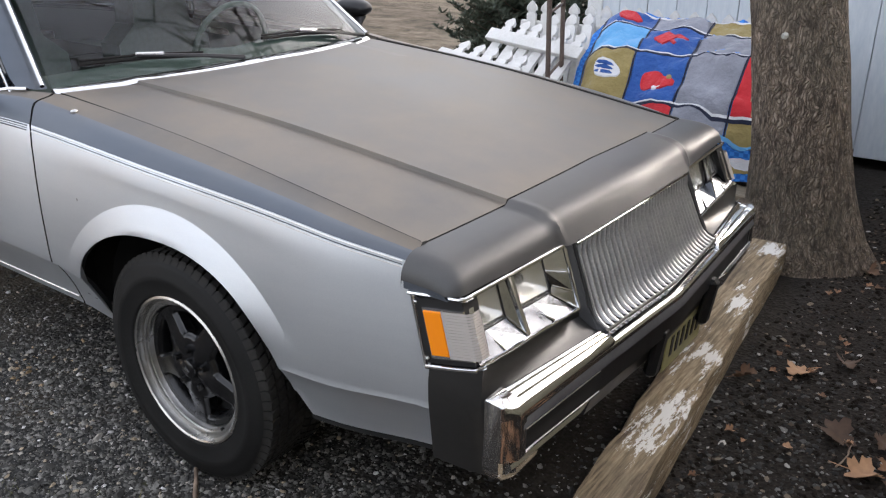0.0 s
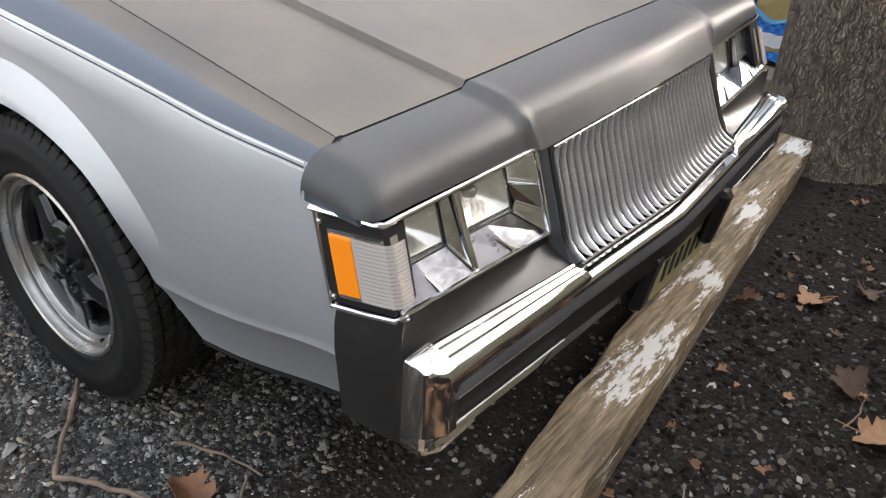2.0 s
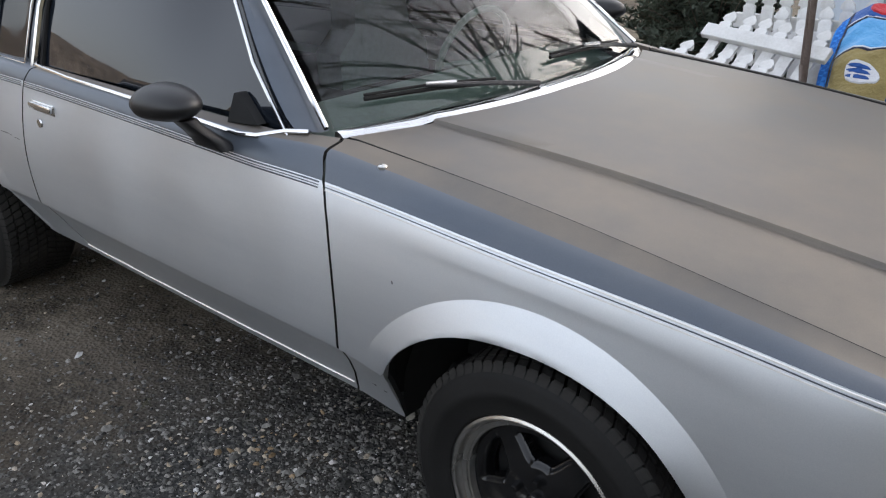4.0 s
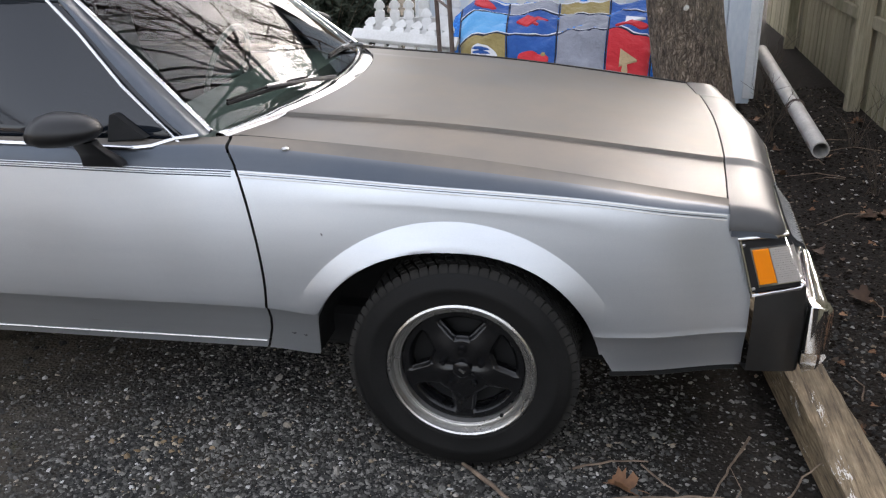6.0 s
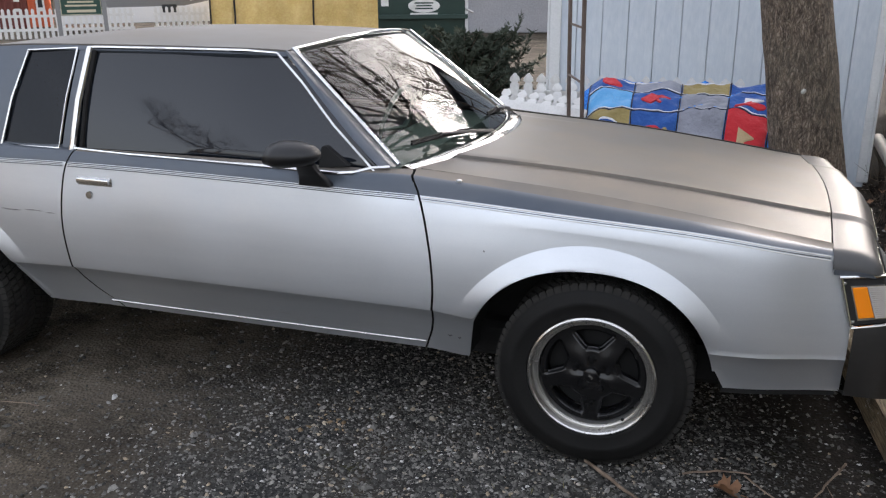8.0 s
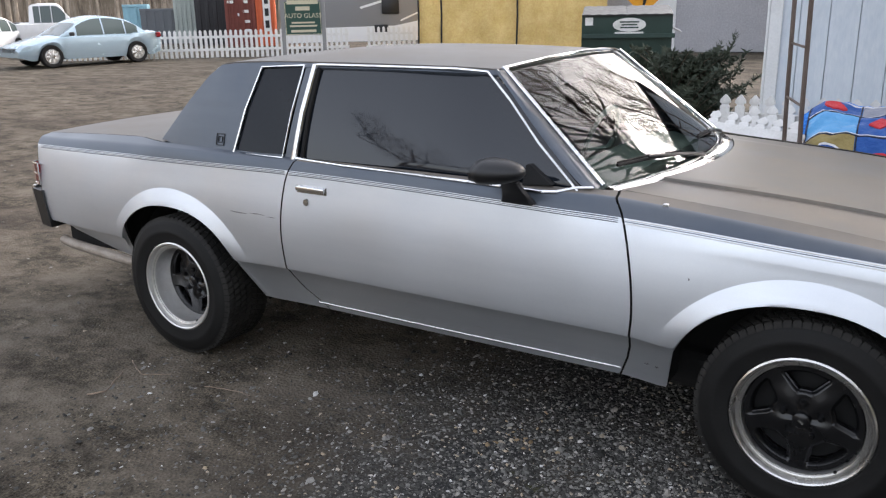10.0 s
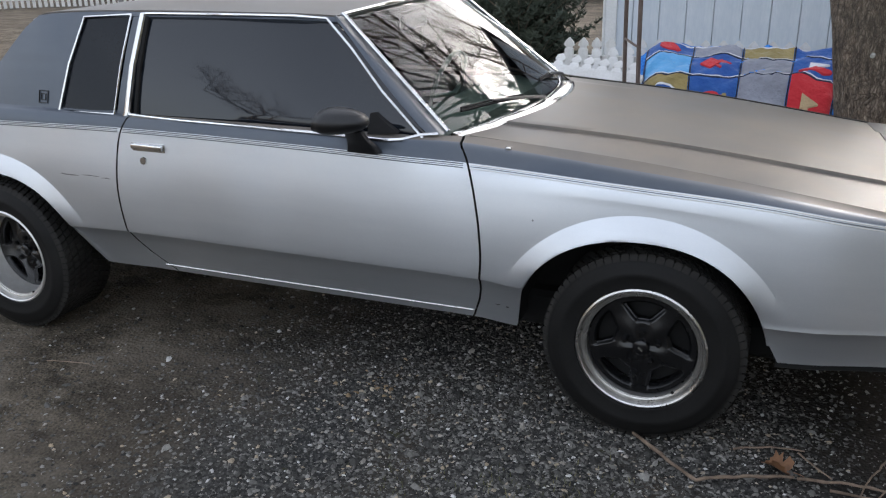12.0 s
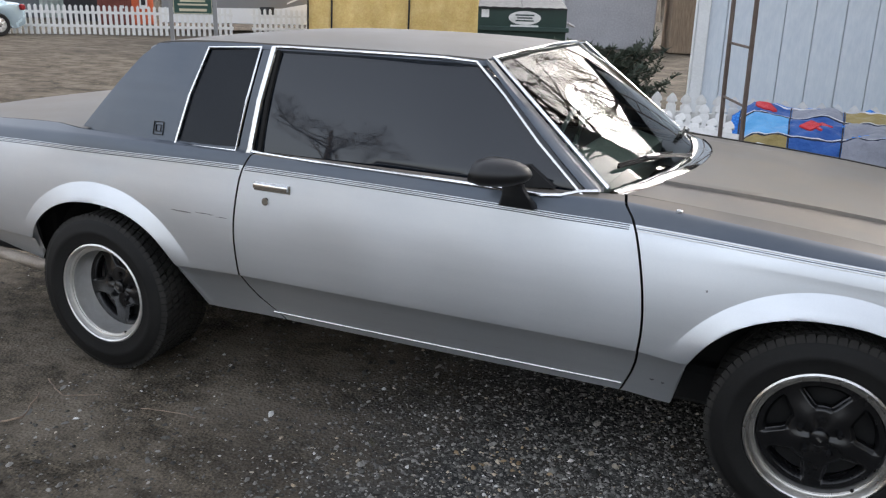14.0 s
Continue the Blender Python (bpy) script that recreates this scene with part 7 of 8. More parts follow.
# ---- discarded conifer by the shed ----
NEEDLE = Mat("dark_green_needles", 0.75)
NEEDLE.color(NEEDLE.mix(NEEDLE.ramp(NEEDLE.noise(2.5, 4), [(0.4, 0.0), (0.75, 1.0)]), (0.040, 0.054, 0.036), (0.095, 0.108, 0.072)))
NEEDLE = NEEDLE.m
conifer = thing("conifer_bush", "dark green conifer bush with ragged upright sprays", "bush")
rng = random.Random(8)
bm = bmesh.new()
wood = bmesh.new()
tube(wood, [(-2.05, 4.35, 0), (-2.02, 4.32, 0.5), (-1.98, 4.30, 1.0)], [0.05, 0.04, 0.02], 8)
for k in range(330):
    a, t = rng.uniform(0, math.tau), rng.random()
    z0 = 0.10 + 0.85 * t
    reach = (0.90 - 0.50 * t) * rng.uniform(0.55, 1.05)
    s0 = Vector((-2.03, 4.32, z0))
    tip = s0 + Vector((math.cos(a) * reach, math.sin(a) * reach * 0.9, reach * rng.uniform(-0.25, 0.75)))
    tube(wood, [s0, s0.lerp(tip, 0.5) + Vector((0, 0, -0.03)), tip], [0.010, 0.006, 0.002], 4)
    for q in range(15):
        f = 0.25 + 0.75 * q / 14
        c = s0.lerp(tip, f)
        for w in range(8):
            d = Vector((rng.uniform(-1, 1), rng.uniform(-1, 1), rng.uniform(-0.3, 1.2))).normalized() * rng.uniform(0.035, 0.08)
            sv = d.cross(Vector((rng.uniform(-1, 1), rng.uniform(-1, 1), 0.3))).normalized() * 0.0080
            v = [bm.verts.new(p) for p in (c - sv, c + sv, c + d * 0.6 + sv * 0.8, c + d, c + d * 0.6 - sv * 0.8)]
            bm.faces.new(v)
for x, y, h in ((-1.52, 4.45, 1.28), (-1.60, 4.3, 1.2), (-1.45, 4.6, 1.12), (-1.75, 4.4, 1.1), (-2.1, 4.4, 1.15)):
    s0, tip = Vector((x - 0.25, y - 0.1, 0.5)), Vector((x, y, h))
    for q in range(34):
        c = s0.lerp(tip, q / 33)
        for w in range(4):
            d = Vector((rng.uniform(-1, 1), rng.uniform(-1, 1), rng.uniform(0.2, 1.3))).normalized() * rng.uniform(0.04, 0.09)
            sv = d.cross(Vector((rng.uniform(-1, 1), rng.uniform(-1, 1), 0.3))).normalized() * 0.008
            v = [bm.verts.new(p) for p in (c - sv, c + sv, c + d)]
            bm.faces.new(v)
part("stem", wood, BARK, conifer, "brown stem and twigs")
foliage = part("foliage", bm, NEEDLE, conifer, "dark green needle sprays", 0)

# ---- far side of the yard ----
def far_picket(a, b, h=0.9):
    a, b = Vector(a), Vector(b)
    length = (b - a).length
    root = thing("picket_fence", "white picket fence across the far side of the yard", "fence")
    n = int(length / 0.165)
    ang = math.degrees(math.atan2(b.y - a.y, b.x - a.x))
    bm = bmesh.new()
    prism(bm, [(-0.045, 0), (0.045, 0), (0.045, h - 0.05), (0, h), (-0.045, h - 0.05)], "y", -0.012, 0.012)
    me = mesh_of("picket", tidy(bm), WHITE, 20)
    for k in range(n):
        ob = new("picket", me)
        ob.parent = root
        p = a.lerp(b, (k + 0.5) / n)
        ob.matrix_basis = pose(p.x, p.y, -0.01, 0, 0, ang)
    for z in (0.25, 0.66):
        bm = bmesh.new()
        m = (a + b) / 2
        box(bm, (m.x, m.y, z), (length, 0.04, 0.08), pose(0, 0, 0, 0, 0, ang))
        part("rail", bm, WHITE, root, "white rail")
    return root


far_picket((-25.5, 13.4, 0), (-17.6, 19.2, 0))
far_picket((-17.1, 19.5, 0), (-13.4, 21.9, 0))


CARGLASS = glass("green_grey_car_glass", (0.06, 0.08, 0.075), 0.05)


def far_car(name, label, paint, place, length, width, height, truck=False):
    """A parked vehicle, nose towards +x of its own frame."""
    root = thing(name, label, "car", "", place)
    L, W, H = length / 2, width / 2, height
    belt = 0.60 * H
    def body_w(x):
        return W * (1 - 0.14 * (abs(x) / L) ** 4)
    bm = bmesh.new()
    rings = []
    n = 28
    for i in range(n + 1):
        x = -L + 2 * L * i / n
        e = abs(x) / L
        top = belt + (0.02 if truck else (0.06 * (1 if x < -0.55 * L else 0) - 0.16 * H * step(x, 0.45 * L, L)))
        bot = 0.22 + 0.10 * step(e, 0.85, 1.0)
        w = body_w(x)
        if e > 0.97:
            top -= 0.12
            w *= 0.95
        for cx in (0.30 * length, -0.30 * length):
            if abs(x - cx) < 0.36:
                bot = max(bot, 0.28 + math.sqrt(max(0, 0.36 ** 2 - (x - cx) ** 2)))
        bot = min(bot, top - 0.1)
        rings.append([(x, -w * 0.93, bot), (x, -w, bot + 0.45 * (top - bot)), (x, -w * 0.97, top - 0.04), (x, -w * 0.85, top), (x, 0, top + 0.03), (x, w * 0.85, top), (x, w * 0.97, top - 0.04), (x, w, bot + 0.45 * (top - bot)), (x, w * 0.93, bot)])
    loft(bm, rings, True, True)
    part("body", tidy(bm), paint, root, "", 35)
    c0, c1 = (-0.12 * length, 0.18 * length) if truck else (-0.40 * length, 0.24 * length)
    r0, r1 = (c0 + 0.12, c1 - 0.45) if truck else (c0 + 0.65, c1 - 0.85)
    # cabin: a rounded shell with glass let into its sides and ends
    def cabin(u, v):
        """u from the tail to the nose end, v up one side from belt to roof."""
        boxy = [(0, 0.0), (0.03, 0.80), (0.09, 0.97), (0.20, 1.0), (0.55, 1.0), (0.66, 0.94), (0.82, 0.50), (1.0, 0.0)]
        rise = min(1.0, tab(u, boxy if truck else [(0, 0.0), (0.10, 0.42), (0.24, 0.82), (0.38, 0.97), (0.50, 1.0), (0.62, 0.96), (0.76, 0.70), (0.90, 0.28), (1.0, 0.0)]))
        z = belt + (H - belt) * rise * v
        return Vector((c0 + (c1 - c0) * u, W * (0.90 - 0.22 * (rise * v) ** 1.5), z - 0.02))
    bm = bmesh.new()
    rings = []
    for i in range(25):
        u = i / 24
        half = [cabin(u, v) for v in (0, 0.3, 0.6, 0.85, 0.96)]
        top = cabin(u, 1.0)
        rings.append([(p.x, -p.y, p.z) for p in half] + [(top.x, -top.y * 0.6, top.z), (top.x, 0, top.z + 0.02), (top.x, top.y * 0.6, top.z)] + [(p.x, p.y, p.z) for p in half[::-1]])
    loft(bm, rings, True, True)
    part("roof", tidy(bm), paint, root, "", 50)
    for s in (-1, 1):
        for u0, u1 in ((0.12, 0.255), (0.27, 0.50), (0.515, 0.80)):
            bm = bmesh.new()
            loft(bm, [[cabin(u0 + (u1 - u0) * k / 6, v) * 1.0 + Vector((0, 0.006, 0)) for v in (0.07, 0.4, 0.65, 0.88)] for k in range(7)], False, False)
            if s < 0:
                bmesh.ops.scale(bm, vec=(1, -1, 1), verts=bm.verts)
            bmesh.ops.recalc_face_normals(bm, faces=bm.faces)
            part("window", bm, CARGLASS, root, "green-grey side window")
    for u0, u1 in ((0.03, 0.20), (0.78, 0.97)):
        bm = bmesh.new()
        rows = []
        for k in range(6):
            p = cabin(u0 + (u1 - u0) * k / 5, 1.0)
            rows.append([(p.x, p.y * 0.86 * q, p.z + 0.026 - 0.02 * q * q) for q in (-1, -0.6, -0.2, 0.2, 0.6, 1)])
        loft(bm, rows, False, False)
        bmesh.ops.recalc_face_normals(bm, faces=bm.faces)
        part("windscreen", bm, CARGLASS, root, "green-grey windscreen")
    for s in (-1, 1):
        bm = bmesh.new()
        box(bm, (c1 - 0.35, s * (W + 0.06), belt + 0.07), (0.14, 0.14, 0.11), None, 0.03)
        part("wing_mirror", bm, SATIN, root, "dark wing mirror")
        for cx in (0.30 * length, -0.30 * length):
            w = new("wheel")
            w.parent = root
            w.location = (cx, s * (W - 0.10), 0.325)
            bm = bmesh.new()
            lathe(bm, [(0.20, s * 0.09), (0.22, s * 0.10), (0.30, s * 0.10), (0.325, s * 0.07), (0.325, -s * 0.10), (0.2, -s * 0.1)], "y", 28)
            part("tyre", tidy(bm), RUBBER, w, "black tyre")
            bm = bmesh.new()
            lathe(bm, [(0.0, s * 0.10), (0.05, s * 0.10), (0.06, s * 0.085), (0.19, s * 0.075), (0.205, s * 0.10), (0.215, s * 0.09)], "y", 28)
            part("rim", tidy(bm), POLISHED, w, "silver wheel cover", 30)
            for k in range(7):
                bm = bmesh.new()
                a = k * math.tau / 7
                box(bm, (0.125 * math.cos(a), s * 0.090, 0.125 * math.sin(a)), (0.10, 0.012, 0.045), pose(0, 0, 0, 0, -math.degrees(a), 0))
                part("spoke", bm, WHITE, w)
        bm = bmesh.new()
        box(bm, (L - 0.20, s * W * 0.78, belt - 0.20 * H - 0.02), (0.34, 0.24, 0.13), pose(0, 0, 0, 0, 12, -s * 16), 0.04, 0, 2)
        part("headlight", bm, LENS, root, "clear headlight")
        bm = bmesh.new()
        box(bm, (-L + 0.10, s * W * 0.84, belt - 0.05), (0.16, 0.2, 0.16), None, 0.03)
        part("tail_light", bm, REDLENS, root, "red tail light")
    bm = bmesh.new()
    box(bm, (L - 0.03, 0, 0.50), (0.06, W * 1.1, 0.14), None, 0.02)
    part("front_grille", bm, SATIN, root, "dark front grille")
    if truck:
        bm = bmesh.new()
        box(bm, (-0.33 * length, 0, belt + 0.02), (0.3 * length, W * 1.6, 0.06))
        part("cargo_bed", bm, SATIN, root, "open cargo bed")
    return root


PALEBLUE = car_paint("pale_blue_silver_paint", (0.42, 0.54, 0.62), 0.22, 0.45, 0.04, 0.0, 0.6)
far_car("sedan", "pale blue-silver four-door sedan parked by the fence", PALEBLUE, pose(-22.88, 12.8, 0, 0, 0, -101), 4.38, 1.8, 1.44)
far_car("pickup_truck", "white pickup truck parked at the far woods", car_paint("white_truck_paint", (0.72, 0.72, 0.72), 0.3, 0.0, 0.1, 0, 0.4), pose(-30.4, 16.7, 0, 0, 0, 54), 5.4, 2.0, 1.88, True)
far_car("sedan", "silver sedan parked behind the other car", SILVER, pose(-30.2, 13.6, 0, 0, 0, -60), 4.5, 1.8, 1.45)


def container(name, label, c, w, d, h, paint, ang, ribs=12):
    root = thing(name, label, "container", "", pose(c[0], c[1], 0, 0, 0, ang))
    bm = bmesh.new()
    box(bm, (0, 0, h / 2), (w, d, h), None, 0.03)
    part("body", bm, paint, root)
    for k in range(ribs):
        bm = bmesh.new()
        box(bm, (-w / 2 + w * (k + 0.5) / ribs, -d / 2 - 0.02, h / 2), (w / ribs * 0.45, 0.05, h - 0.2), None, 0.01)
        part("rib", bm, paint, root)
    bm = bmesh.new()
    box(bm, (0, -d / 2 - 0.01, h - 0.06), (w + 0.02, 0.08, 0.12), None, 0.01)
    part("top_rail", bm, paint, root)
    return root


RUSTRED = two_tone("rust_red_container", (0.14, 0.035, 0.025), (0.20, 0.055, 0.04), 3, 0.7, 0, 0.1)
ORANGE = two_tone("orange_container", (0.55, 0.10, 0.03), (0.62, 0.14, 0.05), 3, 0.6, 0, 0.1)
container("shipping_container", "rust-red shipping container behind the fence", (-27.69, 24.45), 1.25, 6.0, 2.2, RUSTRED, 43, 6)
rc = bpy.data.objects["shipping_container"]
for x in (-0.42, -0.14, 0.14, 0.42):
    bm = bmesh.new()
    tube(bm, [(x, -3.07, 0.15), (x, -3.07, 2.05)], 0.02, 6)
    part("lock_rod", bm, RUSTRED, rc, "door lock rod")
for x, z, w in ((-0.38, 1.80, 0.26), (0.22, 1.80, 0.20), (0.22, 1.42, 0.22), (-0.10, 1.30, 0.10), (0.24, 1.02, 0.24), (0.26, 0.66, 0.16)):
    bm = bmesh.new()
    box(bm, (x, -3.062, z), (w, 0.012, 0.11))
    part("mark", bm, WHITE, rc, "pale bar")
oc = container("shipping_container", "orange shipping container end with white panel", (-26.97, 25.16), 0.85, 6.0, 2.2, ORANGE, 43, 5)
bm = bmesh.new()
box(bm, (0.05, -3.06, 1.35), (0.30, 0.02, 1.5))
part("panel", bm, WHITE, oc, "tall white panel")
for k in range(3):
    bm = bmesh.new()
    box(bm, (0.05, -3.075, 1.85 - 0.48 * k), (0.16, 0.02, 0.30))
    part("mark", bm, SATIN, oc, "dark bar")
# closed box in near-black colour, for the shade inside an open front
container("storage_shed", "storage shed, the shade inside its open front painted dark", (-29.3, 25.2), 2.8, 4.0, 2.25, plain("shaded_shed_inside", (0.03, 0.03, 0.032), 0.8), 43, 8)
container("storage_shed", "pale green-grey steel storage box", (-31.9, 25.6), 1.9, 3.0, 2.15, two_tone("pale_green_grey", (0.32, 0.36, 0.33), (0.40, 0.44, 0.41), 4, 0.7), 43, 9)
container("storage_shed", "low grey steel bin", (-32.9, 24.4), 1.9, 2.0, 1.6, plain("mid_grey_steel", (0.13, 0.14, 0.15), 0.7), 43, 5)
container("storage_shed", "pale blue steel locker", (-33.6, 23.4), 1.1, 1.0, 1.8, two_tone("pale_blue_steel", (0.22, 0.42, 0.50), (0.28, 0.48, 0.56), 4, 0.6), 43, 3)

# sign board on posts
signb = thing("sign_board", "dark green business sign board on grey posts", "sign", "", pose(-10.26, 8.62, 0, 0, 0, 41.5))
GREENB = plain("dark_green_board", (0.018, 0.062, 0.046), 0.5)
CREAM = plain("cream_lettering", (0.55, 0.50, 0.36), 0.6)
bm = bmesh.new()
SIGN_EDGE = [(-0.33, 1.08), (0.33, 1.08), (0.33, 1.66), (0.28, 1.68)] + [(0.28 * math.cos(k * math.pi / 12), 1.68 + 0.15 * math.sin(k * math.pi / 12)) for k in range(1, 12)] + [(-0.28, 1.68), (-0.33, 1.66)]
prism(bm, SIGN_EDGE, "y", -0.02, 0.02)
part("board", tidy(bm), GREENB, signb, "green shaped board")
bm = bmesh.new()
tube(bm, [(x * 0.965, -0.021, 1.40 + (z - 1.40) * 0.965) for x, z in SIGN_EDGE + SIGN_EDGE[:1]], 0.006, 5)
part("rim_line", bm, CREAM, signb, "pale line round the board")
for x in (-0.37, 0.37):
    bm = bmesh.new()
    box(bm, (x, 0, 1.05), (0.07, 0.07, 2.1), None, 0.005)
    part("post", bm, plain("grey_post", (0.22, 0.22, 0.22), 0.7), signb, "grey post")
bm = bmesh.new()
box(bm, (0, 0, 1.90), (0.8, 0.06, 0.06), None, 0.005)
part("beam", bm, bpy.data.materials["grey_post"], signb, "grey cross beam")


def words(text, size, place, material, parent, name="lettering"):
    cu = bpy.data.curves.new(name, "FONT")
    cu.body, cu.size, cu.extrude, cu.align_x, cu.align_y = text, size, 0.002, "CENTER", "CENTER"
    tmp = new(name, cu)
    me = bpy.data.meshes.new_from_object(tmp.evaluated_get(bpy.context.evaluated_depsgraph_get()))
    bpy.data.objects.remove(tmp)
    me.materials.clear()
    me.materials.append(material)
    ob = new(name, me)
    ob.parent = parent
    ob.matrix_basis = place
    return ob


words("AUTO GLASS", 0.115, pose(0, -0.023, 1.42, 90, 0, 0), CREAM, signb)
for z, w, h in ((1.77, 0.16, 0.045), (1.66, 0.56, 0.07), (1.55, 0.26, 0.07), (1.30, 0.42, 0.03), (1.24, 0.50, 0.03), (1.15, 0.46, 0.045)):
    bm = bmesh.new()
    box(bm, (0, -0.023, z), (w, 0.004, h))
    part("lettering_bar", bm, CREAM, signb, "pale bar")

# caravan
van = thing("travel_trailer", "grey and white travel trailer behind the picket fence", "trailer", "", pose(-17.6, 21.9, 0, 0, 0, 37))
VGREY, VWHITE = plain("trailer_grey", (0.20, 0.20, 0.205), 0.4), plain("trailer_white", (0.74, 0.74, 0.74), 0.4)
bm = bmesh.new()
box(bm, (-1.2, 1.2, 1.75), (5.6, 2.4, 2.9), None, 0.12, 0, 3)
part("body", bm, VGREY, van, "grey upper body")
bm = bmesh.new()
prism(bm, [(-4.02, 0.32), (1.62, 0.32), (1.62, 1.20), (0.9, 1.02), (0.0, 0.85), (-4.02, 0.80)], "y", -0.012, 0.02)
part("skirt", tidy(bm), VWHITE, van, "white lower side")
for pts in ([(-1.2, 1.45), (0.9, 2.05), (0.9, 2.12), (-1.25, 1.52)], [(0.2, 1.05), (1.55, 1.62), (1.55, 1.55), (0.2, 0.99)]):
    bm = bmesh.new()
    prism(bm, pts, "y", -0.016, 0.0)
    part("stripe", tidy(bm), VWHITE, van, "white swoosh stripe")
for x, z, w, h in ((-0.15, 1.52, 0.62, 0.52), (-1.35, 2.25, 0.62, 0.72), (1.42, 1.05, 0.16, 0.18), (-0.5, 0.72, 0.5, 0.35)):
    bm = bmesh.new()
    box(bm, (x, -0.02, z), (w, 0.03, h), None, 0.04, 0, 2)
    part("hatch", bm, SATIN, van, "black louvred hatch")

# tarp shelter
tarp = thing("tarp_shelter", "yellow-beige canvas shelter with dark tie seams", "shelter", "", pose(-11.75, 19.75, 0, 0, 0, 28))
CANVAS = two_tone("yellow_beige_canvas", (0.66, 0.44, 0.14), (0.80, 0.58, 0.24), 2.5, 0.8, 0, 0.3, 20, 0.02)
for k, (a, b) in enumerate(((-2.85, -2.15), (-2.15, 0.15), (0.15, 2.85))):
    bm = bmesh.new()
    rings = []
    for i in range(25):
        x = a + (b - a) * i / 24
        rings.append([(x + 0.01, 0.09 * noise.noise((x * 3, z * 1.2, k)) + 0.05 * noise.noise((x * 6 + z, z * 4, k + 7)) + 0.02 * math.sin(x * 9), z) for z in [3.2 * j / 16 for j in range(17)]])
    loft(bm, rings, False, False)
    for v in [g for g in bmesh.ops.extrude_edge_only(bm, edges=[e for e in bm.edges if e.is_boundary])["geom"] if isinstance(g, bmesh.types.BMVert)]:
        v.co.y += 0.05
    part("canvas_panel", tidy(bm), CANVAS, tarp, "yellow canvas panel", 60)
for x in (-2.85, -2.15, 0.15):
    bm = bmesh.new()
    tube(bm, [(x, -0.03, 0), (x + 0.03, -0.05, 1.2), (x, -0.03, 3.2)], 0.03, 6)
    part("seam", bm, SATIN, tarp, "dark tie seam")
bm = bmesh.new()
box(bm, (0, 1.6, 1.58), (5.6, 3.0, 3.1))
part("lining", bm, CANVAS, tarp, "canvas back and roof")

# house-like building with a white door
build = thing("building", "pale grey building with a white door", "building", "", pose(-7.3, 22.6, 0, 0, 0, 16))
BGREY = two_tone("pale_grey_wall", (0.36, 0.36, 0.38), (0.42, 0.42, 0.44), 1.5, 0.7, 0, 0.1, 20)
bm = bmesh.new()
box(bm, (-0.2, 2.0, 1.6), (5.4, 4.0, 3.2), None, 0.02)
part("wall", bm, BGREY, build, "pale grey wall")
dr = new("door")
dr.parent = build
bm = bmesh.new()
box(bm, (-0.75, -0.03, 1.02), (0.95, 0.05, 2.04), None, 0.01)
part("door_leaf", bm, TRIM, dr, "white door")
bm = bmesh.new()
box(bm, (-0.75, -0.06, 1.85), (0.30, 0.01, 0.26))
part("notice", bm, WHITE, dr, "white notice")
bm = bmesh.new()
box(bm, (-0.75, -0.068, 1.93), (0.28, 0.006, 0.05))
part("notice_bar", bm, RED, dr, "red bar")
bm = bmesh.new()
box(bm, (0, 2.0, 3.3), (6.0, 4.6, 0.2), None, 0.03)
part("roof", bm, bpy.data.materials["grey_shingle"], build, "grey roof")
# narrow store behind the shed corner
bm = bmesh.new()
box(bm, (-4.05, 24.0, 1.5), (1.2, 3.0, 3.0), pose(0, 0, 0, 0, 0, 14), 0.02)
solid("wooden_store", bm, two_tone("brown_board_wall", (0.16, 0.11, 0.075), (0.30, 0.23, 0.16), 6, 0.85, 0, 0.3, 50, 0.01, (6, 6, 0.5)), "brown board-clad store beside the pale building", "shed")

# yellow warning sign
dsg = thing("warning_sign", "yellow diamond warning sign on the wall", "sign", "", pose(-8.05, 20.9, 1.64, 0, 45, 16))
bm = bmesh.new()
box(bm, (0, 0, 0), (0.70, 0.02, 0.70), None, 0.02)
part("plate", bm, plain("warning_yellow", (0.75, 0.33, 0.01), 0.5), dsg)
bm = bmesh.new()
tube(bm, [(0.22, -0.02, -0.22), (0.05, -0.02, 0.02), (-0.12, -0.02, 0.10)], [0.03, 0.06, 0.03], 6)
part("symbol", bm, SATIN, dsg, "plain black symbol")
bm = bmesh.new()
box(bm, (-0.5, 0.04, 0.5), (0.06, 0.05, 3.1), pose(0, 0, 0, 0, -45, 0))
part("post", bm, RUST, dsg, "sign post")

# dumpster
dump = thing("dumpster", "dark green steel dumpster with plastic lids", "dumpster", "", pose(-6.55, 15.55, 0, 0, 0, 21))
DGREEN = two_tone("dark_green_steel", (0.012, 0.032, 0.026), (0.022, 0.05, 0.04), 3, 0.55, 0, 0.1)
bm = bmesh.new()
loft(bm, [[(-1.02, -0.55, 0.06), (0.95, -0.55, 0.06), (0.95, 0.7, 0.06), (-1.02, 0.7, 0.06)], [(-1.02, -0.75, 0.85), (0.95, -0.75, 0.85), (0.95, 0.8, 0.85), (-1.02, 0.8, 0.85)], [(-1.02, -0.75, 1.26), (0.95, -0.75, 1.26), (0.95, 0.8, 1.42), (-1.02, 0.8, 1.42)]], True, True)
part("bin", tidy(bm), DGREEN, dump, "green steel bin")
for x in (-0.53, 0.46):
    bm = bmesh.new()
    rings = []
    for i in range(9):
        rings.append([(x - 0.49 + 0.1225 * i, -0.80, 1.28 + 0.012 * (i % 2)), (x - 0.49 + 0.1225 * i, 0.82, 1.45 + 0.012 * (i % 2)), (x - 0.49 + 0.1225 * i, 0.82, 1.42), (x - 0.49 + 0.1225 * i, -0.80, 1.25)])
    loft(bm, rings, True, True)
    part("lid", tidy(bm), SATIN, dump, "ribbed black lid")
bm = bmesh.new()
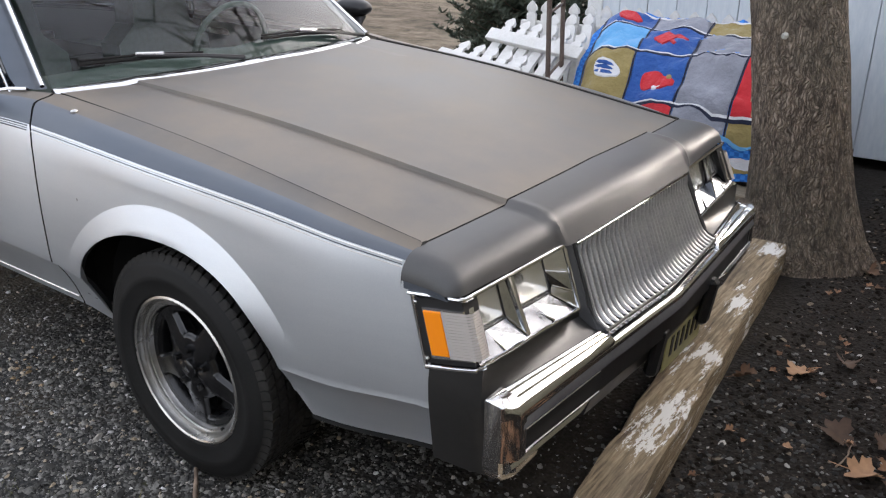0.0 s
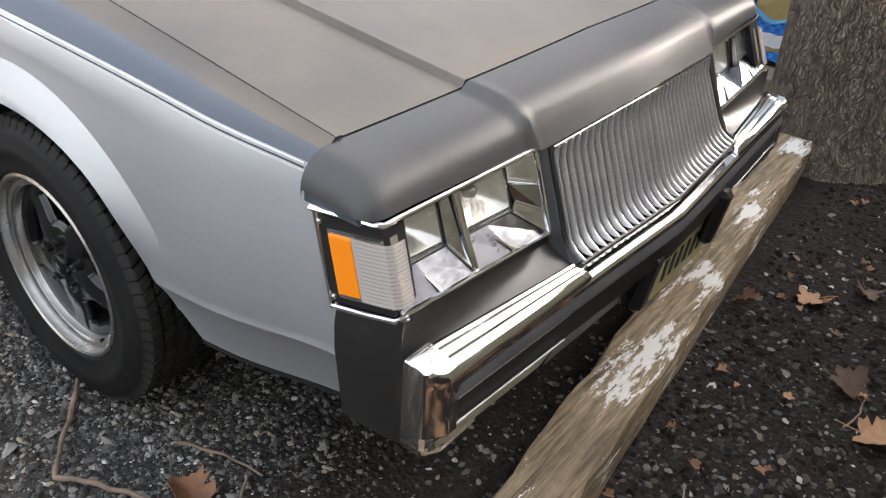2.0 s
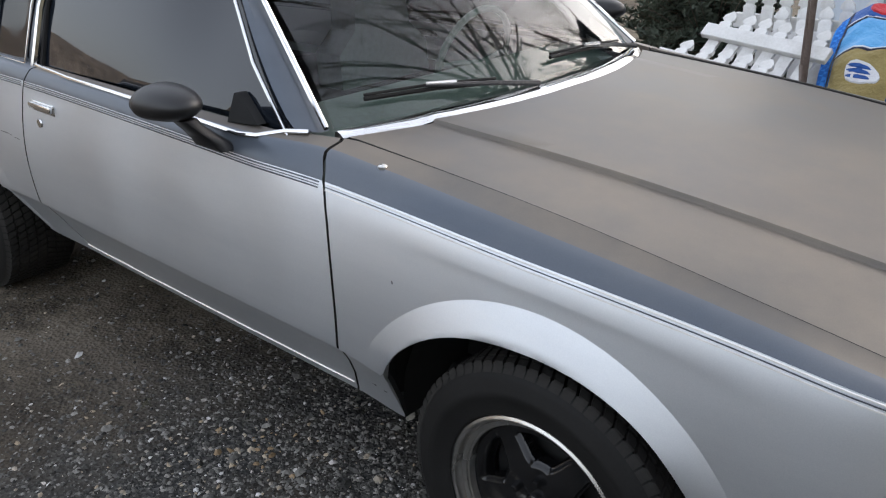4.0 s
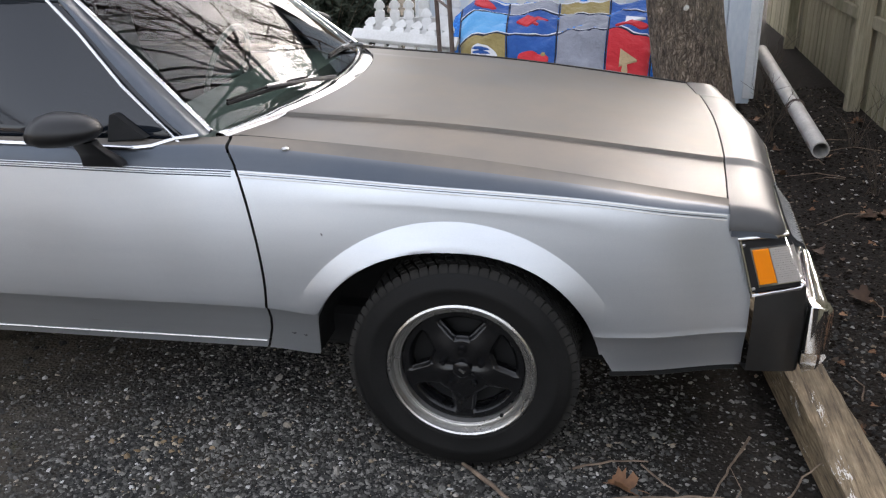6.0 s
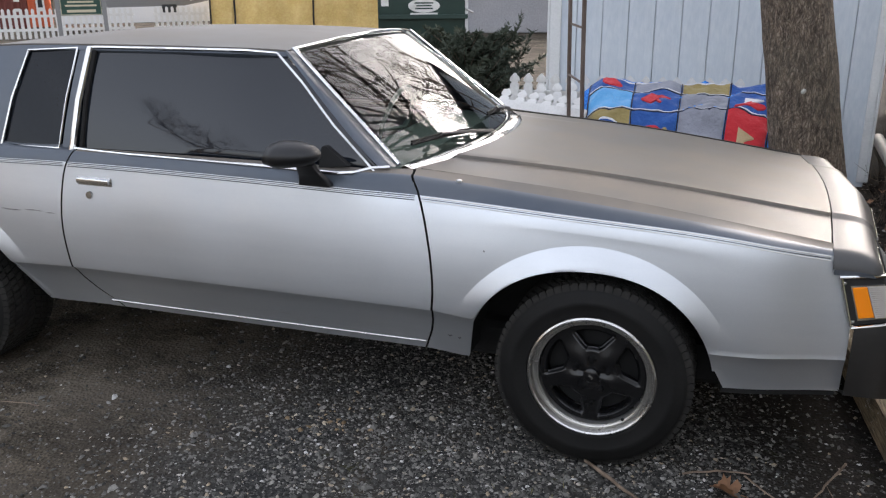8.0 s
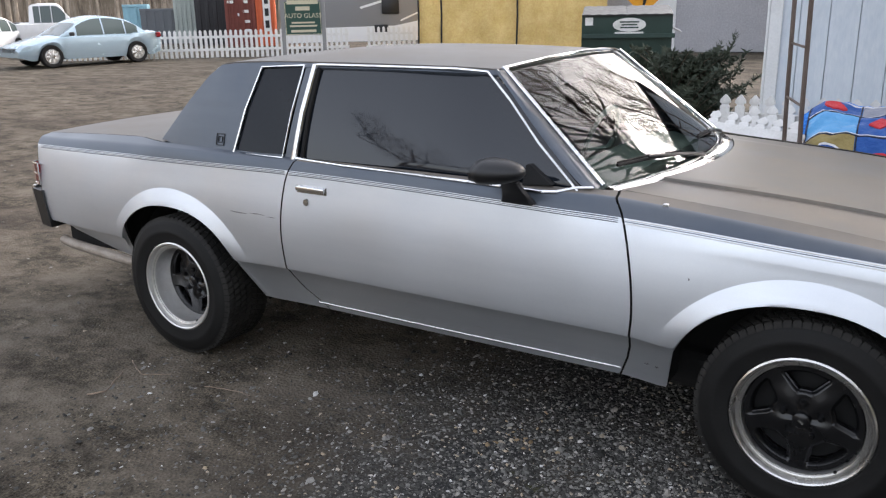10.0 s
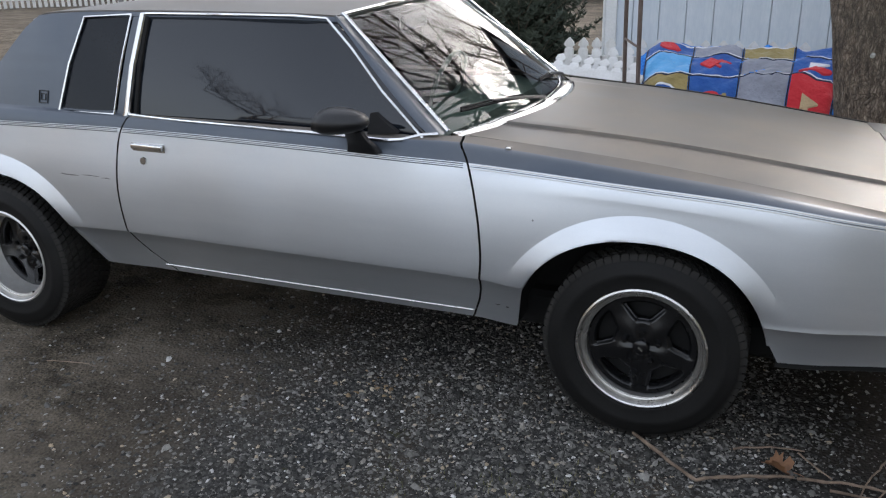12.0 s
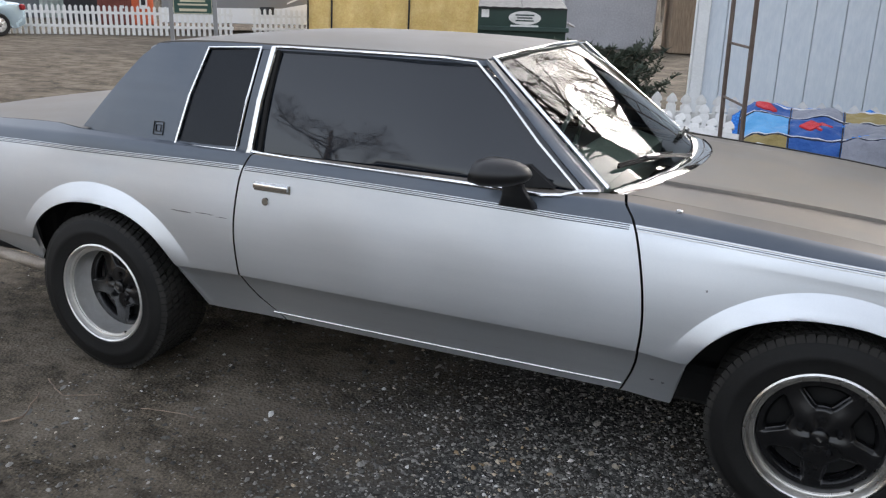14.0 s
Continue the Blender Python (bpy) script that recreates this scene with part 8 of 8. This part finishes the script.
box(bm, (0, -0.78, 0.82), (2.02, 0.06, 0.10), None, 0.01)
part("ledge", bm, DGREEN, dump, "steel ledge")
bm = bmesh.new()
tube(bm, [(0.97, -0.55, 0.98), (1.14, -0.55, 0.90), (1.14, -0.1, 0.90), (0.97, -0.1, 0.98)], 0.03, 6)
part("side_handle", bm, POLISHED, dump, "pale side handle")
bm = bmesh.new()
ring = [(0.02 + 0.36 * math.cos(k * math.tau / 24), 1.06 + 0.15 * math.sin(k * math.tau / 24)) for k in range(24)]
prism(bm, ring, "y", -0.765, -0.755)
part("emblem", tidy(bm), WHITE, dump, "white oval emblem")
for z, w in ((1.12, 0.42), (1.06, 0.34), (1.0, 0.40)):
    bm = bmesh.new()
    box(bm, (0.02, -0.768, z), (w, 0.006, 0.030))
    part("lettering_bar", bm, DGREEN, dump, "green bar")
bm = bmesh.new()
box(bm, (0.02, -0.760, 0.885), (0.62, 0.006, 0.045))
part("lettering_bar", bm, WHITE, dump, "white bar")
bm = bmesh.new()
box(bm, (-0.86, -0.760, 1.14), (0.17, 0.006, 0.17))
part("sticker", bm, WHITE, dump, "white sticker")

# ---- woods all round ----
WOODS = Mat("bare_winter_woods", 1.0)
_w = WOODS.noise(1.0, 7, 0.75, (2.6, 2.6, 0.07))
_w2 = WOODS.noise(0.35, 4, 0.6)
_c = WOODS.ramp(_w, [(0.36, (0.05, 0.04, 0.032)), (0.5, (0.19, 0.15, 0.112)), (0.64, (0.36, 0.30, 0.24))])
WOODS.color(WOODS.mix(WOODS.ramp(_w2, [(0.4, 0.0), (0.7, 0.5)]), _c, (0.075, 0.07, 0.045)))
WOODS = WOODS.m
bm = bmesh.new()
rings = []
for k in range(97):
    a = radians(-60 + 300 * k / 96)
    h = 3.5 + 6.0 * step(k, 38, 46) + 2.0 * noise.noise((k * 0.35, 0, 5))
    r = 72
    rings.append([(r * math.cos(a) - 4, r * math.sin(a), -1), (r * math.cos(a) * 1.01 - 4, r * math.sin(a) * 1.01, h * 0.6), (r * math.cos(a) * 1.03 - 4, r * math.sin(a) * 1.03, h)])
loft(bm, rings, False, False)
solid("backdrop", bm, WOODS, "brown bare winter woods all along the distance", "woods", kind="structure", smooth=60)
rng = random.Random(17)
verts_bm = bmesh.new()
for k in range(260):
    a = radians(rng.uniform(85, 200))
    r = rng.uniform(46, 68)
    x, y = r * math.cos(a), r * math.sin(a)
    h = rng.uniform(8, 15)
    tube(verts_bm, [(x, y, -0.2), (x + rng.uniform(-0.4, 0.4), y, h * 0.5), (x + rng.uniform(-1, 1), y, h)], [rng.uniform(0.08, 0.2), 0.09, 0.03], 5)
tagged(solid("woodland_trunks", verts_bm, two_tone("pale_trunk_bark", (0.16, 0.13, 0.10), (0.42, 0.36, 0.29), 0.6, 0.9, 0, 0.2, 9), "many thin bare trunks of far woods", "woods", kind="stuff", smooth=60), kind="stuff")
# ---- bare trees round the yard, mirrored in the glass and the paint ----
def crown_mesh(seed, depth, length, rise):
    rg = random.Random(seed)
    bm = bmesh.new()
    tube(bm, [(0, 0, 0), (0.04, 0.02, 0.5 * length), (0.0, 0.05, 1.1 * length)], [0.065, 0.052, 0.030], 7)
    for q in range(6):
        a = q * math.tau / 6 + seed
        bare_limbs(bm, (0.03, 0.02, length * (0.05 + 0.17 * q)), (math.cos(a), math.sin(a), rise), length, 0.032, depth, rg, 5)
    return mesh_of("crown", bm, BARK, 60)


CROWNS = [crown_mesh(3, 4, 1.9, 0.75), crown_mesh(4, 4, 2.1, 0.9), crown_mesh(6, 4, 1.35, 0.30)]
GROVE = [(-5.3, -7.3, 2.75, 0.85, 2), (-14.0, -24.0, 5.0, 1.5, 1), (8.0, -19.0, 4.0, 1.2, 0), (1.0, 13.3, 3.5, 1.45, 0), (-0.5, 15.7, 4.3, 1.59, 1), (2.7, 15.0, 4.1, 1.45, 0), (4.6, 12.3, 3.2, 1.38, 1),
         (6.4, 15.4, 4.3, 1.67, 0), (5.8, 9.0, 3.2, 1.30, 1), (8.3, 11.8, 3.8, 1.45, 0), (1.4, 20.0, 5.9, 2.03, 1), (5.1, 20.5, 6.2, 2.17, 0), (10.9, 17.6, 5.4, 2.03, 1), (9.0, 6.7, 3.5, 1.45, 0),
         (12.2, 2.6, 3.8, 1.59, 1), (15.2, 10.4, 4.6, 1.89, 0), (10.5, -1.5, 3.2, 1.2, 1), (-2.6, 21.4, 6.2, 2.03, 0)]
for k, (x, y, h, f, kind) in enumerate(GROVE):
    bt = thing("bare_tree", "bare winter tree with finely forking grey limbs", "tree", "bare trees", pose(x, y, 0, 0, 0, 67 * k))
    bm = bmesh.new()
    tube(bm, [(0, 0, -0.1), (0.05, 0, h * 0.5), (0, 0.03, h + 0.02)], [0.11 * f, 0.085 * f, 0.066 * f], 10)
    part("trunk", bm, BARK, bt, "grey trunk", 60)
    crown = new("crown", CROWNS[kind])
    crown.parent = bt
    crown.matrix_basis = pose(0, 0.03, h) @ Matrix.Scale(f, 4)
    tagged(crown, "bare forking crown")
